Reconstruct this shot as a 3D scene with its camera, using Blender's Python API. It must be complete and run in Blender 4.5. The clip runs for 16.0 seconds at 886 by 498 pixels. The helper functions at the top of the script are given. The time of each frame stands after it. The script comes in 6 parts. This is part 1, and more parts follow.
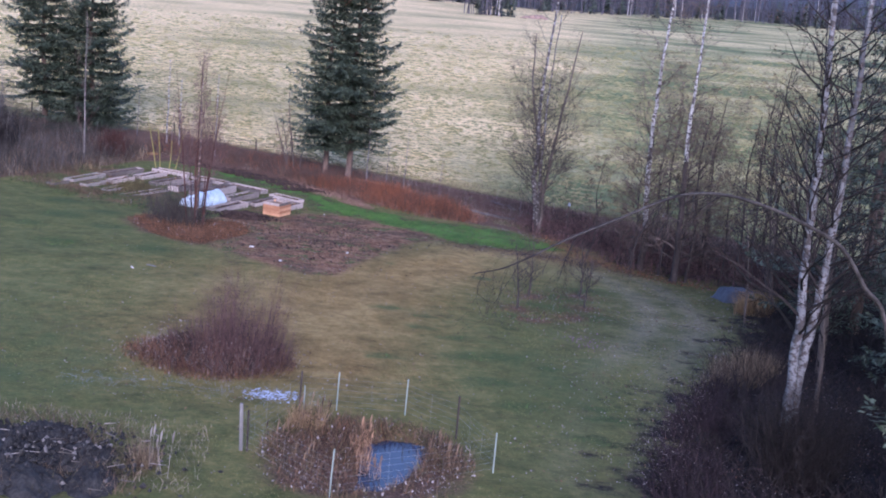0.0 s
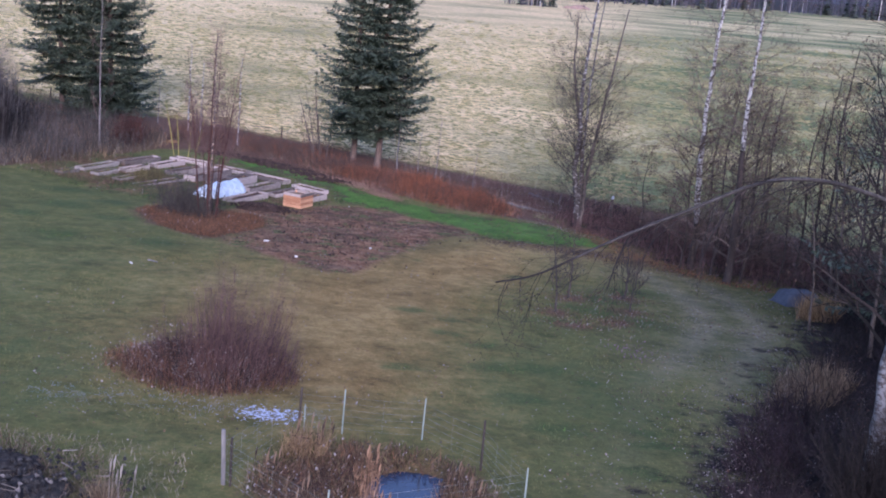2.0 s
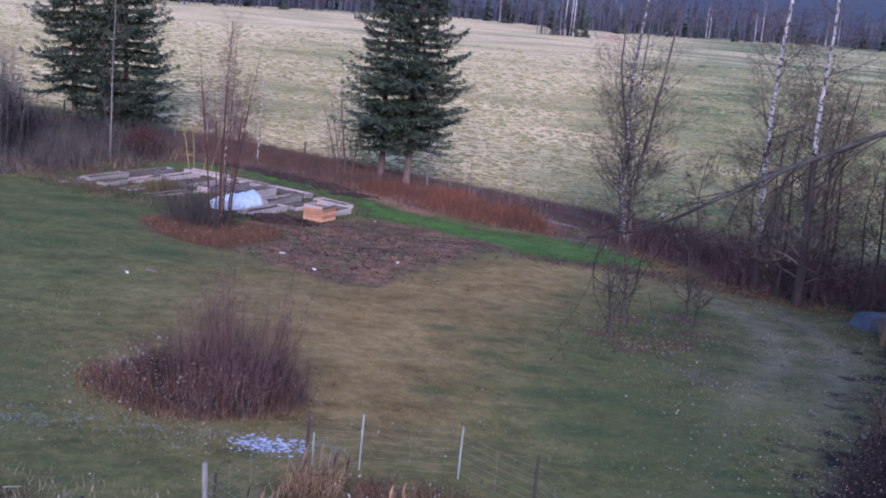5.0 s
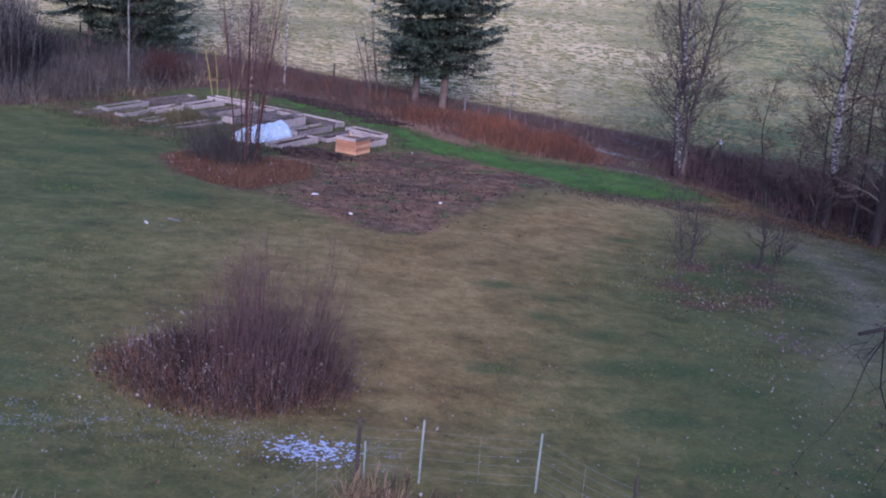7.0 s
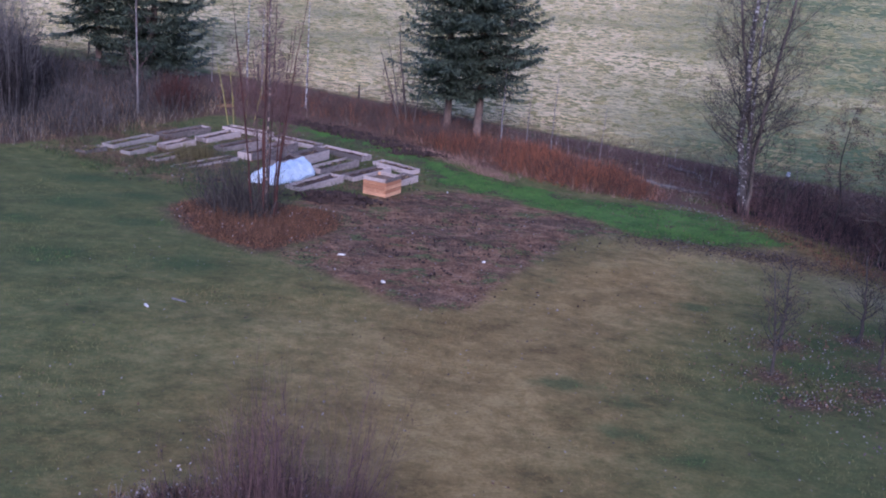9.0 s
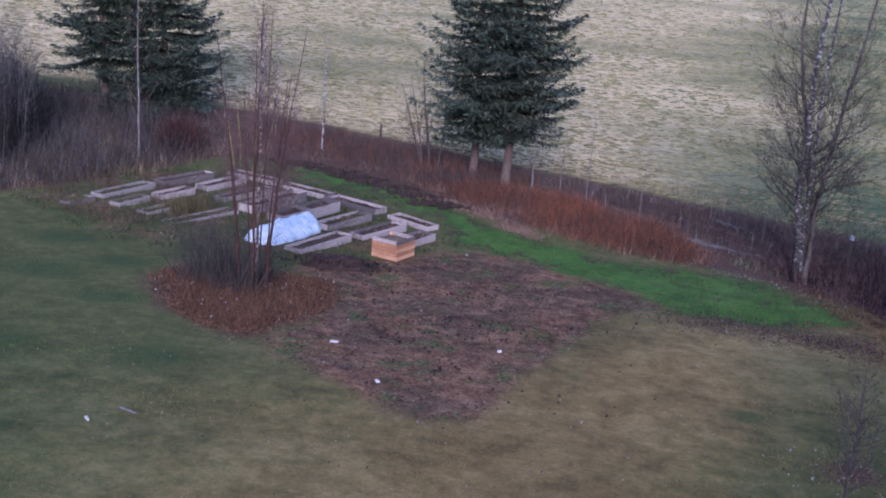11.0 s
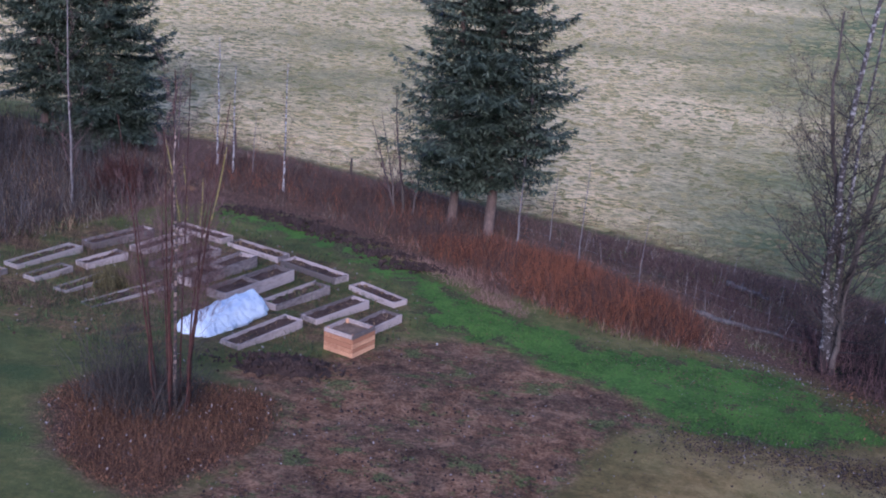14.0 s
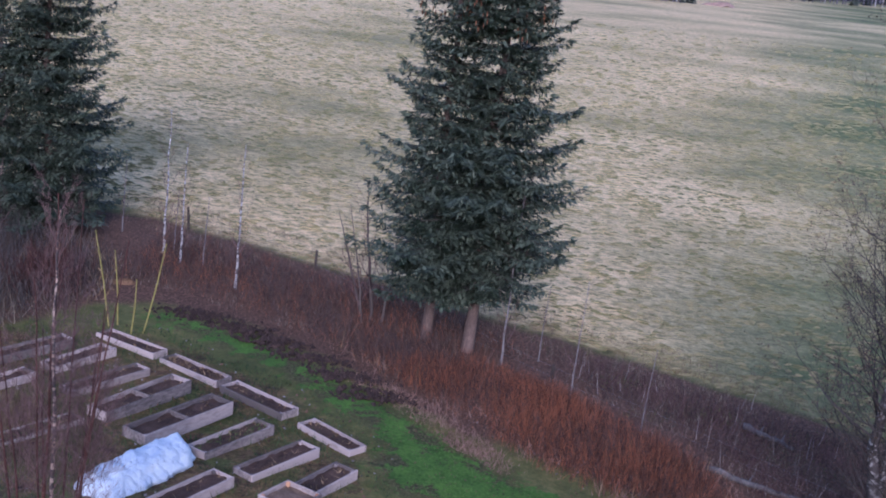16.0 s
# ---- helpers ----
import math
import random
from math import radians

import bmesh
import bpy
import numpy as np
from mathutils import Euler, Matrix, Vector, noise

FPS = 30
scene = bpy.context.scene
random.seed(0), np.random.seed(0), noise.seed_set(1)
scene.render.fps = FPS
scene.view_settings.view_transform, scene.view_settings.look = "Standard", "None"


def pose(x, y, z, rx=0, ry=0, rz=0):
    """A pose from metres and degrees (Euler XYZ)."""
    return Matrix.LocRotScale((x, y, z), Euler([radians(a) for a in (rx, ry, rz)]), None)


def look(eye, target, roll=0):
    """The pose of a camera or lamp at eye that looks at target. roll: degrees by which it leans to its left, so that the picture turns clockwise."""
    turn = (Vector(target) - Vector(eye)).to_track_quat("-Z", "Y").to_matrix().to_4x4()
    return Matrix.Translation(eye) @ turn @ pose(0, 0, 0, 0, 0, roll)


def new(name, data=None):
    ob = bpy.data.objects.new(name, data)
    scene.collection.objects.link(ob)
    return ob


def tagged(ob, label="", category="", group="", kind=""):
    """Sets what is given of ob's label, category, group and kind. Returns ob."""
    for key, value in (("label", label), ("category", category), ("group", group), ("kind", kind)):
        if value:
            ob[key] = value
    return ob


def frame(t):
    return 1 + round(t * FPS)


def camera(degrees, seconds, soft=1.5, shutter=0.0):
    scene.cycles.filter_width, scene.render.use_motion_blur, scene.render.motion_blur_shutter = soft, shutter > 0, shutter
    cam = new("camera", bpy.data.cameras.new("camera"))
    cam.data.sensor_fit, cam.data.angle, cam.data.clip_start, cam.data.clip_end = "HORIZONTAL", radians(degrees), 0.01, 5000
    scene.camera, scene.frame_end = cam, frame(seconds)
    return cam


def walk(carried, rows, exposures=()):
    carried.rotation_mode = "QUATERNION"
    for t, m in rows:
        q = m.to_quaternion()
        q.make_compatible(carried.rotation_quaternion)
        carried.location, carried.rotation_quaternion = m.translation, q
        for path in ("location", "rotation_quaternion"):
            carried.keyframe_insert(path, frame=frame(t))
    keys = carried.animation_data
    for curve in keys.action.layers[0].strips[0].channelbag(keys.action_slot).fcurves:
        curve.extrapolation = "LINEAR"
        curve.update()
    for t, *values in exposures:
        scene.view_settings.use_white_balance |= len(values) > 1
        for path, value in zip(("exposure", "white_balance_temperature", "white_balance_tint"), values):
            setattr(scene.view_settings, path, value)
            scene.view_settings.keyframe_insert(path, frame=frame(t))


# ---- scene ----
# ---------- camera ----------
cam = camera(42, 16.0, soft=1.9)
PATH = [
    (0, (0.796, -8.522, 8.047), (1.804, 10.933, 3.521), 4.89),
    (0.5, (0.954, -7.522, 7.844), (1.562, 11.982, 3.462), 5.60),
    (1, (1.087, -6.586, 7.671), (1.564, 12.909, 3.232), 5.24),
    (1.5, (1.203, -5.783, 7.560), (1.572, 13.680, 2.974), 4.94),
    (2, (1.242, -5.118, 7.347), (1.567, 14.322, 2.656), 4.83),
    (2.5, (1.264, -4.489, 7.116), (1.564, 14.938, 2.369), 4.86),
    (3, (1.270, -3.895, 6.826), (1.535, 15.608, 2.401), 5.08),
    (3.5, (1.270, -3.297, 6.466), (1.449, 16.319, 2.569), 5.38),
    (3.7, (1.281, -3.008, 6.309), (1.408, 16.633, 2.536), 5.35),
    (6, (0.859, -0.243, 5.771), (0.391, 19.176, 1.009), 4.61),
    (6.5, (0.666, 0.542, 5.833), (0.113, 19.855, 0.665), 4.42),
    (7, (0.471, 1.409, 5.901), (-0.054, 20.593, 0.270), 4.36),
    (7.5, (0.245, 2.349, 6.072), (-0.308, 21.462, 0.208), 4.42),
    (8, (-0.006, 3.268, 6.270), (-0.604, 22.385, 0.424), 4.34),
    (8.5, (-0.150, 4.388, 6.330), (-0.912, 23.537, 0.609), 3.87),
    (9, (-0.254, 5.490, 6.436), (-1.177, 24.623, 0.686), 3.39),
    (9.5, (-0.357, 6.502, 6.526), (-1.392, 25.619, 0.741), 3.28),
    (10, (-0.194, 7.556, 6.517), (-1.458, 26.720, 0.934), 3.49),
    (10.2, (-0.097, 7.944, 6.574), (-1.481, 27.122, 1.069), 3.57),
    (12.3, (0.233, 11.600, 7.289), (-1.605, 30.671, 1.553), 3.42),
    (12.5, (0.226, 11.782, 7.444), (-1.531, 30.836, 1.625), 3.51),
    (13, (0.280, 12.522, 7.824), (-1.361, 31.528, 1.816), 3.62),
    (13.5, (0.240, 13.728, 8.013), (-1.354, 32.722, 1.957), 3.62),
    (14, (0.299, 14.943, 8.128), (-1.353, 33.963, 2.167), 3.61),
    (14.5, (0.261, 16.128, 8.213), (-1.389, 35.205, 2.438), 3.83),
    (15, (0.225, 17.439, 8.393), (-1.422, 36.572, 2.805), 4.13),
    (15.5, (0.089, 18.833, 8.432), (-1.486, 38.034, 3.060), 4.65),
    (16, (-0.039, 20.199, 8.603), (-1.504, 39.460, 3.419), 5.97),
]

walk(cam, [(t, look(eye, target, roll)) for t, eye, target, roll in PATH],
     exposures=[(0.0, 1.17, 5530, 33), (1.0, 1.09, 5880, 33), (2.0, 1.06, 5650, 33), (3.5, 1.08, 5470, 35), (6.0, 0.80, 5400, 37), (7.7, 0.75, 5270, 38), (10.0, 0.72, 5300, 36), (13.0, 0.68, 5340, 33), (16.0, 0.65, 5390, 33)])

# ---------- light: a pale evening sky, sun low behind thin cloud ----------
world = bpy.data.worlds.new("world")
scene.world = world
world.use_nodes = True
wn, wl = world.node_tree.nodes, world.node_tree.links
sky = wn.new("ShaderNodeTexSky")
sky.sky_type = 'NISHITA'
sky.sun_disc = False
SUN_EL, SUN_ROT = radians(24), radians(177)
sky.sun_elevation, sky.sun_rotation = SUN_EL, SUN_ROT
sky.air_density, sky.dust_density, sky.ozone_density = 1.0, 1.0, 1.5
wl.new(sky.outputs[0], wn["Background"].inputs[0])
wn["Background"].inputs[1].default_value = 0.15
sun_data = bpy.data.lights.new("sun", 'SUN')
sun_data.energy, sun_data.angle, sun_data.color = 1.2, radians(20), (1.0, 0.93, 0.86)
sun = new("sun", sun_data)
sun_dir = Vector((math.sin(SUN_ROT) * math.cos(SUN_EL), math.cos(SUN_ROT) * math.cos(SUN_EL), math.sin(SUN_EL)))
sun.matrix_world = look(sun_dir * 60, (0, 0, 0))


# ---------- helpers for materials ----------
def nodes_of(name):
    m = bpy.data.materials.new(name)
    m.use_nodes = True
    t = m.node_tree
    return m, t.nodes, t.links, t.nodes["Principled BSDF"]


def noise_node(n, l, scale, detail=4.0, rough=0.6, vec=None, squash=None):
    x = n.new("ShaderNodeTexNoise")
    x.inputs["Scale"].default_value, x.inputs["Detail"].default_value = scale, detail
    x.inputs["Roughness"].default_value = rough
    if vec is not None:
        if squash:
            mp = n.new("ShaderNodeMapping")
            mp.inputs["Scale"].default_value = squash
            l.new(vec, mp.inputs[0])
            vec = mp.outputs[0]
        l.new(vec, x.inputs["Vector"])
    return x.outputs["Fac"]


def ramp_node(n, l, fac, stops):
    r = n.new("ShaderNodeValToRGB")
    e = r.color_ramp.elements
    while len(e) < len(stops):
        e.new(0.5)
    for k, (p, c) in zip(e, stops):
        k.position, k.color = p, (*c, 1)
    l.new(fac, r.inputs[0])
    return r.outputs[0]


def mix_node(n, l, fac, a, b, mode='MIX'):
    m = n.new("ShaderNodeMix")
    m.data_type, m.blend_type = 'RGBA', mode
    for k, v in ((0, fac), (6, a), (7, b)):
        if isinstance(v, (int, float)):
            m.inputs[k].default_value = v
        elif isinstance(v, tuple):
            m.inputs[k].default_value = (*v, 1)
        else:
            l.new(v, m.inputs[k])
    return m.outputs[2]


def math_node(n, l, op, a, b=0.0, c=0.0, clamp=False):
    m = n.new("ShaderNodeMath")
    m.operation, m.use_clamp = op, clamp
    for k, v in enumerate((a, b, c)):
        if isinstance(v, (int, float)):
            m.inputs[k].default_value = v
        else:
            l.new(v, m.inputs[k])
    return m.outputs[0]


def bump_node(n, l, height, strength, dist, bsdf):
    b = n.new("ShaderNodeBump")
    b.inputs["Strength"].default_value, b.inputs["Distance"].default_value = strength, dist
    l.new(height, b.inputs["Height"])
    l.new(b.outputs[0], bsdf.inputs["Normal"])


def surface(name, dark, light, big=1.5, fine=25.0, rough=0.85, bump=0.4, dist=0.01, squash=None, island=0.0, spec=0.3, obj=0.0):
    """A rough natural surface: two scales of variation, optional difference from piece to piece."""
    m, n, l, b = nodes_of(name)
    co = n.new("ShaderNodeTexCoord").outputs["Object"]
    f1 = noise_node(n, l, big, 3, 0.6, co, squash)
    f2 = noise_node(n, l, fine, 5, 0.7, co, squash)
    f = math_node(n, l, 'ADD', math_node(n, l, 'MULTIPLY', f1, 0.5), math_node(n, l, 'MULTIPLY', f2, 0.5))
    if island:
        g = n.new("ShaderNodeNewGeometry").outputs["Random Per Island"]
        f = math_node(n, l, 'ADD', f, math_node(n, l, 'MULTIPLY', math_node(n, l, 'SUBTRACT', g, 0.5), island))
    if obj:
        g = n.new("ShaderNodeObjectInfo").outputs["Random"]
        f = math_node(n, l, 'ADD', f, math_node(n, l, 'MULTIPLY', math_node(n, l, 'SUBTRACT', g, 0.5), obj))
    l.new(ramp_node(n, l, f, [(0.36, dark), (0.64, light)]), b.inputs["Base Color"])
    b.inputs["Roughness"].default_value = rough
    b.inputs["Specular IOR Level"].default_value = spec
    if bump:
        bump_node(n, l, f2, bump, dist, b)
    return m


# ---------- materials ----------
M_NEEDLE = surface("spruce_needles", (0.013, 0.026, 0.014), (0.118, 0.150, 0.108), 1.3, 8, 0.6, 0, island=0.3)
M_BARK = surface("grey_brown_bark", (0.05, 0.04, 0.035), (0.17, 0.14, 0.125), 3, 30, 0.9, 0.6, squash=(1, 1, 0.25))
M_DARKBARK = surface("dark_rough_bark", (0.019, 0.015, 0.015), (0.078, 0.063, 0.06), 3, 24, 0.9, 0.6, squash=(1, 1, 0.3))
M_TWIG = surface("dark_twigs", (0.025, 0.022, 0.021), (0.082, 0.071, 0.065), 2, 12, 0.9, 0, island=0.4)
# Where used in thicket and shrub, this near-black holds their shade too.
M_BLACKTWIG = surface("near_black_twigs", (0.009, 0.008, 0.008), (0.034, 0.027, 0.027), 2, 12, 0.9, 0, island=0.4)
M_BROWNTWIG = surface("warm_brown_twigs", (0.042, 0.034, 0.031), (0.155, 0.12, 0.105), 2, 12, 0.9, 0, island=0.5)
M_ALDERTWIG = surface("grey_alder_twigs", (0.048, 0.044, 0.043), (0.16, 0.148, 0.142), 2, 12, 0.9, 0, island=0.5)
M_REDTWIG = surface("red_brown_twigs", (0.060, 0.027, 0.020), (0.335, 0.130, 0.068), 0.3, 5, 0.9, 0, island=0.8)
M_PURPLETWIG = surface("purple_brown_twigs", (0.040, 0.024, 0.025), (0.15, 0.09, 0.088), 0.5, 6, 0.9, 0, island=0.6)
M_PINKTWIG = surface("pinkish_fine_twigs", (0.062, 0.037, 0.037), (0.20, 0.125, 0.118), 0.5, 6, 0.9, 0, island=0.5)
M_DRYGRASS = surface("dry_grass", (0.16, 0.10, 0.05), (0.40, 0.28, 0.16), 0.7, 8, 0.9, 0, island=0.6)
M_RUSTGRASS = surface("rust_brown_dead_growth", (0.06, 0.032, 0.022), (0.24, 0.125, 0.07), 0.7, 8, 0.9, 0, island=0.6)
M_SPRUCEBARK = surface("pinkish_spruce_bark", (0.06, 0.044, 0.038), (0.23, 0.165, 0.14), 3, 30, 0.9, 0.6, squash=(1, 1, 0.25))
M_BOARD = surface("weathered_boards", (0.14, 0.117, 0.11), (0.49, 0.41, 0.38), 1.2, 14, 0.85, 0.5, 0.004, squash=(0.35, 1, 1), obj=0.5)
M_OLDBOARD = surface("rotten_dark_boards", (0.075, 0.065, 0.06), (0.34, 0.30, 0.28), 1.6, 10, 0.9, 0.6, 0.005, squash=(0.4, 1, 1), obj=0.5)
M_NEWWOOD = surface("fresh_orange_planks", (0.38, 0.18, 0.10), (0.66, 0.38, 0.225), 1.5, 16, 0.75, 0.4, 0.003, squash=(0.3, 1, 1), obj=0.4)
M_SOIL = surface("dark_garden_soil", (0.02, 0.013, 0.011), (0.085, 0.056, 0.048), 4, 30, 0.95, 0.9, 0.03)
M_BEDSOIL = surface("brown_bed_soil", (0.034, 0.021, 0.016), (0.135, 0.082, 0.060), 3, 30, 0.95, 0.9, 0.03)
M_DRYSOIL = surface("dry_pale_soil", (0.12, 0.08, 0.055), (0.30, 0.21, 0.15), 5, 30, 0.95, 0.9, 0.03)
M_STEEL = surface("galvanised_wire", (0.16, 0.165, 0.165), (0.33, 0.34, 0.34), 3, 30, 0.5, 0)


def birch_bark(name="white_birch_bark", low=(0.30, 0.29, 0.29), high=(0.60, 0.585, 0.58), mark=0.44):
    m, n, l, b = nodes_of(name)
    co = n.new("ShaderNodeTexCoord").outputs["Object"]
    dash = noise_node(n, l, 3.0, 4, 0.7, co, (2.4, 2.4, 3.6))
    big = noise_node(n, l, 0.9, 3, 0.6, co)
    white = ramp_node(n, l, big, [(0.36, low), (0.64, high)])
    k = ramp_node(n, l, dash, [(mark, (0, 0, 0)), (mark + 0.08, (1, 1, 1))])
    l.new(mix_node(n, l, k, (0.06, 0.05, 0.05), white), b.inputs["Base Color"])
    b.inputs["Roughness"].default_value = 0.75
    bump_node(n, l, dash, 0.3, 0.01, b)
    return m


M_BIRCH = birch_bark()
# White birch bark with the thicket's shade put into its colour.
M_SHADEBIRCH = birch_bark("shaded_birch_bark", (0.10, 0.105, 0.118), (0.25, 0.255, 0.275), 0.45)
M_SAPLINGBARK = birch_bark("orange_grey_sapling_bark", (0.13, 0.055, 0.036), (0.60, 0.46, 0.38), 0.49)
M_MOTTLED = birch_bark("mottled_grey_bark", (0.14, 0.13, 0.128), (0.52, 0.50, 0.49), 0.51)


def cover_cloth():
    m, n, l, b = nodes_of("sky_tinted_fleece")
    co = n.new("ShaderNodeTexCoord").outputs["Object"]
    f = noise_node(n, l, 3.0, 4, 0.6, co)
    # White cloth, with the sky's blue tint put into its colour.
    l.new(ramp_node(n, l, f, [(0.3, (0.64, 0.76, 0.90)), (0.7, (0.86, 0.95, 0.99))]), b.inputs["Base Color"])
    b.inputs["Roughness"].default_value = 0.6
    bump_node(n, l, noise_node(n, l, 11.0, 5, 0.75, co), 0.9, 0.035, b)
    return m


M_FLEECE = cover_cloth()


def ground_material():
    """Lawn, field, bare soil, lush strip, leaf litter and painted thicket shade, by the zone weights stored on the
    sheet.
    """
    m, n, l, b = nodes_of("ground_surface")
    co = n.new("ShaderNodeTexCoord").outputs["Object"]

    def zone(name):
        a = n.new("ShaderNodeAttribute")
        a.attribute_name = name
        return a.outputs["Fac"]

    n_fine = noise_node(n, l, 14.0, 5, 0.75, co)
    n_mid = noise_node(n, l, 1.1, 5, 0.7, co)
    n_big = noise_node(n, l, 0.16, 3, 0.55, co)
    n_pat = noise_node(n, l, 1.7, 6, 0.72, co)
    n_huge = noise_node(n, l, 1.0, 3, 0.55, co, (0.05, 0.085, 1))
    streak = noise_node(n, l, 1.0, 4, 0.65, co, (1.8, 2.4, 1))

    def edge(w, soft=0.12, k=0.5):
        v = math_node(n, l, 'ADD', w, math_node(n, l, 'MULTIPLY', math_node(n, l, 'SUBTRACT', n_mid, 0.5), k))
        mr = n.new("ShaderNodeMapRange")
        mr.interpolation_type = 'SMOOTHSTEP'
        mr.inputs["From Min"].default_value, mr.inputs["From Max"].default_value = 0.5 - soft, 0.5 + soft
        l.new(v, mr.inputs["Value"])
        return mr.outputs[0]

    def blend(big, mid, fine):
        v = math_node(n, l, 'MULTIPLY', big, 0.22)
        v = math_node(n, l, 'MULTIPLY_ADD', mid, 0.36, v)
        return math_node(n, l, 'MULTIPLY_ADD', fine, 0.42, v)

    n_clod = noise_node(n, l, 3.2, 6, 0.75, co)
    tone = blend(n_big, n_mid, math_node(n, l, 'MULTIPLY_ADD', n_clod, 0.5, math_node(n, l, 'MULTIPLY', n_fine, 0.5)))
    green = ramp_node(n, l, tone, [(0.40, (0.063, 0.077, 0.026)), (0.50, (0.116, 0.126, 0.042)), (0.60, (0.185, 0.182, 0.068))])
    tan = ramp_node(n, l, tone, [(0.41, (0.155, 0.102, 0.038)), (0.50, (0.275, 0.187, 0.070)), (0.59, (0.42, 0.295, 0.118))])
    tanness = math_node(n, l, 'ADD', zone("tan"), math_node(n, l, 'MULTIPLY', math_node(n, l, 'SUBTRACT', math_node(n, l, 'MULTIPLY_ADD', n_clod, 0.55, math_node(n, l, 'MULTIPLY', n_pat, 0.45)), 0.5), 1.7), clamp=True)
    lawn = mix_node(n, l, tanness, green, tan)
    worn = ramp_node(n, l, tone, [(0.40, (0.105, 0.105, 0.06)), (0.50, (0.205, 0.192, 0.112)), (0.60, (0.35, 0.31, 0.20))])
    lawn = mix_node(n, l, zone("worn"), lawn, worn)
    dark = ramp_node(n, l, n_fine, [(0.3, (0.03, 0.06, 0.02)), (0.7, (0.075, 0.115, 0.04))])
    lawn = mix_node(n, l, math_node(n, l, 'MULTIPLY', edge(zone("dark"), 0.3, 1.8), 0.7), lawn, dark)
    ft = blend(n_huge, streak, n_fine)
    fld = ramp_node(n, l, ft, [(0.40, (0.43, 0.335, 0.17)), (0.48, (0.69, 0.52, 0.27)), (0.58, (0.96, 0.735, 0.41))])
    fgreen = ramp_node(n, l, ft, [(0.40, (0.07, 0.105, 0.042)), (0.48, (0.148, 0.182, 0.076)), (0.58, (0.275, 0.295, 0.135))])
    gn = math_node(n, l, 'ADD', zone("tan"), math_node(n, l, 'MULTIPLY', math_node(n, l, 'SUBTRACT', n_huge, 0.5), 2.4), clamp=True)
    fld = mix_node(n, l, gn, fgreen, fld)
    dash = noise_node(n, l, 1.0, 4, 0.7, co, (3.0, 5.2, 1))
    spots = ramp_node(n, l, dash, [(0.51, (0, 0, 0)), (0.58, (0.62, 0.62, 0.62))])
    fld = mix_node(n, l, spots, fld, (0.16, 0.165, 0.078))
    c = mix_node(n, l, edge(zone("field"), 0.3, 1.2), lawn, fld)
    lush = ramp_node(n, l, math_node(n, l, 'MULTIPLY_ADD', n_mid, 0.5, math_node(n, l, 'MULTIPLY', n_fine, 0.5)), [(0.38, (0.036, 0.080, 0.018)), (0.62, (0.118, 0.252, 0.045))])
    turf = ramp_node(n, l, n_fine, [(0.36, (0.036, 0.037, 0.017)), (0.52, (0.090, 0.088, 0.040)), (0.66, (0.175, 0.155, 0.080))])
    c = mix_node(n, l, edge(zone("lush"), 0.16, 0.8), c, turf)
    n_turf = noise_node(n, l, 1.5, 7, 0.78, co)
    ragged = math_node(n, l, 'MULTIPLY_ADD', math_node(n, l, 'SUBTRACT', n_turf, 0.5), 2.9, zone("lush"))
    c = mix_node(n, l, ramp_node(n, l, ragged, [(0.50, (0, 0, 0)), (0.66, (1, 1, 1))]), c, lush)
    lit = ramp_node(n, l, n_fine, [(0.36, (0.045, 0.027, 0.02)), (0.52, (0.14, 0.08, 0.055)), (0.68, (0.30, 0.18, 0.12))])
    c = mix_node(n, l, edge(zone("litter"), 0.15, 0.6), c, lit)
    soil = ramp_node(n, l, blend(n_mid, n_clod, n_fine), [(0.41, (0.072, 0.037, 0.021)), (0.50, (0.222, 0.115, 0.064)), (0.59, (0.43, 0.245, 0.14))])
    n_plot = noise_node(n, l, 0.75, 5, 0.68, co)
    dark_soil = ramp_node(n, l, blend(n_mid, n_clod, n_fine), [(0.41, (0.045, 0.025, 0.016)), (0.50, (0.132, 0.077, 0.048)), (0.59, (0.28, 0.172, 0.107))])
    soil = mix_node(n, l, ramp_node(n, l, n_plot, [(0.42, (1, 1, 1)), (0.56, (0, 0, 0))]), soil, dark_soil)
    moss = ramp_node(n, l, n_fine, [(0.40, (0.04, 0.058, 0.018)), (0.60, (0.15, 0.195, 0.065))])
    n_moss = noise_node(n, l, 1.0, 6, 0.78, co, (0.9, 1.2, 1))
    soil = mix_node(n, l, ramp_node(n, l, n_moss, [(0.54, (0, 0, 0)), (0.60, (0.8, 0.8, 0.8))]), soil, moss)
    c = mix_node(n, l, edge(zone("soil"), 0.16, 0.6), c, soil)
    # Near-black: shade put into the thicket ground's colour, and dark earth elsewhere.
    shade_earth = ramp_node(n, l, n_fine, [(0.3, (0.008, 0.007, 0.008)), (0.6, (0.024, 0.019, 0.020)), (0.8, (0.06, 0.047, 0.046))])
    c = mix_node(n, l, edge(zone("shade_earth"), 0.2, 1.6), c, shade_earth)
    l.new(c, b.inputs["Base Color"])
    b.inputs["Roughness"].default_value = 0.95
    b.inputs["Specular IOR Level"].default_value = 0.15
    bump_node(n, l, math_node(n, l, 'ADD', n_fine, streak), 0.6, 0.05, b)
    return m


M_GROUND = ground_material()


# ---------- geometry helpers ----------
def smooth(a, b, v):
    v = min(max((v - a) / (b - a), 0.0), 1.0)
    return v * v * (3 - 2 * v)


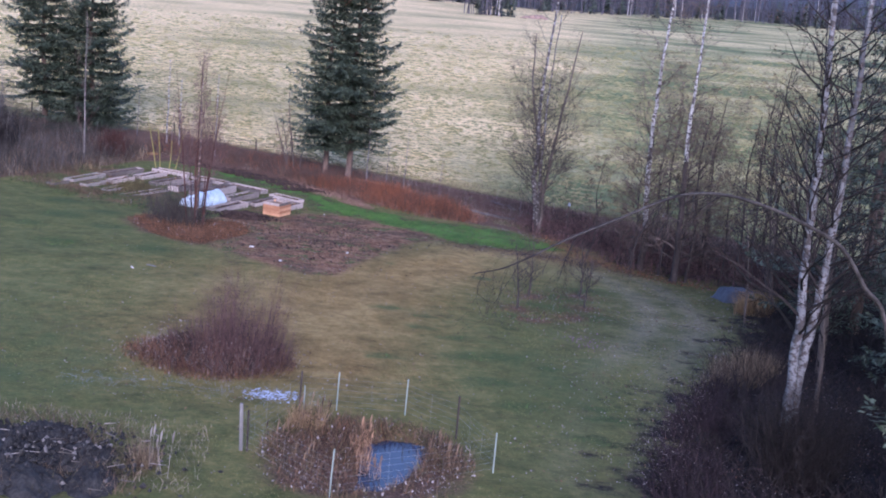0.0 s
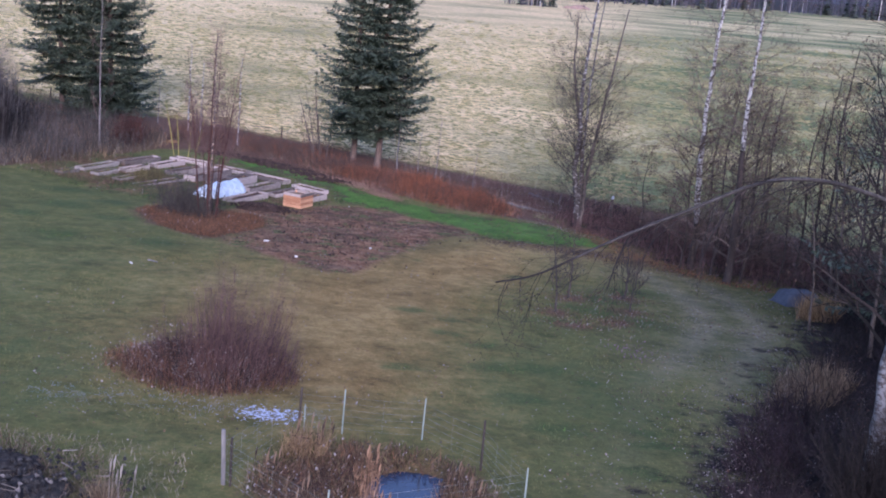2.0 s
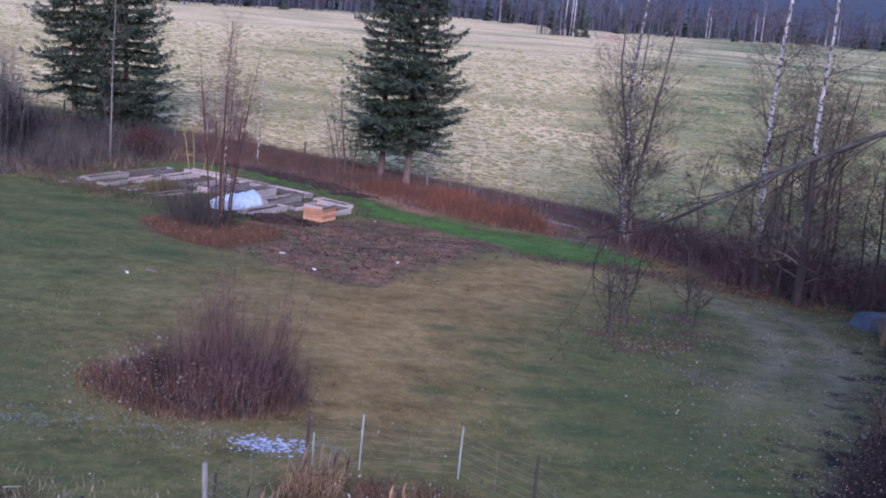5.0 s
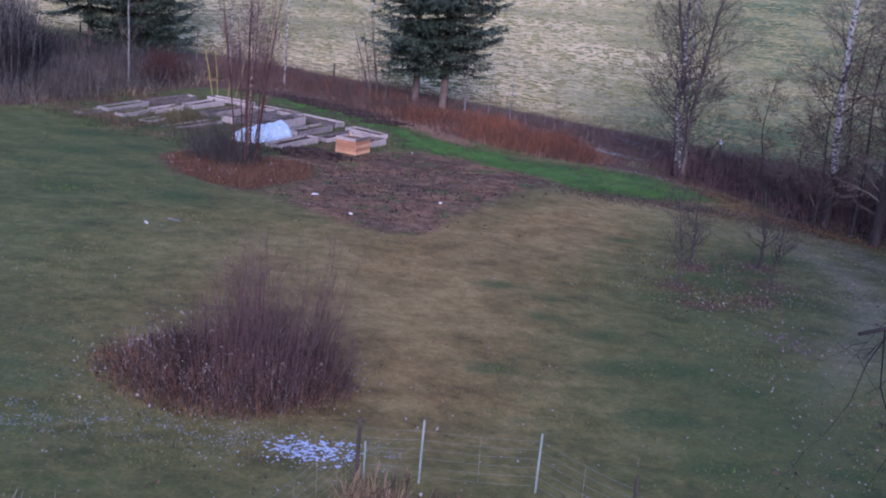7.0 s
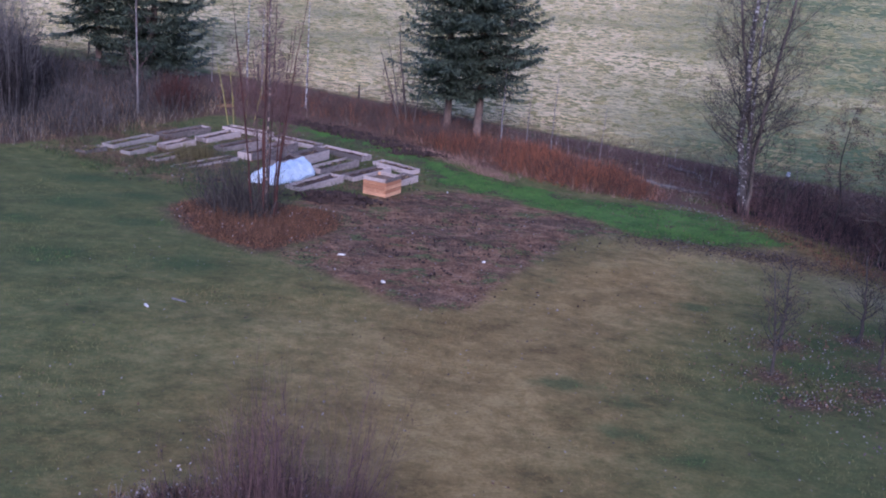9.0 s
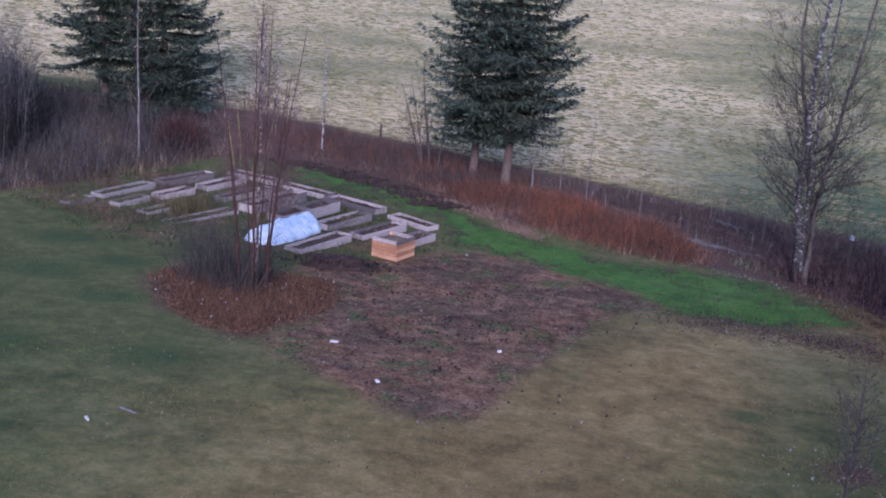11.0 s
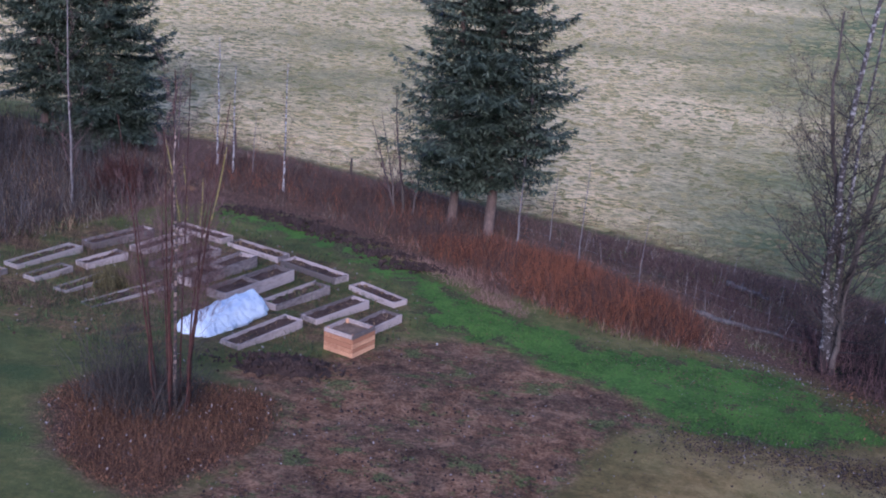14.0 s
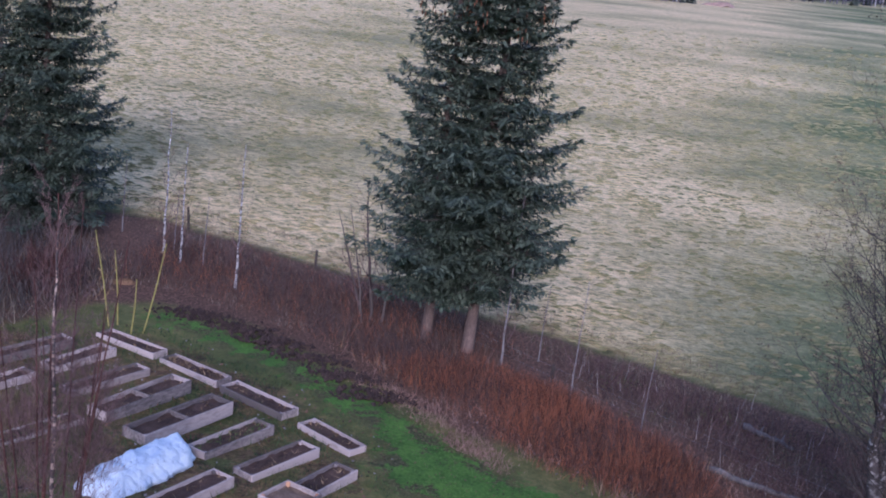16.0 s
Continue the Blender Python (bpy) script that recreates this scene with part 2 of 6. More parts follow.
def ground_z(x, y):
    """The yard falls away from the house, the field behind it rises gently."""
    d = min(max(y - 37, 0), 14.4)
    z = -0.0577 * min(y, 51.4) + 0.00595 / 2 * d * d
    d2 = max(0, y - 51.4)
    z += 0.028 * min(d2, 120) + 0.012 * max(0, min(d2 - 120, 400))
    z -= 0.0314 * min(max(x, -60), 60) * (1 - smooth(50, 140, y))
    if -2.5 < x < 4 and 8 < y < 15:
        z -= 0.70 * smooth(0.30, 0.95, weight(x, y, WATER, 0.9)) + 0.10 * smooth(0.5, 1.0, weight(x, y, POND, 1.0))
    return z


def mesh_object(name, verts, faces, material, parent=None, shade=False, label=""):
    me = bpy.data.meshes.new(name)
    me.from_pydata(verts, [], faces)
    me.materials.append(material)
    if shade:
        me.polygons.foreach_set("use_smooth", [True] * len(me.polygons))
    ob = new(name, me)
    if parent is not None:
        ob.parent = parent
    if label:
        ob["label"] = label
    return ob


def part(name, bm, material, parent, label="", shade=False):
    me = bpy.data.meshes.new(name)
    bm.to_mesh(me)
    bm.free()
    me.materials.append(material)
    if shade:
        me.polygons.foreach_set("use_smooth", [True] * len(me.polygons))
    ob = new(name, me)
    ob.parent = parent
    if label:
        ob["label"] = label
    return ob


def empty(name, x, y, z=None, turn=0.0):
    ob = new(name)
    ob.matrix_world = pose(x, y, ground_z(x, y) if z is None else z, 0, 0, turn)
    return ob


def box_bm(sx, sy, sz, cx=0, cy=0, cz=0, bevel=0.008, turn=0.0):
    bm = bmesh.new()
    bmesh.ops.create_cube(bm, size=1.0)
    bmesh.ops.scale(bm, vec=(sx, sy, sz), verts=bm.verts)
    if bevel:
        bmesh.ops.bevel(bm, geom=bm.edges[:], offset=bevel, segments=1, affect='EDGES')
    bmesh.ops.transform(bm, matrix=pose(cx, cy, cz, 0, 0, turn), verts=bm.verts)
    return bm


class Shape:
    """Collects tubes, blades and flakes for one mesh."""

    def __init__(self):
        self.v, self.f = [], []

    def tube(self, pts, radii, sides=4, cap=False):
        first = len(self.v)
        up = Vector((0.13, 0.31, 1.0))
        for i, p in enumerate(pts):
            d = (pts[min(i + 1, len(pts) - 1)] - pts[max(i - 1, 0)]).normalized()
            a = d.cross(Vector((1, 0.2, 0)) if abs(d.z) > 0.8 else up).normalized()
            b = d.cross(a)
            for k in range(sides):
                w = 2 * math.pi * k / sides
                self.v.append(p + (a * math.cos(w) + b * math.sin(w)) * radii[i])
        for i in range(len(pts) - 1):
            o = first + i * sides
            for k in range(sides):
                k2 = (k + 1) % sides
                self.f.append((o + k, o + k2, o + sides + k2, o + sides + k))
        if cap:
            self.f.append(tuple(first + (len(pts) - 1) * sides + k for k in range(sides)))

    def blade(self, base, tip, width, side):
        o = len(self.v)
        s = side * width * 0.5
        self.v += [base - s, base + s, tip]
        self.f.append((o, o + 1, o + 2))

    def flake(self, c, a, b):
        o = len(self.v)
        self.v += [c - a, c - b, c + a, c + b]
        self.f.append((o, o + 1, o + 2, o + 3))

    def make(self, name, material, parent=None, shade=False, label=""):
        return mesh_object(name, self.v, self.f, material, parent, shade, label)


def rand_dir(r):
    while True:
        v = Vector((r.uniform(-1, 1), r.uniform(-1, 1), r.uniform(-1, 1)))
        if 0.05 < v.length < 1:
            return v.normalized()


# ---------- plan of the yard ----------
def seg_dist(px, py, poly):
    """Distance to an open line and how far along it the nearest place is."""
    best, at = 1e9, 0.0
    for i in range(len(poly) - 1):
        (ax, ay), (bx, by) = poly[i], poly[i + 1]
        dx, dy = bx - ax, by - ay
        t = min(max(((px - ax) * dx + (py - ay) * dy) / (dx * dx + dy * dy), 0), 1)
        d = math.hypot(px - ax - t * dx, py - ay - t * dy)
        if d < best:
            best, at = d, i + t
    return best, at


def inside(px, py, poly):
    hit = False
    for i in range(len(poly)):
        (ax, ay), (bx, by) = poly[i], poly[i - 1]
        if (ay > py) != (by > py) and px < (bx - ax) * (py - ay) / (by - ay) + ax:
            hit = not hit
    return hit


def weight(px, py, poly, soft=0.6):
    """1 well inside the outline, 0 well outside, 0.5 on it."""
    d, _ = seg_dist(px, py, poly + poly[:1])
    return 0.5 + (0.5 if inside(px, py, poly) else -0.5) * min(d / soft, 1.0)


SOIL = [(-5.35, 30.95), (-4.25, 29.8), (-3.3, 28.95), (-2.35, 28.1), (-1.65, 27.7), (-0.75, 28.05), (-0.2, 29.9), (0.4, 31.8), (1.25, 34.1), (1.95, 35.95), (2.4, 36.6), (3.3, 37.3), (2.7, 38.35), (1.65, 39.0), (0.5, 39.7), (-0.4, 40.7),
        (-1.55, 41.0), (-2.7, 40.3), (-3.9, 38.8), (-5.5, 38.0), (-6.2, 37.0), (-4.6, 35.9), (-4.45, 34.5), (-4.65, 32.75), (-5.1, 31.4)]
LUSH = [(8.6, 37.4), (7.5, 37.4), (6.1, 36.8), (5.1, 36.6), (3.9, 36.85), (3.2, 37.5), (1.8, 38.9), (0.55, 39.85), (-0.4, 40.8), (-1.45, 41.2), (-2.6, 41.2), (-2.8, 42.8), (-3.2, 44.3), (-5.0, 45.9), (-6.9, 47.3), (-9.4, 48.6), (-10.5, 49.5), (-9.6, 50.0),
        (-7.5, 49.1), (-6.0, 48.4), (-4.3, 47.0), (-2.9, 45.9), (-1.7, 44.8), (-0.6, 43.8), (0.8, 42.5), (2.2, 41.6), (4.8, 41.6), (6.4, 41.4), (6.9, 40.3), (8.2, 38.8)]
BRUSH = [(9.0, 39.5), (6.6, 41.4), (3.5, 43.0), (0.8, 44.2), (-1.3, 45.2), (-4.5, 47.9), (-7.4, 49.7), (-10.0, 50.2), (-11.6, 49.6), (-13.0, 47.2), (-14.8, 42.8), (-17.0, 40.6), (-24.0, 40.0), (-25.0, 58.0), (-13.0, 58.0), (-6.0, 55.4), (-1.0, 53.2), (3.0, 51.6), (8.0, 49.3), (12.0, 47.6), (17.0, 45.5), (22.0, 43.5), (28.0, 38.0), (20.0, 32.0), (16.0, 34.5), (12.0, 37.0)]
BEDS = [(-4.4, 38.6), (-2.2, 41.0), (-2.4, 43.6), (-5.0, 46.0), (-9.5, 48.5), (-14.0, 47.0), (-15.5, 41.0), (-11.0, 37.5), (-7.0, 37.2)]
THICKET = [(4.4, 2.0), (5.0, 8.0), (5.9, 12.4), (7.0, 15.2), (8.2, 17.9), (9.6, 20.2), (11.4, 24.8), (13.8, 31.0), (26.0, 34.0), (38.0, 30.0), (39.0, 10.0), (36.0, -8.0), (27.0, -17.0), (17.0, -21.0), (10.0, -14.0), (5.8, -5.0)]
ISLAND = [(-9.0, 34.2), (-7.95, 32.4), (-6.8, 31.45), (-5.65, 30.85), (-5.2, 31.6), (-4.6, 32.75), (-4.3, 34.5), (-4.5, 35.75), (-5.4, 36.2), (-7.85, 36.4), (-8.85, 35.3)]
FIELD_LINE = [(-60.0, 66.0), (-26.0, 62.0), (-14.0, 58.5), (-6.0, 55.6), (-1.0, 53.4), (3.0, 51.8), (8.0, 49.5), (12.0, 47.8), (17.0, 45.7), (22.0, 43.7), (60.0, 34.0)]
SHRUB = [(-5.2, 16.9), (-4.2, 15.6), (-2.6, 15.2), (-1.2, 15.9), (-0.9, 17.2), (-2.0, 18.6), (-3.8, 18.7), (-5.0, 18.2)]
WATER = [(0.55, 11.2), (0.6, 12.5), (1.2, 13.0), (1.8, 12.8), (1.75, 11.9), (1.45, 11.0), (1.0, 10.3), (0.3, 10.3)]
POND = [(-1.5, 10.6), (-0.8, 13.6), (1.4, 13.9), (2.5, 12.9), (3.0, 11.2), (2.0, 9.3), (-0.6, 9.2)]
MOUND = [(-7.6, 8.0), (-3.2, 8.2), (-3.0, 9.6), (-3.6, 10.7), (-4.4, 11.5), (-5.6, 11.6), (-7.6, 11.2)]
TREE_SPOTS = [(5.0, 25.8), (7.4, 28.5), (5.6, 27.8), (7.26, 26.7), (5.4, 24.4), (6.6, 25.2)]
HEDGE_R = [(6.4, 42.4), (6.8, 40.9), (7.7, 40.4), (8.3, 38.6), (9.0, 36.4), (10.0, 34.7), (11.4, 33.3), (13.2, 32.5), (15.5, 31.8), (20.0, 31.0), (26.0, 33.0), (22.0, 38.4), (17.0, 41.2), (12.0, 44.2), (8.6, 45.4), (6.6, 44.2)]
TRACK = [(3.6, 36.9), (5.5, 36.1), (7.5, 36.0), (9.0, 34.6), (10.0, 31.5), (10.3, 29.0), (10.2, 26.3), (9.2, 23.4), (7.9, 20.6), (7.2, 19.2), (6.5, 16.4), (5.2, 11.5)]
LEAFY = [(3.6, 36.6), (5.4, 36.1), (7.2, 35.9), (8.8, 35.4), (10.4, 33.4)]
DARK_SPOTS = [(-6.95, 29.2, 1.0), (-9.9, 29.1, 1.0), (-9.8, 28.2, 0.6), (-10.1, 35.55, 0.8), (-11.3, 34.2, 1.1), (-11.9, 31.9, 0.7), (-9.1, 32.7, 0.9), (-12.2, 37.2, 1.1), (4.2, 30.0, 0.5), (1.1, 24.0, 0.5), (2.06, 23.4, 0.45), (1.0, 31.0, 0.3),
              (2.0, 22.0, 0.45), (2.85, 21.25, 0.5), (3.15, 19.4, 0.6), (4.2, 19.7, 0.75), (1.0, 18.8, 0.5), (3.52, 17.25, 0.65), (5.1, 19.0, 0.5), (4.1, 15.65, 0.6), (5.9, 15.9, 0.5), (6.05, 15.15, 0.6), (5.4, 13.7, 0.6), (6.6, 28.0, 0.9), (6.2, 26.4, 1.1), (5.0, 24.6, 0.8), (7.8, 29.6, 1.0), (7.4, 25.4, 1.0)]


WOOD_LINE = [(-150, 190), (-90, 205), (-58, 221), (-30, 262), (-1, 300), (38, 285), (67, 312), (103, 347), (135, 342), (175, 335), (260, 340), (420, 380)]


def rounded(poly, times):
    """Cuts the corners of an outline."""
    for _ in range(times):
        out = []
        for (ax, ay), (bx, by) in zip(poly, poly[1:] + poly[:1]):
            out += [(ax * 0.75 + bx * 0.25, ay * 0.75 + by * 0.25), (ax * 0.25 + bx * 0.75, ay * 0.25 + by * 0.75)]
        poly = out
    return poly


ISLAND, SHRUB, POND = rounded(ISLAND, 2), rounded(SHRUB, 1), rounded(POND, 2)


def axis(lo, fine_lo, fine_hi, hi, step, grow=1.22):
    a = list(np.arange(fine_lo, fine_hi, step))
    d, v = step, a[-1]
    while v < hi:
        d *= grow
        v += d
        a.append(v)
    d, v = step, a[0]
    while v > lo:
        d *= grow
        v -= d
        a.insert(0, v)
    return [float(q) for q in a]


def straw(x, y):
    """How far the lawn has turned to straw here."""
    w = 1.08 * math.exp(-(seg_dist(x, y, [(-2.0, 19.0), (-0.6, 24.0), (2.0, 30.0), (5.6, 34.4), (8.0, 35.4)])[0] / 3.9) ** 2) + 0.15 * (0.1 + 0.9 * smooth(-6, 0, x))
    w *= 1 - 0.78 * smooth(1.0, 4.5, x) * (1 - smooth(25, 31, y))
    w *= 1 - 0.62 * smooth(3.4, 5.6, x) * smooth(25, 28, y) * (1 - smooth(34, 36, y))
    w += 0.26 * math.exp(-((x + 5.0) / 2.8) ** 2 - ((y - 27.0) / 3.6) ** 2)
    return w + 0.35 * math.exp(-((x + 0.2) / 1.6) ** 2 - ((y - 16.6) / 2.2) ** 2)


def build_ground():
    xs = axis(-2500, -22, 20, 2500, 0.34)
    ys = axis(-300, 4, 56, 3500, 0.34, 1.09)
    verts, zones = [], {k: [] for k in ("soil", "lush", "litter", "field", "tan", "dark", "shade_earth", "worn")}
    for y in ys:
        for x in xs:
            near = abs(x) < 42 and -40 < y < 75
            z = ground_z(x, y)
            w = dict.fromkeys(zones, 0.0)
            if y > 75 or (abs(x) >= 40 and y > 40):
                w["field"] = 1.0
                w["tan"] = 1.0 - 0.92 * smooth(-1, 17, x - (y - 60) * 0.18) * (1 - 0.25 * smooth(90, 200, y))
                z += 0.25 * noise.noise(Vector((x * 0.02, y * 0.02, 0))) * smooth(60, 120, y)
                # Ground behind the far wood's edge takes the same near-black colour.
                w["shade_earth"] = 0.9 * smooth(8, 30, y - float(np.interp(x, [p[0] for p in WOOD_LINE], [p[1] for p in WOOD_LINE])))
            if near:
                d, at = seg_dist(x, y, FIELD_LINE)
                i = min(int(at), len(FIELD_LINE) - 2)
                (ax, ay), (bx, by) = FIELD_LINE[i], FIELD_LINE[i + 1]
                above = (bx - ax) * (y - ay) - (by - ay) * (x - ax) > 0
                w["field"] = 0.5 + (0.5 if above else -0.5) * min(d / 2.6, 1)
                w["soil"] = max(weight(x, y, SOIL, 1.0), 0.50 * weight(x, y, BEDS, 0.8))
                w["lush"] = weight(x, y, LUSH, 0.9) * (0.80 + 0.10 * smooth(-4, 2, x) - 0.14 * smooth(6.4, 8.2, x))
                w["litter"] = max(weight(x, y, BRUSH, 1.2), weight(x, y, ISLAND, 1.6), 0.62 * max(math.exp(-(((x - a) / 1.0) ** 2 + ((y - b) / 0.9) ** 2)) for a, b in TREE_SPOTS), 0.74 * weight(x, y, SHRUB, 1.2),
                                  0.82 * weight(x, y, POND, 1.3))
                # Painted shade under the thicket; dark earth at beds, hedge and mound.
                w["shade_earth"] = max(weight(x, y, THICKET, 2.6 if y > 0 else 5.0), 0.31 * weight(x, y, BEDS, 0.8), 0.58 * weight(x, y, HEDGE_R, 1.6), 0.72 * weight(x, y, MOUND, 1.3))
                w["tan"] = 0.85 * straw(x, y)
                far = seg_dist(x, y, TRACK)[0]
                w["worn"] = 0.75 * math.exp(-((far - 0.75) / 0.42) ** 2) + 0.35 * math.exp(-(far / 2.4) ** 2)
                w["worn"] *= (0.25 + 0.75 * smooth(17, 25, y)) * (1 - 0.8 * smooth(31, 35, y))
                if above:
                    w["tan"] = 1.0 - 0.92 * smooth(-1, 17, x - (y - 60) * 0.18)
                w["dark"] = max(1.0 - 0.5 * math.hypot((x - a) / (r * 0.95), (y - b) / (r * 0.6)) for a, b, r in DARK_SPOTS)
                w["dark"] = max(w["dark"], 0.58 * math.exp(-((x + 7.5) / 4.0) ** 2 - ((y - 15.5) / 4.5) ** 2), 0.50 * math.exp(-((x - 5.8) / 2.5) ** 2 - ((y - 18.5) / 7.0) ** 2))
                z += 0.05 * noise.noise(Vector((x * 0.5, y * 0.5, 0))) + 0.02 * noise.noise(Vector((x * 1.9, y * 1.9, 3)))
                s = smooth(0.4, 0.8, w["soil"])
                z += s * 0.07 * noise.noise(Vector((x * 2.3, y * 2.3, 9)))
            verts.append((x, y, z))
            for k in zones:
                zones[k].append(w[k])
    nx = len(xs)
    faces = [(j * nx + i, j * nx + i + 1, (j + 1) * nx + i + 1, (j + 1) * nx + i) for j in range(len(ys) - 1) for i in range(nx - 1)]
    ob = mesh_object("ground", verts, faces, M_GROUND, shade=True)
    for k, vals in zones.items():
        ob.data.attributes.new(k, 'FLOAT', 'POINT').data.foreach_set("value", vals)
    tagged(ob, "autumn lawn, tilled soil and pale mown hayfield", "ground", kind="structure")


build_ground()


# ---------- conifers ----------
M_CONE = surface("brown_cones", (0.09, 0.04, 0.02), (0.26, 0.13, 0.075), 4, 20, 0.85, 0)


def spruce(name, x, y, height, radius, clear, seed, label, lean=(0, 0), dens=1.0):
    r = random.Random(seed)
    root = empty(name, x, y)
    tagged(root, label, "tree", "spruces")
    tr, cr, bo = Shape(), Shape(), Shape()
    n = 14
    axis_at = lambda h: Vector((lean[0] * h + 0.05 * math.sin(h * 0.9), lean[1] * h + 0.05 * math.cos(h * 0.7), h))
    hs = [height * i / n for i in range(n + 1)]
    base_r = 0.0075 * height + 0.03
    tr.tube([axis_at(h - (0.15 if i == 0 else 0)) for i, h in enumerate(hs)], [base_r * (1.25 if i == 0 else 1 - 0.97 * h / height) + 0.01 for i, h in enumerate(hs)], 8)
    h = clear
    cones = Shape()
    while h < height - 0.1:
        f = (h - clear) / (height - clear)
        reach = radius * (1 - f) ** 0.82 * (0.70 + 0.30 * smooth(0, 0.12, f)) + 0.10
        count = max(5, int((12.5 - 4.5 * f) * dens ** 0.5 + r.random()))
        turn = r.uniform(0, 6.28)
        for k in range(count):
            w = turn + 2 * math.pi * k / count + r.uniform(-0.4, 0.4)
            if r.random() < 0.08:
                continue
            lump = 1.0 + 0.55 * noise.noise(Vector((math.cos(w) * 1.3, math.sin(w) * 1.3, h * 0.75 + seed)))
            ln = reach * lump * r.uniform(0.62, 1.08)
            out = Vector((math.cos(w), math.sin(w), 0))
            side = Vector((-out.y, out.x, 0))
            rise = 0.30 * f - 0.04 + r.uniform(-0.10, 0.10)
            sag = 0.26 - 0.16 * f + 0.14 * (1 - smooth(0, 0.12, f)) * r.random()
            p0 = axis_at(h + r.uniform(-0.07, 0.07))
            pts = []
            for q in range(7):
                u = q / 6
                pts.append(p0 + out * ln * u + Vector((0, 0, ln * (rise * u - sag * u * u + 0.28 * u ** 4))) + side * ln * 0.07 * math.sin(u * 3 + k))
            bo.tube(pts, [0.022 * (1 - 0.85 * q / 6) * (0.5 + 0.5 * (1 - f)) for q in range(7)], 3)
            m = int((3 + ln * 11) * dens)
            for q in range(m):
                u = 0.14 + 0.86 * (q + r.random()) / m
                i = min(int(u * 6), 5)
                p = pts[i].lerp(pts[i + 1], u * 6 - i)
                spread = (ln * 0.34 * (1.08 - u) + 0.12) * r.uniform(0.7, 1.15)
                for sgn in (-1, 1):
                    o = side * sgn * spread * 0.8 + out * spread * r.uniform(0.35, 0.75) + Vector((0, 0, -spread * r.uniform(0.0, 0.38)))
                    steps = 2 + int(spread * 5.5)
                    for b in range(steps):
                        c = p + o * ((b + r.random()) / steps) + rand_dir(r) * 0.045
                        d = (o.normalized() + rand_dir(r) * 0.40).normalized() * r.uniform(0.07, 0.14)
                        flat = d.cross(Vector((r.gauss(0, 0.22), r.gauss(0, 0.22), 1))).normalized() * r.uniform(0.024, 0.046)
                        cr.flake(c, d, flat)
                    if r.random() < 0.3:
                        d = Vector((r.uniform(-0.05, 0.05), r.uniform(-0.05, 0.05), -r.uniform(0.06, 0.15)))
                        cr.flake(p + o * r.uniform(0.2, 0.9) + d * 0.7, d, rand_dir(r) * r.uniform(0.015, 0.03))
            tip = pts[-1]
            for _ in range(4):
                d = (out + rand_dir(r) * 0.45 + Vector((0, 0, 0.2))).normalized() * r.uniform(0.08, 0.15)
                cr.flake(tip + rand_dir(r) * 0.06, d, d.cross(rand_dir(r)).normalized() * r.uniform(0.025, 0.045))
            if h > 8.5 and dens > 0.6:
                for _ in range(r.randint(0, 5)):
                    q = pts[5] + rand_dir(r) * 0.18
                    cones.tube([q, q - Vector((0, 0, 0.06)), q - Vector((0.01, 0, 0.13))], [0.012, 0.022, 0.008], 5)
        h += r.uniform(0.28, 0.44) * (1.1 - 0.3 * f) / max(0.6, dens)
    if cones.v:
        tagged(cones.make("cone_crop", M_CONE, root, True, "hanging brown cones"), kind="stuff")
    tr.make("trunk", M_SPRUCEBARK, root, True, "pinkish-brown trunk")
    tagged(bo.make("bough_growth", M_TWIG, root, False, "dark drooping boughs"), kind="stuff")
    cr.make("crown", M_NEEDLE, root, False, "dark blue-green needle sprays")
    return root


spruce("spruce_tree", -1.38, 50.3, 16.5, 2.7, 1.9, 11, "tall dark blue-green spruce with bare lower trunk by the field fence", (0.012, 0), 1.1)
spruce("spruce_tree", -2.6, 50.8, 15.0, 2.2, 1.6, 12, "slimmer dark green spruce beside a taller one", (0.0, 0.0), 0.9)
spruce("spruce_tree", -18.4, 55.6, 14.5, 2.4, 2.0, 13, "tall dark spruce behind leafless shrubs", dens=1.1)
spruce("spruce_tree", -15.9, 55.8, 14.0, 2.9, 0.7, 14, "broad blue-green spruce at the edge of the field", dens=1.15)
# Trees at y 27 and 34 show; the others are added unseen, for shade.
for k, (x, y, h, w) in enumerate([(16.2, 27.0, 16, 4.1), (16.5, 20.0, 16, 3.2), (15.0, 13.0, 17, 3.2), (11.8, 8.0, 15, 3.1), (19.5, 34.0, 13, 2.8), (21.0, 16.0, 18, 3.6), (20.5, 9.0, 17, 3.5)]):
    spruce("spruce_tree", x, y, h, w, 0.9, 150 + k, "dark spruce of the thicket group, most added out of view for shade", dens=0.45)


# ---------- raised beds ----------
WEATHERED = "weathered grey plank raised bed filled with dark soil"
OLD = "low old grey plank bed overgrown with weeds"


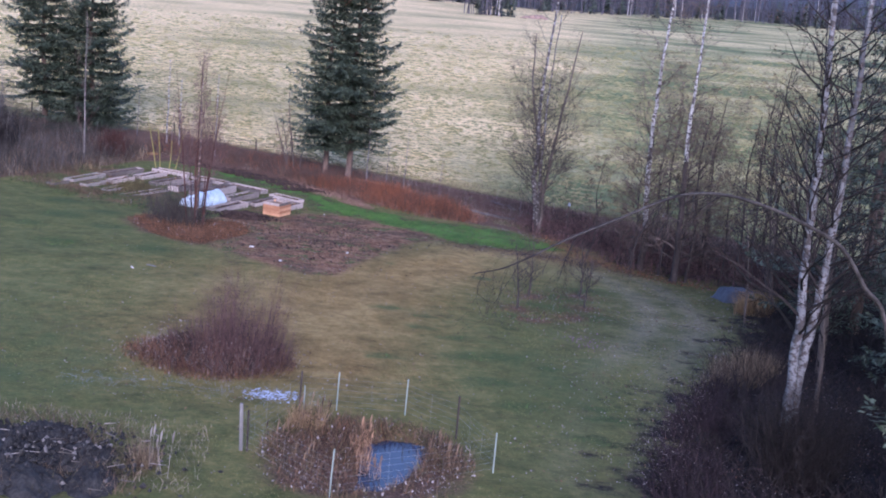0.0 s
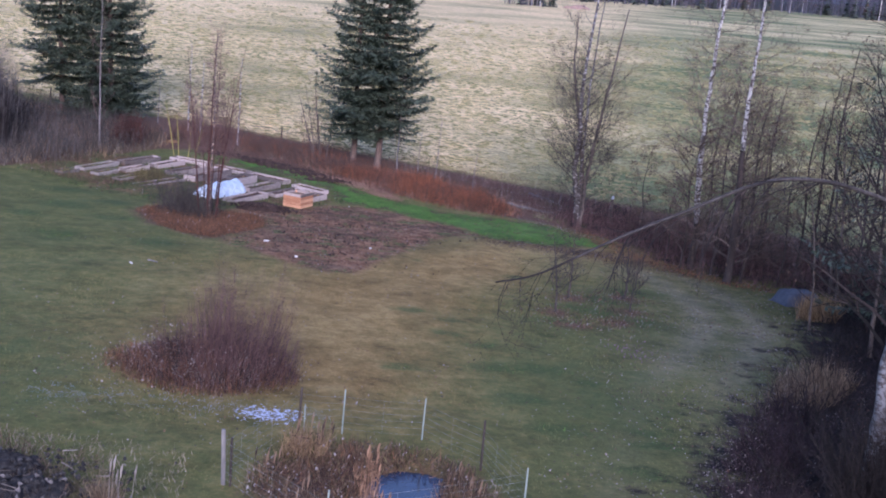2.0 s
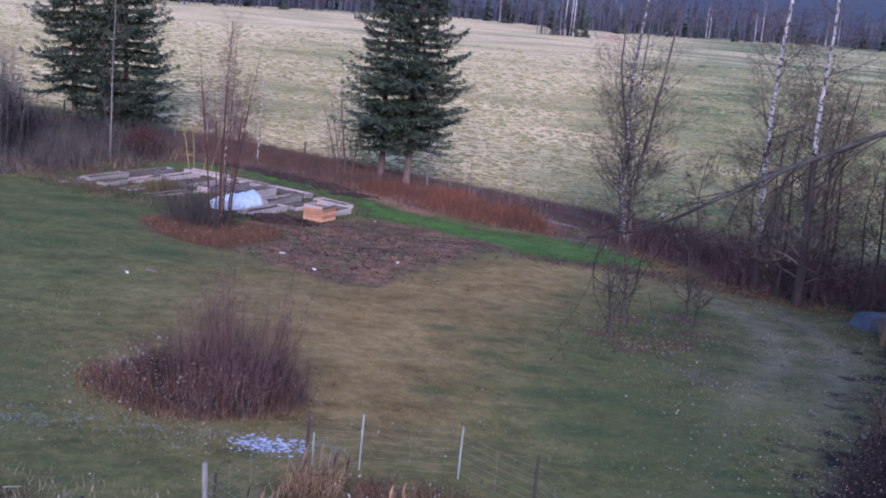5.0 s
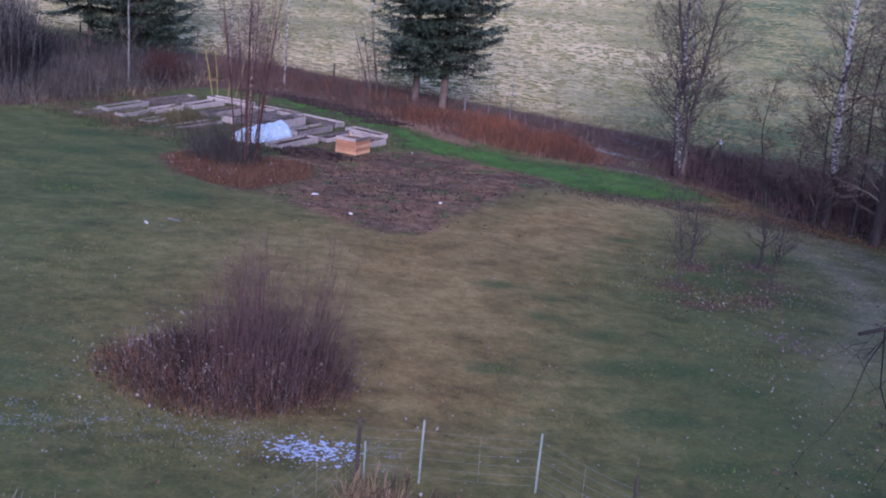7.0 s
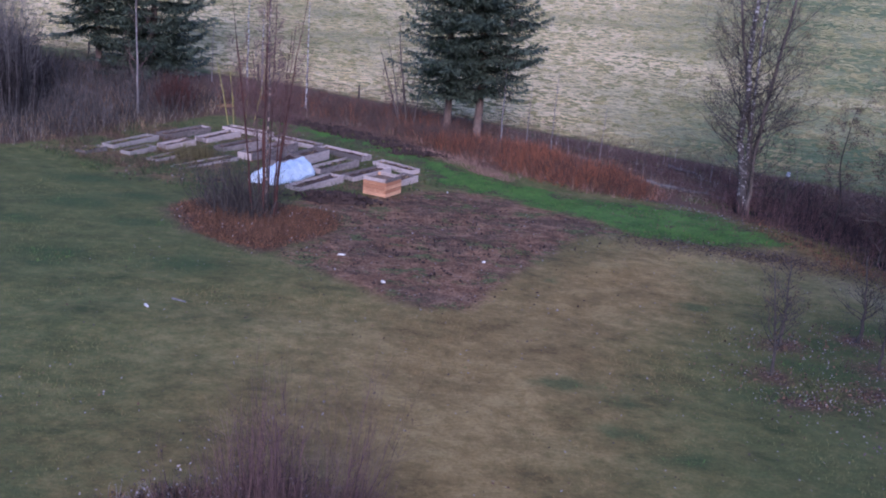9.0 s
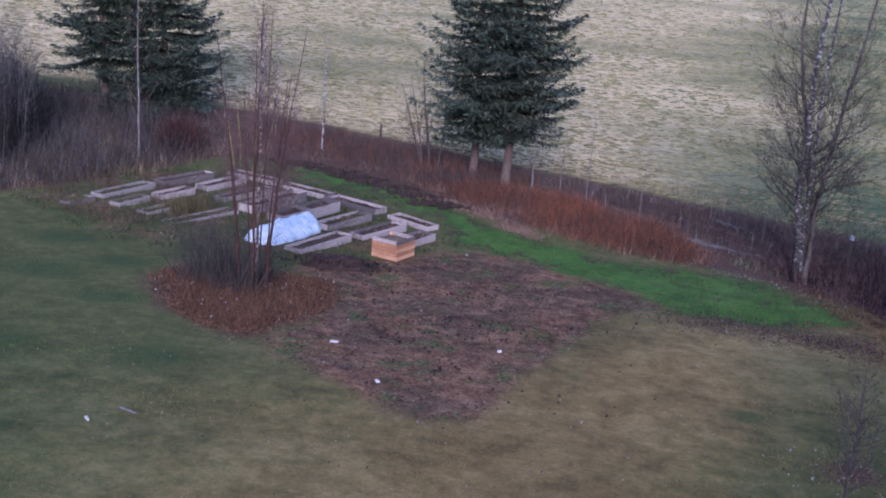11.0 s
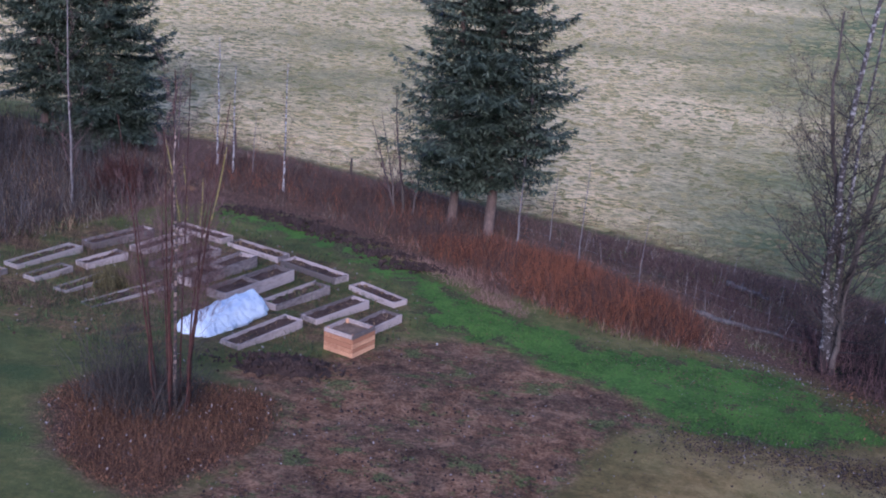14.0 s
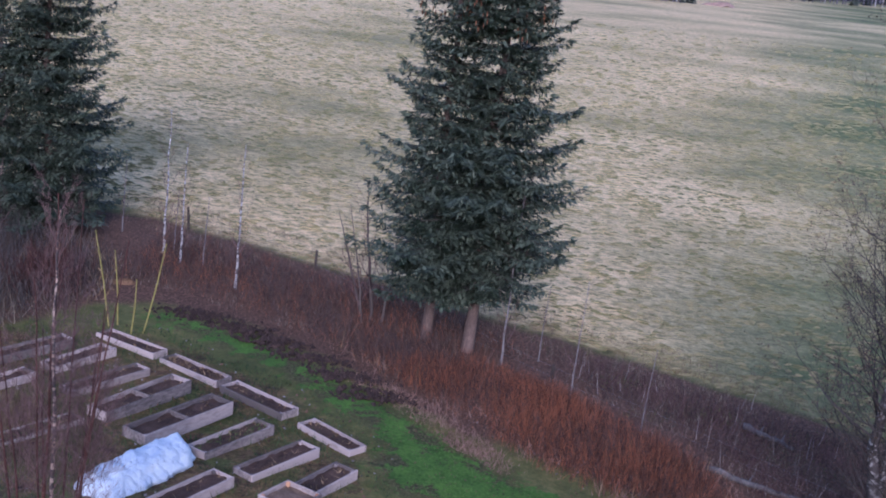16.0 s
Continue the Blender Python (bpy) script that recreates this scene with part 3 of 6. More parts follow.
def raised_bed(x, y, turn, length, width, height, label, divided=False):
    root = empty("raised_bed", x, y, ground_z(x, y) - 0.04, turn)
    tagged(root, label, "raised bed", "raised beds")
    t = 0.036
    wood = M_OLDBOARD if label == OLD else M_BOARD
    part("side_board", box_bm(length, t, height, 0, -width / 2 + t / 2, height / 2), wood, root)
    part("side_board", box_bm(length, t, height, 0, width / 2 - t / 2, height / 2), wood, root)
    for s in (-1, 1):
        part("end_board", box_bm(t, width - 2 * t - 0.004, height - 0.01, s * (length / 2 - t / 2 - 0.006), 0, height / 2), wood, root)
    if divided:
        part("divider", box_bm(t, width - 2 * t - 0.004, height * 0.4, 0.0, 0, height * 0.78), wood, root)
    for sx in (-1, 1):
        for sy in (-1, 1):
            part("corner_post", box_bm(0.07, 0.07, height * 0.92, sx * (length / 2 - t - 0.045), sy * (width / 2 - t - 0.038), height * 0.46), wood, root)
    bm = bmesh.new()
    bmesh.ops.create_grid(bm, x_segments=24, y_segments=8, size=0.5)
    for v in bm.verts:
        v.co = Vector((v.co.x * (length - 2 * t - 0.02), v.co.y * (width - 2 * t - 0.006), height * 0.66 + 0.05 * noise.noise(Vector((x + v.co.x * 9, y + v.co.y * 5, 1)))))
    part("soil", bm, M_BEDSOIL, root, "brown bare soil", True)
    return root


def bed_plants(bed, length, width, level, label):
    """Dead stalks, leaves and a few green weeds on the bed's soil."""
    r = random.Random(int(abs(bed.location.x * 100)))
    dry, green = Shape(), Shape()
    soil = next(c for c in bed.children if c.name.startswith("soil"))
    many = 70 if "leafy" in label or "overgrown" in label else 60 if "straw" in label else 16
    for _ in range(many):
        p = Vector((r.uniform(-0.46, 0.46) * length, r.uniform(-0.40, 0.40) * width, level))
        w = r.uniform(0, 6.28)
        side = Vector((math.cos(w), math.sin(w), 0))
        sh = green if ("leafy" in label or "overgrown" in label) and r.random() < 0.6 else dry
        for _ in range(3):
            sh.blade(p, p + Vector((r.gauss(0, 0.09), r.gauss(0, 0.09), r.uniform(0.03, 0.14))), r.uniform(0.010, 0.026), side)
    tagged(dry.make("dead_growth", M_DRYGRASS, soil), kind="stuff")
    if green.v:
        tagged(green.make("weed_growth", M_WEED, soil), kind="stuff")


M_WEED = surface("garden_weeds", (0.05, 0.09, 0.025), (0.15, 0.20, 0.055), 1, 6, 0.85, 0, island=0.5)
BED_ROWS = [
    (-5.91, 39.18, 62, 2.2, 0.56, 0.30, WEATHERED, False), (-4.62, 41.37, 59, 1.97, 0.56, 0.30, WEATHERED, False),
    (-3.61, 40.59, 63, 1.9, 0.58, 0.30, "weathered plank raised bed standing behind the slatted crate", False),
    (-5.78, 42.05, 61, 2.05, 0.56, 0.32, "grey plank raised bed with leafy stubble", False),
    (-7.07, 42.52, 62, 2.6, 0.69, 0.42, "tall grey plank raised bed split by a divider", True),
    (-8.22, 43.30, 65, 2.6, 0.62, 0.42, "tall grey plank raised bed split by a divider", True),
    (-9.35, 44.10, 60, 2.2, 0.50, 0.28, WEATHERED, False), (-10.40, 45.10, 64, 1.85, 0.55, 0.30, "short weathered plank raised bed", False),
    (-11.65, 45.15, 59, 2.15, 0.52, 0.32, WEATHERED, False), (-11.32, 43.10, 62, 1.4, 0.46, 0.30, "short weathered plank raised bed", False),
    (-12.82, 42.85, 65, 2.2, 0.52, 0.26, OLD, False), (-12.17, 41.62, 65, 1.25, 0.45, 0.24, OLD, False),
    (-11.05, 41.25, 64, 1.6, 0.46, 0.18, OLD, False), (-9.75, 40.85, 58, 2.5, 0.5, 0.16, OLD, False),
    (-13.5, 40.95, 67, 1.0, 0.45, 0.22, OLD, False),
    (-5.81, 44.40, 147, 2.1, 0.56, 0.28, "weathered plank raised bed along the grass strip", False),
    (-3.82, 43.08, 142, 1.75, 0.50, 0.24, "weathered plank raised bed along the grass strip", False),
    (-7.70, 45.60, 150, 2.0, 0.52, 0.24, "plank raised bed with pale straw along the grass strip", False),
    (-9.68, 46.62, 153, 2.05, 0.5, 0.24, "weathered plank raised bed below yellow stalks", False),
]
for bx, by, turn, length, width, high, label, divided in BED_ROWS:
    bed = raised_bed(bx, by + 0.28, turn, length, width, high * 0.78, label, divided)
    bed_plants(bed, length, width, high * 0.78 * 0.66, label)


def slatted_crate(x, y, turn):
    """Square planter of orange planks with a grey rim, filled with earth."""
    root = empty("slatted_crate", x, y, None, turn)
    tagged(root, "square crate of orange planks with a grey rim, filled with earth", "planter")
    w, n, ph = 0.84, 5, 0.103
    for k in range(n):
        z = 0.02 + (k + 0.5) * (ph + 0.008)
        m = M_BOARD if k == n - 1 else M_NEWWOOD
        for s in (-1, 1):
            part("plank", box_bm(w, 0.035, ph, 0, s * (w / 2 - 0.018), z, 0.006), m, root)
            part("plank", box_bm(0.035, w - 0.076, ph, s * (w / 2 - 0.018), 0, z, 0.006), m, root)
    for sx in (-1, 1):
        for sy in (-1, 1):
            part("corner_post", box_bm(0.06, 0.06, 0.56, sx * (w / 2 - 0.068), sy * (w / 2 - 0.068), 0.29), M_NEWWOOD, root)
    bm = bmesh.new()
    bmesh.ops.create_grid(bm, x_segments=10, y_segments=10, size=0.38)
    for v in bm.verts:
        v.co.z = 0.48 + 0.05 * noise.noise(v.co * 5)
    part("soil", bm, M_DRYSOIL, root, "dry earth and straw", True)


slatted_crate(-3.84, 39.32, 62)


def fleece_tunnel(x, y, turn):
    """A bed under white fleece laid over hoops, ends gathered to the ground."""
    root = empty("row_cover", x, y, ground_z(x, y) - 0.02, turn)
    tagged(root, "white fleece tunnel draped over hoops on a garden bed", "row cover")
    nu, nv, length, half, high = 60, 26, 2.65, 0.45, 0.50
    verts, faces = [], []
    for i in range(nu + 1):
        u = i / nu
        e = min(u, 1 - u) / 0.13
        top = high * (0.10 + 0.90 * smooth(0, 1, e)) if u < 0.5 else high * (0.5 + 0.5 * smooth(0, 0.35, e))
        top *= 1.0 - 0.12 * abs(math.sin(u * 4 * math.pi)) + 0.10 * noise.noise(Vector((u * 6, 3, 1)))
        wid = half * (0.72 + 0.28 * smooth(0, 1, e))
        for j in range(nv + 1):
            w = math.pi * j / nv
            q = noise.noise(Vector((u * 9, j * 0.42, 2))) * 0.06 + noise.noise(Vector((u * 24, j * 0.55, 5))) * 0.06 - 0.05 * abs(noise.noise(Vector((u * 15, j * 0.2, 8))))
            flare = 1.0 + 0.25 * (1 - math.sin(w)) ** 3
            yy, zz = math.cos(w) * wid * flare, max(0.0, max(0.0, math.sin(w)) ** 0.8 * top)
            verts.append(((u - 0.5) * length + q, yy * (1 + q * 1.3), zz * (1 + q * 1.6) + 0.012))
    for i in range(nu):
        for j in range(nv):
            a = i * (nv + 1) + j
            faces.append((a, a + 1, a + nv + 2, a + nv + 1))
    for i in (0, nu):
        ring = [i * (nv + 1) + j for j in range(nv + 1)]
        faces.append(tuple(ring if i == 0 else ring[::-1]))
    ob = mesh_object("fleece", verts, faces, M_FLEECE, root, True)
    so = ob.modifiers.new("thick", 'SOLIDIFY')
    so.thickness = 0.006


M_STONE = surface("grey_stone", (0.05, 0.046, 0.044), (0.19, 0.175, 0.17), 3, 22, 0.85, 0.6, island=0.3)
fleece_tunnel(-7.08, 40.1, 66)


def soil_heap(name, x, y, rx, ry, high, material, seed, label, turn=0.0):
    bm = bmesh.new()
    bmesh.ops.create_grid(bm, x_segments=36, y_segments=30, size=1.0)
    for v in bm.verts:
        d = math.hypot(v.co.x, v.co.y) * (1 + 0.32 * noise.noise(Vector((v.co.x * 1.7, v.co.y * 1.7, seed + 4))))
        n1 = noise.noise(Vector((v.co.x * 2 + seed, v.co.y * 2, 0))) * 0.3 + noise.noise(Vector((v.co.x * 7, v.co.y * 7, seed))) * 0.35
        hgt = high * max(0.0, 1 - d * d) * (1 + n1) + 0.12 * high * n1
        px, py = v.co.x * rx, v.co.y * ry
        c, s = math.cos(radians(turn)), math.sin(radians(turn))
        wx, wy = x + px * c - py * s, y + px * s + py * c
        v.co = Vector((wx - x, wy - y, ground_z(wx, wy) - ground_z(x, y) + hgt - 0.06 - 0.2 * max(0, d - 0.9)))
    me = bpy.data.meshes.new(name)
    bm.to_mesh(me)
    bm.free()
    me.materials.append(material)
    me.polygons.foreach_set("use_smooth", [True] * len(me.polygons))
    ob = new(name, me)
    ob.location = (x, y, ground_z(x, y))
    return ob


tagged(soil_heap("compost_mound", -5.0, 37.6, 1.15, 0.5, 0.30, M_SOIL, 3, "", 8), "low heap of dark compost on the tilled plot", "heap")
M_MOUND = surface("grey_black_earth", (0.012, 0.012, 0.013), (0.07, 0.066, 0.064), 3, 18, 0.95, 0.9, 0.05)


# ---------- leafless trees ----------
def curve_points(pts, per=4):
    """A smooth line through the given places."""
    p = [Vector(q) for q in pts]
    p = [p[0] * 2 - p[1]] + p + [p[-1] * 2 - p[-2]]
    out = []
    for i in range(1, len(p) - 2):
        for k in range(per):
            t = k / per
            out.append(0.5 * ((2 * p[i]) + (p[i + 1] - p[i - 1]) * t + (2 * p[i - 1] - 5 * p[i] + 4 * p[i + 1] - p[i + 2]) * t * t + (3 * p[i] - p[i - 1] - 3 * p[i + 1] + p[i + 2]) * t ** 3))
    out.append(p[-2])
    return out


def limb(sh, r, p, d, length, rad, depth, rise=0.25, kids=4, leaf=None, leafp=0.0, leaf_size=0.026):
    n = 4 if depth else 3
    pts, rr = [p.copy()], [rad]
    for k in range(n):
        d = (d + rand_dir(r) * 0.28 + Vector((0, 0, rise * 0.3))).normalized()
        pts.append(pts[-1] + d * length / n)
        rr.append(rad * (1 - 0.85 * (k + 1) / n))
    if depth:
        sh.tube(pts, rr, 3)
    else:
        across = d.cross(rand_dir(r)).normalized()
        sh.blade(pts[0], pts[-1], rad * 2.2, across)
    if leaf is not None and r.random() < leafp:
        q = pts[-1]
        for _ in range(r.randint(1, 3)):
            c = q + rand_dir(r) * 0.08
            a = rand_dir(r)
            leaf.flake(c, a * leaf_size, a.cross(rand_dir(r)).normalized() * leaf_size * 0.6)
    if depth:
        for k in range(kids):
            u = r.uniform(0.25, 0.98)
            i = min(int(u * n), n - 1)
            q = pts[i].lerp(pts[i + 1], u * n - i)
            side = rand_dir(r)
            side = (side - d * side.dot(d)).normalized()
            nd = (d * r.uniform(0.5, 1.0) + side * r.uniform(0.5, 1.0) + Vector((0, 0, rise * 0.5))).normalized()
            limb(sh, r, q, nd, length * r.uniform(0.35, 0.6) * (1.15 - 0.5 * u), rr[i] * 0.55 + 0.001, depth - 1, rise, kids, leaf, leafp, leaf_size)


def bare_tree(name, line, r0, label, seed, bark=None, twig=None, branches=30, lo=0.2, blen=1.6, depth=2, kids=4, rise=0.25, leafp=0.0, group="leafless trees", extra=(), out=0.9, min_r=0.012, category="tree", thin=0.75, dark_to=0.0, side_bark=None, fork=0.38):
    """line: the trunk's places in the world; extra: more stems of the same tree."""
    r = random.Random(seed)
    bark, twig = bark or M_BARK, twig or M_ALDERTWIG
    base = Vector(line[0])
    root = new(name)
    root.location = base
    tagged(root, label, category, group)
    sh, leaf = Shape(), Shape()
    for nr, stem in enumerate([line, *extra]):
        pts = [q - base for q in curve_points(stem, 4)]
        pts = [q + Vector((r.uniform(-1, 1), r.uniform(-1, 1), 0)) * min(0.025, 0.6 * r0) * (i > 0) for i, q in enumerate(pts)]
        k = r0 * (1.0 if nr == 0 else r.uniform(0.55, 0.85))
        n = len(pts) - 1
        rad = [k * (1.2 if i == 0 else (1 - 0.82 * i / n)) + 0.004 for i in range(n + 1)]
        cut = int(n * dark_to)
        tr = Shape()
        tr.tube(pts[cut:], rad[cut:], 8)
        tr.make("trunk" if nr == 0 else "stem", side_bark if nr > 1 and side_bark else bark, root, True)
        if cut:
            low = Shape()
            low.tube(pts[:cut + 1], rad[:cut + 1], 8)
            low.make("trunk_base", M_DARKBARK, root, True, "dark rough lower bark")
        for b in range(branches if nr == 0 else branches * 2 // 3):
            u = lo + (1 - lo) * (b + r.random()) / branches
            u = min(u, 0.995)
            i = min(int(u * n), n - 1)
            p = pts[i].lerp(pts[i + 1], u * n - i)
            up = (pts[i + 1] - pts[i]).normalized()
            w = b * 2.4 + r.uniform(-0.6, 0.6)
            side = Vector((math.cos(w), math.sin(w), 0))
            d = (side * out + up * r.uniform(0.35, 0.9)).normalized()
            ln = blen * r.uniform(0.6, 1.15) * (1.2 - thin * u)
            limb(sh, r, p, d, ln, max(min_r, rad[i] * fork), depth, rise, kids, leaf, leafp)
    crown = sh.make("crown", twig, root, False, "fine leafless twigs")
    if leaf.v:
        leaf.make("foliage", M_OLDLEAF, crown, False, "few withered leaves still hanging")
    return root


M_DULLBIRCH = surface("dull_grey_birch_bark", (0.09, 0.08, 0.08), (0.32, 0.295, 0.29), 1.5, 9, 0.8, 0.3)
M_OLDLEAF = surface("withered_leaves", (0.03, 0.02, 0.017), (0.13, 0.085, 0.06), 3, 10, 0.85, 0, island=0.6)


def rooted(x, y, *rest):
    """A trunk line from the ground up: (dx, dy, height) steps."""
    z = ground_z(x, y)
    return [(x, y, z - 0.1)] + [(x + a, y + b, z + h) for a, b, h in rest]


# by the field fence
bare_tree("alder_tree", rooted(7.46, 42.0, (-0.06, 0, 1.2), (-0.30, 0, 2.4), (-0.22, 0, 3.6), (-0.30, 0, 5.2), (-0.28, 0, 7.0), (0.0, 0, 10.0), (0.3, 0, 13.0)), 0.135, "leafless alder with mottled grey-white stems and withered catkins", 21, M_MOTTLED, M_TWIG,
          branches=40, lo=0.22, blen=2.1, depth=3, kids=5, rise=0.34, leafp=0.10, out=1.0, thin=0.1, min_r=0.011, dark_to=0.09, side_bark=M_BARK, fork=0.27,
          extra=[rooted(7.54, 41.95, (-0.08, 0, 1.4), (-0.12, 0, 3.0), (-0.12, 0, 4.8), (-0.05, 0.1, 7.0), (0.15, 0.2, 9.6)), rooted(7.56, 42.05, (0.12, 0.1, 1.6), (0.30, 0.1, 3.2), (0.55, 0.2, 5.0), (0.85, 0.2, 7.0), (1.15, 0.2, 9.0)), rooted(7.5, 42.0, (0.02, 0, 2.0), (-0.3, 0.2, 4.2), (-0.75, 0.3, 6.4), (-0.8, 0.3, 8.6)), rooted(7.6, 41.8, (0.05, 0, 0.9), (0.03, -0.1, 1.9), (0.2, 0, 3.0))])
bare_tree("birch_tree", rooted(10.84, 35.1, (0.02, 0, 1.3), (-0.12, 0, 3.0), (-0.18, 0, 4.6), (-0.18, 0, 6.0), (-0.12, 0, 7.8), (0.0, 0, 10.2), (0.2, 0, 13)), 0.135, "white-barked birch, leafless, standing in the hedge", 22, M_BIRCH, M_BROWNTWIG, branches=66, lo=0.10, blen=1.9, depth=2, kids=9, rise=0.12, leafp=0.3, out=1.1, thin=0.3, min_r=0.0082, dark_to=0.2, fork=0.24)
bare_tree("birch_tree", rooted(11.68, 33.2, (0.04, 0, 1.4), (-0.02, 0, 3.2), (-0.10, 0, 4.6), (-0.12, 0, 6.2), (-0.06, 0, 8.2), (0.05, 0.1, 12)), 0.14, "leafless birch with a dark lower trunk and white top", 23, M_BIRCH, M_BROWNTWIG, branches=66, lo=0.08, blen=1.9, depth=2, kids=9, rise=0.12, leafp=0.3, out=1.1, thin=0.3, min_r=0.0082, dark_to=0.5, fork=0.24)
for k, (x, y, h, s) in enumerate([(9.5, 38.8, 4.0, 1.0), (11.6, 36.8, 6.0, 1.7), (12.6, 36.2, 6.0, 1.8), (13.6, 36.6, 7.0, 2.0), (14.6, 35.2, 6.5, 1.9), (12.5, 34.2, 5.0, 1.6), (15.6, 36.8, 7.5, 2.2), (16.6, 34.8, 7.0, 2.0), (17.6, 36.6, 8.0, 2.3), (13.5, 33.4, 4.8, 1.5), (18.8, 34.4, 8.0, 2.2), (15.2, 33.0, 6.0, 1.8), (20.0, 36.0, 8.5, 2.4), (10.1, 36.2, 3.0, 0.9), (17.4, 32.6, 7.0, 2.0), (14.2, 39.0, 6.0, 1.8), (10.4, 34.9, 4.6, 1.2), (11.4, 34.4, 6.4, 1.5), (12.2, 33.4, 6.8, 1.6), (16.4, 37.8, 8.5, 2.3)]):
    bare_tree("young_alder", rooted(x, y, (0.1, 0, h * 0.3), (0.0, 0.1, h * 0.65), (0.2, 0, h)), 0.008 * h, "thin grey leafless tree in the hedge by the field", 30 + k, M_DARKBARK, M_BROWNTWIG, branches=27, lo=0.12, blen=s * 0.85, depth=2, kids=8, rise=0.15, leafp=0.5, out=1.0, thin=0.3, min_r=0.0052)

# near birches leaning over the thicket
# Both trunks wear the bark whose colour already holds the shade.
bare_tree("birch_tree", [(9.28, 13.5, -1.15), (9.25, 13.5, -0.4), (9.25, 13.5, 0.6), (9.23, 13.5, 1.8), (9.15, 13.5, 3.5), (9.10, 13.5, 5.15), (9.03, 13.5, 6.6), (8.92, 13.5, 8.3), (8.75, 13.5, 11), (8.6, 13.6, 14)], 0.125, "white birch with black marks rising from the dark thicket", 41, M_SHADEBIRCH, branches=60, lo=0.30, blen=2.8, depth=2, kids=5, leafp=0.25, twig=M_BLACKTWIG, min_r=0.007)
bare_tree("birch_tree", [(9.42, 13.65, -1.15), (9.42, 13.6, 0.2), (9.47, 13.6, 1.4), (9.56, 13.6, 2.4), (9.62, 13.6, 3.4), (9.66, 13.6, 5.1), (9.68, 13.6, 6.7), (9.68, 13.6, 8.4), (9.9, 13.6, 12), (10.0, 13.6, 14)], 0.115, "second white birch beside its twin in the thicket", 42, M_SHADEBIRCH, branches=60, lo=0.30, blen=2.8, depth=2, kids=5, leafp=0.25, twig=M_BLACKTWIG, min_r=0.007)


M_ARCHBARK = surface("dull_birch_bark", (0.013, 0.011, 0.011), (0.09, 0.08, 0.077), 5, 14, 0.8, 0.3)


def arched_birch():
    """A young birch bowed right over by old snow, its top hanging over the lawn."""
    line = [(8.9, 7.7, -0.8), (8.7, 7.6, 1.6), (8.19, 7.46, 3.68), (7.72, 7.32, 4.25), (7.24, 7.17, 4.83), (6.63, 6.99, 5.15), (5.97, 6.79, 5.4), (5.27, 6.58, 5.56), (4.61, 6.38, 5.53), (3.85, 6.15, 5.23), (3.11, 5.93, 4.92), (2.39, 5.72, 4.57), (1.95, 5.58, 4.48)]
    r = random.Random(50)
    base = Vector(line[0])
    root = new("arched_birch")
    root.location = base
    tagged(root, "slender birch bowed into an arch over the lawn", "tree", "leafless trees")
    pts = [q - base for q in curve_points(line, 4)]
    n = len(pts) - 1
    rad = [0.038 * (1 - 0.92 * i / n) + 0.005 for i in range(n + 1)]
    tr = Shape()
    tr.tube(pts[:43], rad[:43], 8)
    tr.make("trunk", M_ARCHBARK, root, True)
    sh, leaf = Shape(), Shape()
    sh.tube(pts[42:], rad[42:], 6)
    for b in range(38):
        u = 0.42 + 0.57 * (b + r.random()) / 38
        i = min(int(u * n), n - 1)
        p = pts[i].lerp(pts[i + 1], u * n - i)
        along = (pts[i + 1] - pts[i]).normalized()
        d = (along * 0.5 + Vector((r.uniform(-0.4, 0.4), r.uniform(-0.6, 0.6), r.uniform(-0.9, 0.2)))).normalized()
        limb(sh, r, p, d, r.uniform(0.5, 1.3), max(0.004, rad[i] * 0.35), 2, -0.25, 3, leaf, 0.12, 0.014)
    for at, far, low in ((0.70, 0.42, 0.95), (0.82, 0.22, 0.6)):
        p = pts[int(at * n)]
        hang = [p, p + Vector((-far * 0.35, -0.05, -low * 0.15)), p + Vector((-far * 0.75, -0.1, -low * 0.55)), p + Vector((-far, -0.1, -low))]
        sh.tube(hang, [0.014, 0.011, 0.008, 0.003], 5)
        for _ in range(9):
            q = hang[1].lerp(hang[3], r.random())
            limb(sh, r, q, Vector((r.uniform(-0.8, 0.1), r.uniform(-0.4, 0.4), r.uniform(-1, -0.1))).normalized(), r.uniform(0.25, 0.6), 0.004, 1, -0.2, 4, leaf, 0.15, 0.014)
    sh.make("crown", M_BLACKTWIG, root, False, "dark drooping twigs")
    leaf.make("foliage", M_OLDLEAF, root)


arched_birch()
for k, (x, y, h, s) in enumerate([(11.5, 17.5, 6.0, 2.2), (13.0, 21.5, 7.5, 2.6), (12.2, 11.0, 5.0, 2.0), (14.5, 25.0, 7.0, 2.5), (15.2, 33.0, 6.0, 2.2), (16.0, 29.0, 8.0, 2.8), (12.6, 27.0, 4.5, 1.8), (14.2, 29.6, 6.5, 2.2), (13.4, 24.4, 6.5, 2.2)]):
    bare_tree("young_alder", rooted(x, y, (-0.1, 0, h * 0.3), (-0.3, 0.1, h * 0.65), (-0.7, 0, h)), 0.009 * h, "thin dark leafless tree in the shaded thicket", 60 + k, None, M_BLACKTWIG, branches=22, lo=0.15, blen=s, depth=2, kids=4, leafp=0.3)

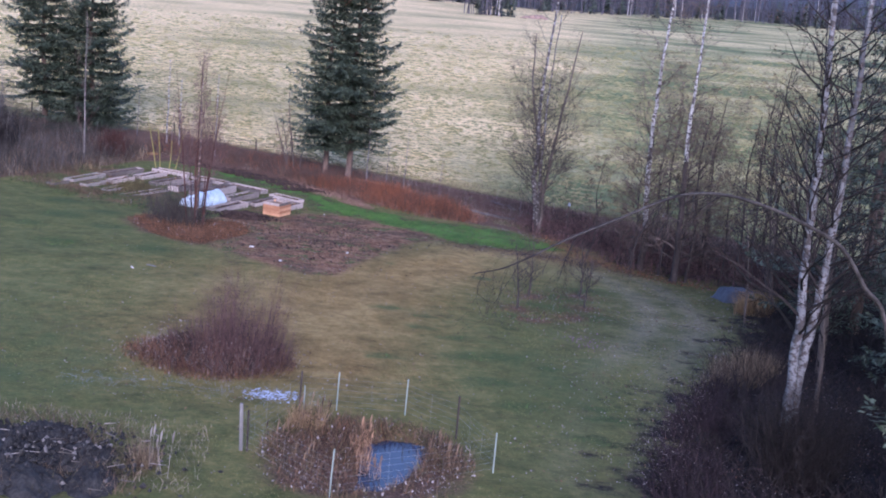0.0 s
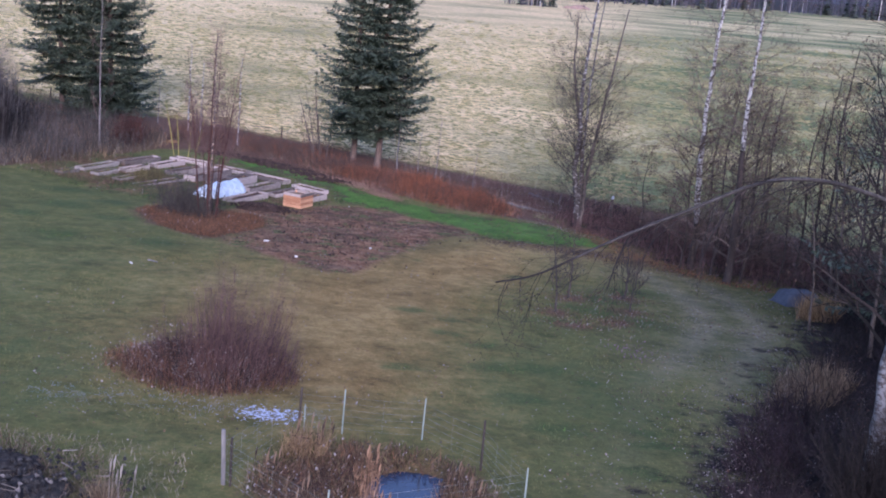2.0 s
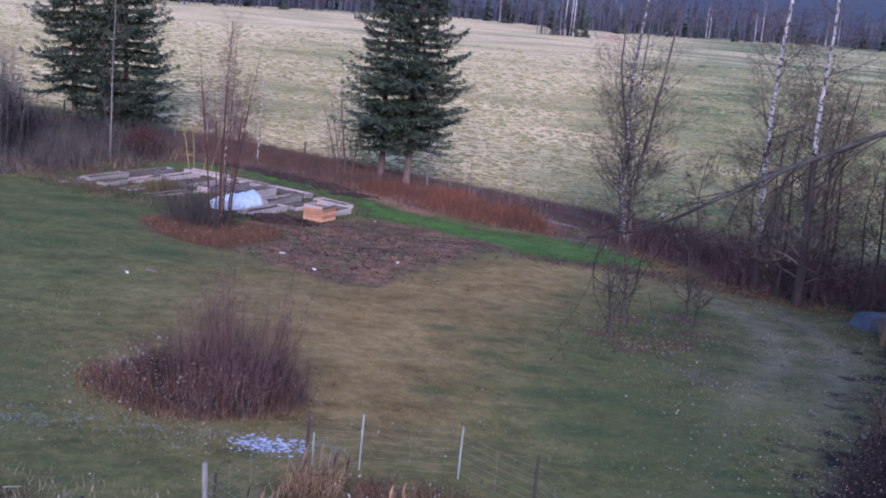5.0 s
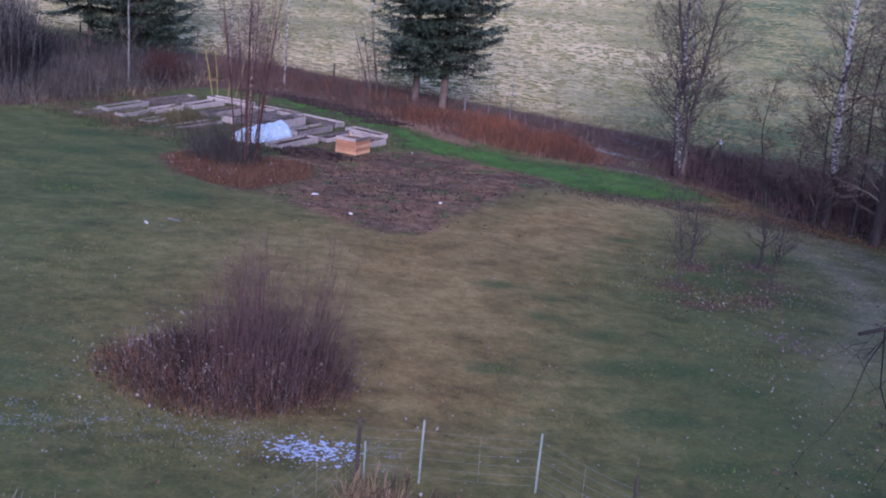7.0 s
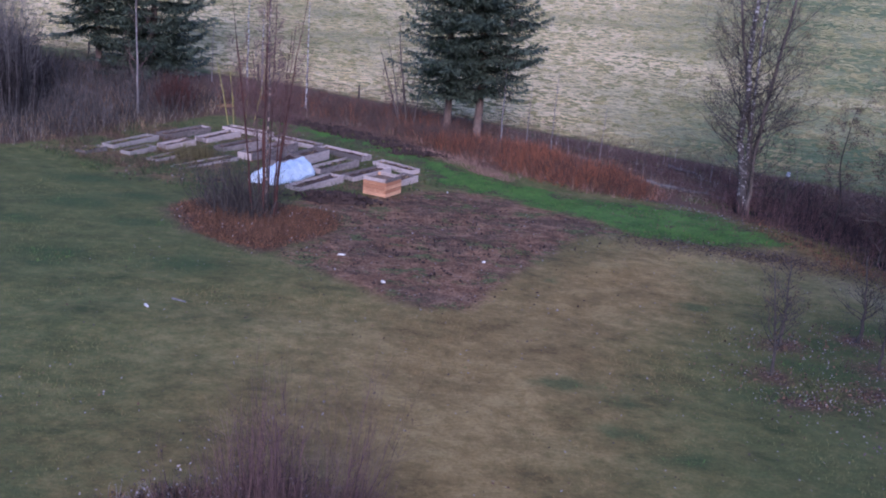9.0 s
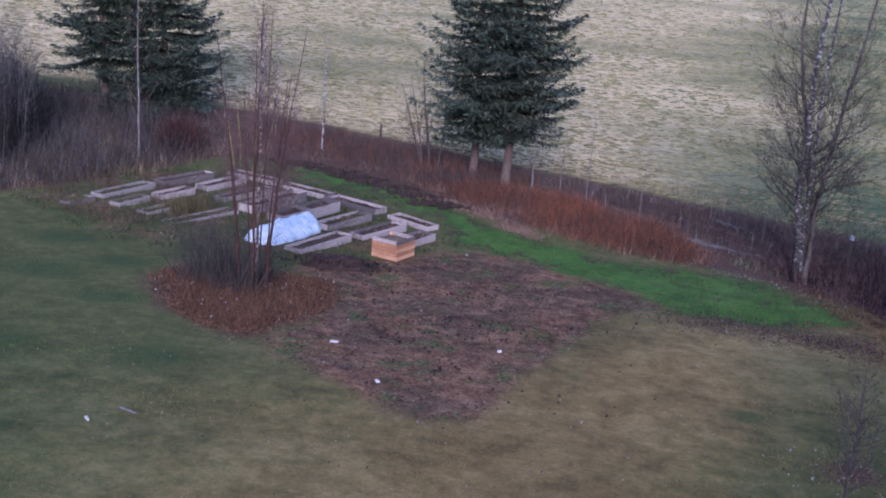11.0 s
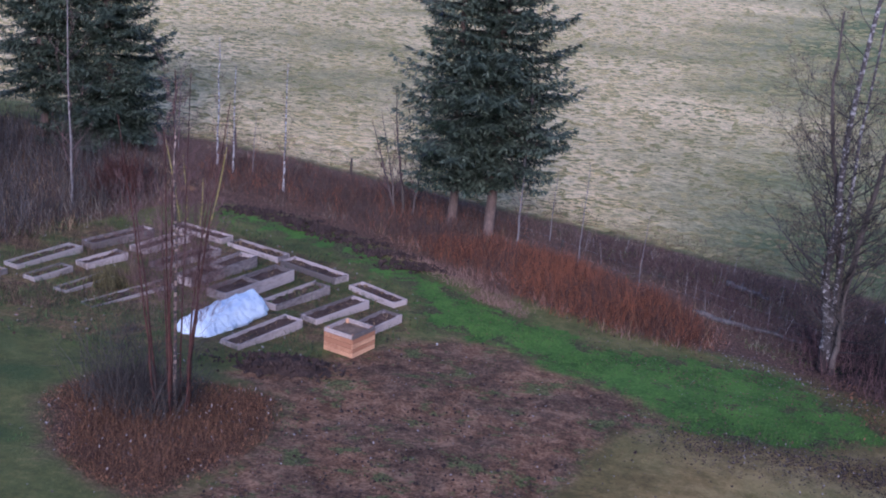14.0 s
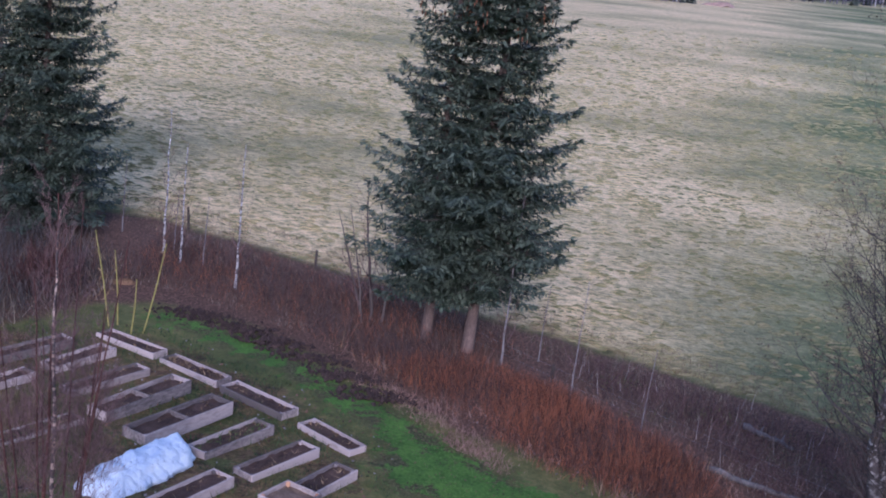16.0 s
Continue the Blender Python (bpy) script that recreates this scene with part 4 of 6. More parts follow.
# sapling clump between the beds and the tilled plot
clump = []
rc = random.Random(70)
for k in range(9):
    w = k * 2.4 + rc.uniform(-0.5, 0.5)
    s, h = rc.uniform(0.3, 1.0), rc.uniform(3.8, 6.4)
    c, n = math.cos(w), math.sin(w)
    clump.append(rooted(-6.5 + 0.32 * c, 34.75 + 0.32 * n, (0.16 * s * c, 0.16 * s * n, h * 0.25), (0.48 * s * c, 0.48 * s * n, h * 0.6), (0.95 * s * c, 0.95 * s * n, h)))
M_REDBARK = surface("red_brown_bark", (0.032, 0.014, 0.013), (0.12, 0.05, 0.04), 3, 24, 0.85, 0.4, squash=(1, 1, 0.3))
bare_tree("sapling_clump", rooted(-6.5, 34.75, (0.0, 0, 2.1), (0.06, 0, 3.5), (0.1, 0, 5.1), (0.15, 0, 6.6)), 0.030, "clump of slender red-brown saplings in dead growth", 71, M_REDBARK, M_PINKTWIG, branches=44, lo=0.46, blen=1.0, depth=2, kids=9, rise=0.55, extra=clump, out=0.8, min_r=0.0021, fork=0.18)
bare_tree("birch_sapling", rooted(-6.42, 34.7, (0.02, 0, 1.5), (0.06, 0, 3.2), (0.05, 0, 5.0), (0.1, 0, 6.4)), 0.036, "slender birch sapling with dull orange-grey bark in the clump", 72, M_SAPLINGBARK, M_PINKTWIG, branches=20, lo=0.35, blen=1.1, depth=2, kids=3, rise=0.6, out=0.5, min_r=0.006)

# thin birch saplings along the field
for k, (x, y, h) in enumerate([(-11.48, 54.5, 4.6), (-10.67, 53.7, 3.8), (-8.52, 52.3, 4.4), (-10.03, 54.0, 2.2), (-11.3, 55.0, 2.0), (-13.4, 56.0, 2.6), (-0.4, 49.7, 5.0), (1.5, 48.4, 3.1), (-14.3, 48.4, 7.0), (0.6, 50.4, 2.2), (3.2, 46.6, 2.2)]):
    bare_tree("birch_sapling", rooted(x, y, (0.03, 0, h * 0.4), (0.1, 0, h)), 0.005 * h + (0.018 if k < 3 else 0.006), "thin pale birch sapling at the field edge", 80 + k, M_BIRCH if k < 3 else M_DULLBIRCH, M_PINKTWIG, branches=18, lo=0.15, blen=0.26 * h, depth=2, kids=3, rise=0.6, out=0.5, min_r=0.004)
bare_tree("leafless_shrub", rooted(-4.3, 51.6, (-0.1, 0, 1.2), (-0.3, 0, 2.6), (-0.4, 0, 4.0)), 0.05, "tall brown leafless shrub against the spruces", 95, branches=18, lo=0.15, blen=1.2, depth=2, kids=4, rise=0.6, out=0.5, min_r=0.006, twig=M_PURPLETWIG,
          extra=[rooted(-4.0, 51.5, (0.2, 0, 1.3), (0.3, 0, 3.2)), rooted(-4.6, 51.8, (-0.4, 0, 1.3), (-0.9, 0, 3.0)), rooted(-4.5, 51.3, (-0.2, 0, 1.3), (-0.6, 0, 3.4))], category="shrub")
# two small fruit trees on the lawn
for k, (x, y, h, lab) in enumerate([(5.0, 25.8, 2.1, "small leafless fruit tree on the lawn"), (7.4, 28.5, 1.9, "small leafless fruit tree with a dark straight trunk"), (5.6, 27.8, 1.8, "small forked fruit tree standing in fallen leaves"), (7.26, 26.7, 1.6, "thin leafless fruit tree beside a stouter one")]):
    bare_tree("fruit_tree", rooted(x, y, (0.03, 0, 0.5), (-0.06 + 0.05 * k, 0, h * 0.55), (-0.2 + 0.1 * k, 0, h)), (0.036, 0.045, 0.042, 0.03)[k], lab, 101 + k, M_TWIG, M_TWIG, branches=26, lo=0.30, blen=0.75, depth=2, kids=5, rise=0.35, out=0.9, min_r=0.006, thin=0.5, leafp=0.06)


# ---------- scrub, reeds, dead growth ----------
def scatter(r, poly, n):
    xs, ys = [p[0] for p in poly], [p[1] for p in poly]
    got = 0
    while got < n:
        x, y = r.uniform(min(xs), max(xs)), r.uniform(min(ys), max(ys))
        if inside(x, y, poly):
            got += 1
            yield x, y


def scrub(name, poly, n, lo, hi, material, seed, label, spread=0.35, rad=0.007, twigs=3, patch=0.25, category="scrub", kind="stuff", droop=0.0, ragged=0.9, slope=0.0):
    """Many thin upright stems with side twigs, thicker here and thinner there."""
    r = random.Random(seed)
    sh = Shape()
    for x, y in scatter(r, poly, n):
        v = noise.noise(Vector((x * 0.5, y * 0.5, seed))) * 0.45 + noise.noise(Vector((x * 1.7, y * 1.7, seed))) * 0.3 + 0.5
        if r.random() > v + 0.30 or (ragged and r.random() > seg_dist(x, y, poly + poly[:1])[0] / ragged):
            continue
        h = r.uniform(lo, hi) * (0.45 + 1.0 * v)
        if slope:
            h *= 0.3 + 0.7 * min(1.0, seg_dist(x, y, poly + poly[:1])[0] / slope)
        p = Vector((x, y, ground_z(x, y) - 0.08))
        d = Vector((r.gauss(0, spread), r.gauss(0, spread), 1)).normalized()
        d2 = (d + Vector((r.gauss(0, spread * 0.6), r.gauss(0, spread * 0.6), 0.2 - droop))).normalized()
        m = p + d * h * 0.5
        t = m + d2 * h * 0.5
        sh.tube([p, m, t], [rad, rad * 0.7, rad * 0.2], 3)
        for _ in range(twigs):
            u = r.uniform(0.25, 0.9)
            q = p.lerp(m, u * 2) if u < 0.5 else m.lerp(t, u * 2 - 1)
            tip = q + (d + rand_dir(r) * 0.9).normalized() * h * r.uniform(0.12, 0.32)
            sh.blade(q, tip, rad * 1.6, rand_dir(r))
    return tagged(sh.make(name, material), label, category, kind=kind)


def grasses(name, poly, n, lo, hi, wide, material, seed, label, lean=0.5, category="grass", keep=None):
    r = random.Random(seed)
    sh = Shape()
    for x, y in scatter(r, poly, n):
        if keep and not keep(x, y, r):
            continue
        h = r.uniform(lo, hi)
        p = Vector((x, y, ground_z(x, y) - 0.02))
        tip = p + Vector((r.gauss(0, lean), r.gauss(0, lean), 1)).normalized() * h
        w = r.uniform(0, 6.28)
        sh.blade(p, tip, wide * r.uniform(0.6, 1.3), Vector((math.cos(w), math.sin(w), 0)))
    return tagged(sh.make(name, material), label, category, kind="stuff")


M_GREYSTALK = surface("pale_grey_stalks", (0.16, 0.14, 0.13), (0.40, 0.36, 0.34), 1, 8, 0.9, 0, island=0.4)
M_FRINGE = surface("grey_brown_dead_grass", (0.08, 0.055, 0.04), (0.27, 0.21, 0.14), 0.7, 8, 0.9, 0, island=0.6)
M_STRIPTWIG = surface("grey_brown_scrub_twigs", (0.035, 0.025, 0.024), (0.125, 0.088, 0.078), 0.5, 6, 0.9, 0, island=0.5)
M_GREYGRASS = surface("grey_withered_grass", (0.10, 0.085, 0.06), (0.34, 0.29, 0.22), 1, 8, 0.9, 0, island=0.6)
M_THICKHEDGE = surface("dark_hedge_twigs", (0.050, 0.030, 0.032), (0.185, 0.108, 0.106), 0.5, 6, 0.9, 0, island=0.5)
RED_STRIP = [(5.3, 42.6), (4.2, 41.9), (2.4, 42.5), (0.6, 43.6), (-0.8, 45.0), (-3.2, 47.3), (-5.1, 49.0), (-3.6, 49.6), (-1.2, 50.0), (0.4, 49.3), (2.0, 48.2), (3.4, 47.1), (4.55, 45.7), (5.4, 44.0)]
STRIP_L = [(-1.4, 46.4), (-4.5, 48.5), (-7.4, 50.3), (-10.0, 51.2), (-13.0, 51.6), (-12.0, 57.0), (-6.0, 54.6), (-1.0, 52.4), (0.6, 50.4), (-1.6, 49.6)]
STRIP_B = [(0.2, 52.2), (4.0, 50.8), (8.0, 48.8), (12.0, 47.0), (9.0, 41.5), (6.0, 42.4), (5.0, 44.6), (4.4, 46.4), (1.6, 48.6)]
LEFT_SCRUB = [(-12.6, 47.4), (-13.5, 45.2), (-14.6, 42.4), (-16.6, 40.5), (-23.0, 40.0), (-26.0, 58.0), (-19.0, 58.0), (-14.0, 54.5), (-12.0, 52.6), (-11.5, 50.4), (-12.0, 48.6)]
LEFT_TALL = [(-16.8, 44.0), (-18.6, 43.0), (-24.0, 44.0), (-25.0, 52.0), (-20.0, 53.0), (-17.5, 48.0)]
THICKET_NEAR = [(4.9, 5.0), (5.4, 9.0), (6.3, 12.9), (7.4, 15.6), (8.5, 18.2), (9.9, 20.4), (11.7, 24.8), (13.7, 30.0), (15.6, 33.5), (22.0, 32.0), (22.0, 12.0), (14.0, 2.0)]
SHRUB_CORE = [(-4.7, 17.0), (-3.9, 16.0), (-2.6, 15.8), (-1.6, 16.2), (-1.4, 17.2), (-2.2, 18.2), (-3.8, 18.3), (-4.5, 17.9)]
SHRUB_WISP = [(-3.1, 16.9), (-2.5, 16.7), (-2.2, 17.0), (-2.5, 17.4), (-3.0, 17.4)]

scrub("red_scrub", RED_STRIP, 13000, 0.35, 0.9, M_REDTWIG, 201, "dense rust-red leafless scrub along the field edge", 0.4, 0.0045, 6, slope=1.3)
scrub("brown_scrub", RED_STRIP, 7000, 0.3, 0.85, M_STRIPTWIG, 2011, "brown stems among the rust-red scrub", 0.6, 0.004, 6, slope=1.0)
scrub("brown_scrub", STRIP_L, 8000, 0.3, 0.75, M_STRIPTWIG, 202, "brown leafless scrub below the spruces", 0.5, 0.005, 5)
scrub("red_scrub", STRIP_L, 2400, 0.3, 0.8, M_REDTWIG, 2021, "rust-red stems among the brown scrub", 0.45, 0.005, 4)
scrub("brown_scrub", STRIP_B, 6500, 0.2, 0.6, M_PURPLETWIG, 203, "low dead weeds along the field fence", 0.4, 0.005, 4)
scrub("dark_weeds", STRIP_B, 3500, 0.2, 0.5, M_TWIG, 2031, "dark withered weeds along the field", 0.5, 0.005, 4)
scrub("pale_stalks", STRIP_B, 90, 0.5, 0.9, M_GREYSTALK, 2032, "pale dead stalks standing in the weeds", 0.15, 0.01, 1)
scrub("hedge_scrub", HEDGE_R, 2400, 0.6, 1.4, M_BLACKTWIG, 2041, "near-black stems in the hedge by the field", 0.4, 0.006, 5, slope=1.6)
scrub("hedge_scrub", HEDGE_R, 9000, 0.6, 1.4, M_THICKHEDGE, 204, "dark tangled leafless hedge by the field", 0.35, 0.007, 5, slope=1.6)
scrub("left_scrub", LEFT_SCRUB, 3800, 0.5, 1.3, M_ALDERTWIG, 2051, "grey dead weeds behind the beds", 0.35, 0.007, 4)
scrub("left_scrub", LEFT_SCRUB, 6500, 0.5, 1.3, M_TWIG, 205, "tangled grey-brown weeds and brambles behind the beds", 0.35, 0.008, 4)
scrub("tall_shrubs", LEFT_TALL, 2600, 1.4, 3.4, M_BLACKTWIG, 2061, "dark leafless shrubs at the yard's edge", 0.2, 0.012, 8)
scrub("tall_shrubs", LEFT_TALL, 1100, 2.6, 5.6, M_ALDERTWIG, 206, "tall grey leafless shrubs at the yard's edge", 0.10, 0.009, 10)
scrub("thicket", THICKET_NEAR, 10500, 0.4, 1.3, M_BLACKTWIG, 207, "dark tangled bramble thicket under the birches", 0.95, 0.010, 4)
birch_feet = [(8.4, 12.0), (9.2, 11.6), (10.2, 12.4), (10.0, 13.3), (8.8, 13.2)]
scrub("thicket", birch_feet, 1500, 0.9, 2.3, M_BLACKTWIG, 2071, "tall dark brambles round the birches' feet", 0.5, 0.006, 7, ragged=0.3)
# Purple-brown twigs with the thicket's shade put into the colour.
M_THICKTWIG = surface("shaded_purple_twigs", (0.013, 0.009, 0.012), (0.05, 0.033, 0.04), 0.5, 6, 0.9, 0, island=0.5)
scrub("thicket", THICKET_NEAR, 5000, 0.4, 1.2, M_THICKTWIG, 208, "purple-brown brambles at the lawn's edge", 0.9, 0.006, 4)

M_DARKRED = surface("dark_red_twigs", (0.028, 0.012, 0.011), (0.098, 0.038, 0.031), 0.5, 6, 0.9, 0, island=0.5)
red_shrub = [(-14.2, 49.3), (-13.3, 48.9), (-12.5, 49.4), (-12.5, 50.4), (-13.6, 50.7)]
scrub("dark_red_shrub", red_shrub, 1700, 0.8, 1.6, M_DARKRED, 209, "dark red leafless shrub beside the garden beds", 0.35, 0.008, 6, category="shrub", kind="thing")
purple_shrub = empty("purple_shrub", -3.0, 17.0)
bpy.context.view_layer.update()
tagged(purple_shrub, "rounded purple-brown leafless shrub with tall thin stems on the lawn", "shrub")


def shrub_stems(name, n, seed, material, tall, spread, rad, twigs, side, label=""):
    """Stems of the round shrub: high in its middle, sinking to the rim; side leans the crowd to one half."""
    r = random.Random(seed)
    sh = Shape()
    for x, y in scatter(r, SHRUB, n):
        rim = seg_dist(x, y, SHRUB + SHRUB[:1])[0]
        if r.random() > rim / 0.5 or r.random() > 0.5 + side * (x + 3.0) / 1.8:
            continue
        lump = 0.75 + 0.8 * noise.noise(Vector((x * 1.6, y * 1.6, seed)))
        rise = 0.42 + tall * math.exp(-((x + 2.35) / 1.35) ** 2 - ((y - 17.1) / 1.1) ** 2)
        h = rise * lump * r.uniform(0.45, 1.15) * min(1.0, 0.35 + rim)
        p = Vector((x, y, ground_z(x, y) - 0.05)) - purple_shrub.location
        away = Vector(((x + 2.9) * 0.16, (y - 17.0) * 0.16, 0))
        d = (Vector((r.gauss(0, spread), r.gauss(0, spread), 1)) + away).normalized()
        d2 = (d + Vector((r.gauss(0, spread * 0.5), r.gauss(0, spread * 0.5), 0.25))).normalized()
        m = p + d * h * 0.5
        t = m + d2 * h * 0.5
        sh.tube([p, m, t], [rad, rad * 0.7, rad * 0.25], 3)
        for _ in range(twigs):
            u = r.uniform(0.3, 0.92)
            q = p.lerp(m, u * 2) if u < 0.5 else m.lerp(t, u * 2 - 1)
            sh.blade(q, q + (d + rand_dir(r) * 0.8).normalized() * h * r.uniform(0.12, 0.34), rad * 1.5, rand_dir(r))
    sh.make(name, material, purple_shrub, False, label)


M_RUSTSTEM = surface("rusty_shrub_stems", (0.06, 0.032, 0.022), (0.23, 0.115, 0.065), 0.5, 6, 0.9, 0, island=0.6)
shrub_stems("purple_growth", 3900, 210, M_PURPLETWIG, 2.1, 0.11, 0.0032, 7, 0.5, "upright purple-brown stems")
shrub_stems("rusty_growth", 3600, 2101, M_RUSTSTEM, 0.6, 0.45, 0.0034, 6, -0.4, "rust-brown lower stems")
# Dark gaps inside the shrub are put in as near-black stems.
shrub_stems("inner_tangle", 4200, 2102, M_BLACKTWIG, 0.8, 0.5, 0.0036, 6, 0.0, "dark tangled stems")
shrub_stems("grey_tangle", 1500, 2103, M_GREYSTALK, 0.3, 0.7, 0.0034, 5, -0.3, "dry grey stalks")
wisp = scrub("wisp_growth", SHRUB_WISP, 110, 2.0, 3.0, M_PURPLETWIG, 2111, "", 0.07, 0.0042, 8, ragged=0.1)
wisp.parent = purple_shrub
wisp.matrix_parent_inverse = purple_shrub.matrix_world.inverted()
for key in ("category", "kind"):
    if key in wisp:
        del wisp[key]
grasses("dead_undergrowth", SHRUB, 3600, 0.06, 0.2, 0.02, M_RUSTGRASS, 212, "rusty dead growth round the shrub", 0.6)
grasses("island_growth", ISLAND, 30000, 0.10, 0.36, 0.010, M_RUSTGRASS, 213, "rust-brown dead growth round the saplings", 1.1, keep=lambda x, y, r: noise.noise(Vector((x * 0.9, y * 0.9, 43))) + 0.9 * min(seg_dist(x, y, ISLAND + ISLAND[:1])[0], 1.0) > r.uniform(-0.1, 0.6))
scrub("island_stems", [(-8.5, 34.6), (-7.4, 33.4), (-6.2, 33.6), (-5.8, 35.2), (-7.2, 36.2), (-8.3, 36.0)], 1500, 0.7, 1.7, M_TWIG, 214, "thin dead stems round the saplings", 0.5, 0.006, 4)
M_GRASSBANK = surface("olive_bank_grass", (0.05, 0.045, 0.02), (0.20, 0.17, 0.08), 0.9, 8, 0.9, 0, island=0.7)
on_bank = lambda x, y, r: not inside(x, y, WATER) and noise.noise(Vector((x * 1.5, y * 1.5, 41))) + 0.9 * min(seg_dist(x, y, POND + POND[:1])[0], 1.0) > r.uniform(-0.1, 0.7) and (y > 11.3 or r.random() < 0.45)
M_PONDWEED = surface("brown_bank_weeds", (0.045, 0.03, 0.023), (0.20, 0.135, 0.09), 0.9, 8, 0.9, 0, island=0.7)
grasses("pond_reeds", POND, 7500, 0.10, 0.34, 0.016, M_PONDWEED, 215, "brown reeds and weeds on the pond's bank", 0.7, keep=on_bank)
grasses("dry_tuft", [(-3.3, 9.9), (-2.9, 9.8), (-2.8, 10.2), (-3.2, 10.4)], 520, 0.3, 0.62, 0.010, M_FRINGE, 2153, "fan of pale dry grass beside the dirt mound", 0.35)
grasses("tan_tuft", [(-0.9, 12.6), (-0.2, 12.9), (-0.1, 13.5), (-0.8, 13.5)], 420, 0.25, 0.6, 0.012, M_DRYGRASS, 2154, "pale tan grass on the pond's bank", 0.5)
grasses("bank_growth", POND, 2600, 0.1, 0.36, 0.016, M_RUSTGRASS, 2151, "rusty dead growth on the pond's bank", 0.8, keep=on_bank)
grasses("bank_grass", POND, 2200, 0.1, 0.34, 0.014, M_GRASSBANK, 2152, "olive grass on the pond's bank", 0.8, keep=on_bank)
M_PINKSTRAW = surface("pinkish_dead_grass", (0.14, 0.08, 0.06), (0.40, 0.26, 0.20), 0.8, 8, 0.9, 0, island=0.6)
grasses("pink_dead_grass", [(-3.8, 47.6), (-1.9, 46.3), (-0.6, 44.8), (0.5, 43.4), (0.1, 42.9), (-1.2, 44.0), (-2.5, 45.5), (-4.1, 46.9)], 5000, 0.08, 0.26, 0.014, M_PINKSTRAW, 2161, "pinkish dead grass before the red scrub", 0.9, keep=lambda x, y, r: noise.noise(Vector((x * 0.8, y * 0.8, 77))) > r.uniform(-0.4, 0.3))
grasses("verge_grass", RED_STRIP, 1500, 0.3, 0.7, 0.018, M_DRYGRASS, 216, "pale dry grass in the red scrub", 0.3, keep=lambda x, y, r: r.random() < 0.08 + 0.7 * (math.hypot(x - 3.4, y - 44.8) < 0.9))
grasses("red_strip_grass", RED_STRIP, 5200, 0.2, 0.6, 0.012, M_PINKSTRAW, 2162, "pinkish dead grass standing in the red scrub", 0.5, keep=lambda x, y, r: noise.noise(Vector((x * 0.9, y * 0.9, 79))) > r.uniform(-0.25, 0.35))
grasses("tall_dry_grass", [(9.0, 18.8), (10.2, 18.6), (11.8, 20.8), (11.2, 22.0), (10.0, 20.9)], 1500, 0.35, 0.8, 0.02, M_FRINGE, 217, "clump of tall dull dry grass beside the thicket", 0.5)
grasses("tall_dry_grass", [(12.6, 28.4), (13.8, 28.2), (14.4, 29.6), (13.4, 30.0)], 900, 0.4, 0.9, 0.02, M_DRYGRASS, 218, "dry yellow grass near the blue tarpaulin", 0.35)
grasses("left_dry_grass", LEFT_SCRUB, 7000, 0.25, 0.6, 0.016, M_DRYGRASS, 219, "dry grass tangled in the scrub behind the beds", 0.5, keep=lambda x, y, r: noise.noise(Vector((x * 0.4, y * 0.4, 7))) > 0.0)

grasses("left_grey_grass", LEFT_SCRUB, 6500, 0.25, 0.8, 0.014, M_GREYGRASS, 2191, "grey withered grass standing in the scrub behind the beds", 0.4, keep=lambda x, y, r: noise.noise(Vector((x * 0.6, y * 0.6, 83))) > r.uniform(-0.4, 0.3))
grasses("left_green_growth", LEFT_SCRUB, 6000, 0.1, 0.4, 0.016, M_GRASSBANK, 2192, "olive grass low in the scrub behind the beds", 0.6, keep=lambda x, y, r: x > -16 and noise.noise(Vector((x * 0.7, y * 0.7, 87))) > r.uniform(-0.2, 0.3))

FRINGE_LOW = [(-26.0, 60.6), (-14.0, 57.2), (-6.0, 54.2), (-1.0, 52.0), (3.0, 50.3), (8.0, 48.0), (12.0, 46.2), (17.0, 43.8)]
FRINGE = FRINGE_LOW + [(x + 0.8, y + 3.2) for x, y in FRINGE_LOW[::-1]]
grasses("field_margin", FRINGE, 16000, 0.08, 0.30, 0.02, M_FRINGE, 220, "grey-brown dead grass thinning out into the field", 0.6, keep=lambda x, y, r: r.random() < 0.5 + 1.1 * noise.noise(Vector((x * 0.6, y * 0.9, 31))))

grasses("verge_weeds", STRIP_B, 7000, 0.10, 0.38, 0.012, M_GREYGRASS, 221, "grey withered weeds along the field fence", 0.8, keep=lambda x, y, r: noise.noise(Vector((x * 0.7, y * 0.7, 61))) > r.uniform(-0.4, 0.3))
grasses("verge_green", STRIP_B, 5000, 0.06, 0.22, 0.014, M_WEED, 222, "green grass showing between the dead weeds", 0.8, keep=lambda x, y, r: noise.noise(Vector((x * 0.5, y * 0.8, 67))) > r.uniform(0.0, 0.3))
grasses("strip_weeds", STRIP_L, 6000, 0.10, 0.35, 0.012, M_GREYGRASS, 223, "grey withered weeds below the spruces", 0.8, keep=lambda x, y, r: noise.noise(Vector((x * 0.7, y * 0.7, 71))) > r.uniform(-0.3, 0.3))


# ---------- pond and its fence ----------
def water_material():
    m, n, l, b = nodes_of("pond_water")
    co = n.new("ShaderNodeTexCoord").outputs["Object"]
    f = noise_node(n, l, 3.0, 3, 0.6, co)
    # Blue base colour paints in part of the sky's reflection.
    l.new(ramp_node(n, l, f, [(0.3, (0.014, 0.026, 0.055)), (0.7, (0.03, 0.05, 0.095))]), b.inputs["Base Color"])
    b.inputs["Roughness"].default_value = 0.06
    bump_node(n, l, noise_node(n, l, 12.0, 2, 0.5, co), 0.05, 0.01, b)
    return m


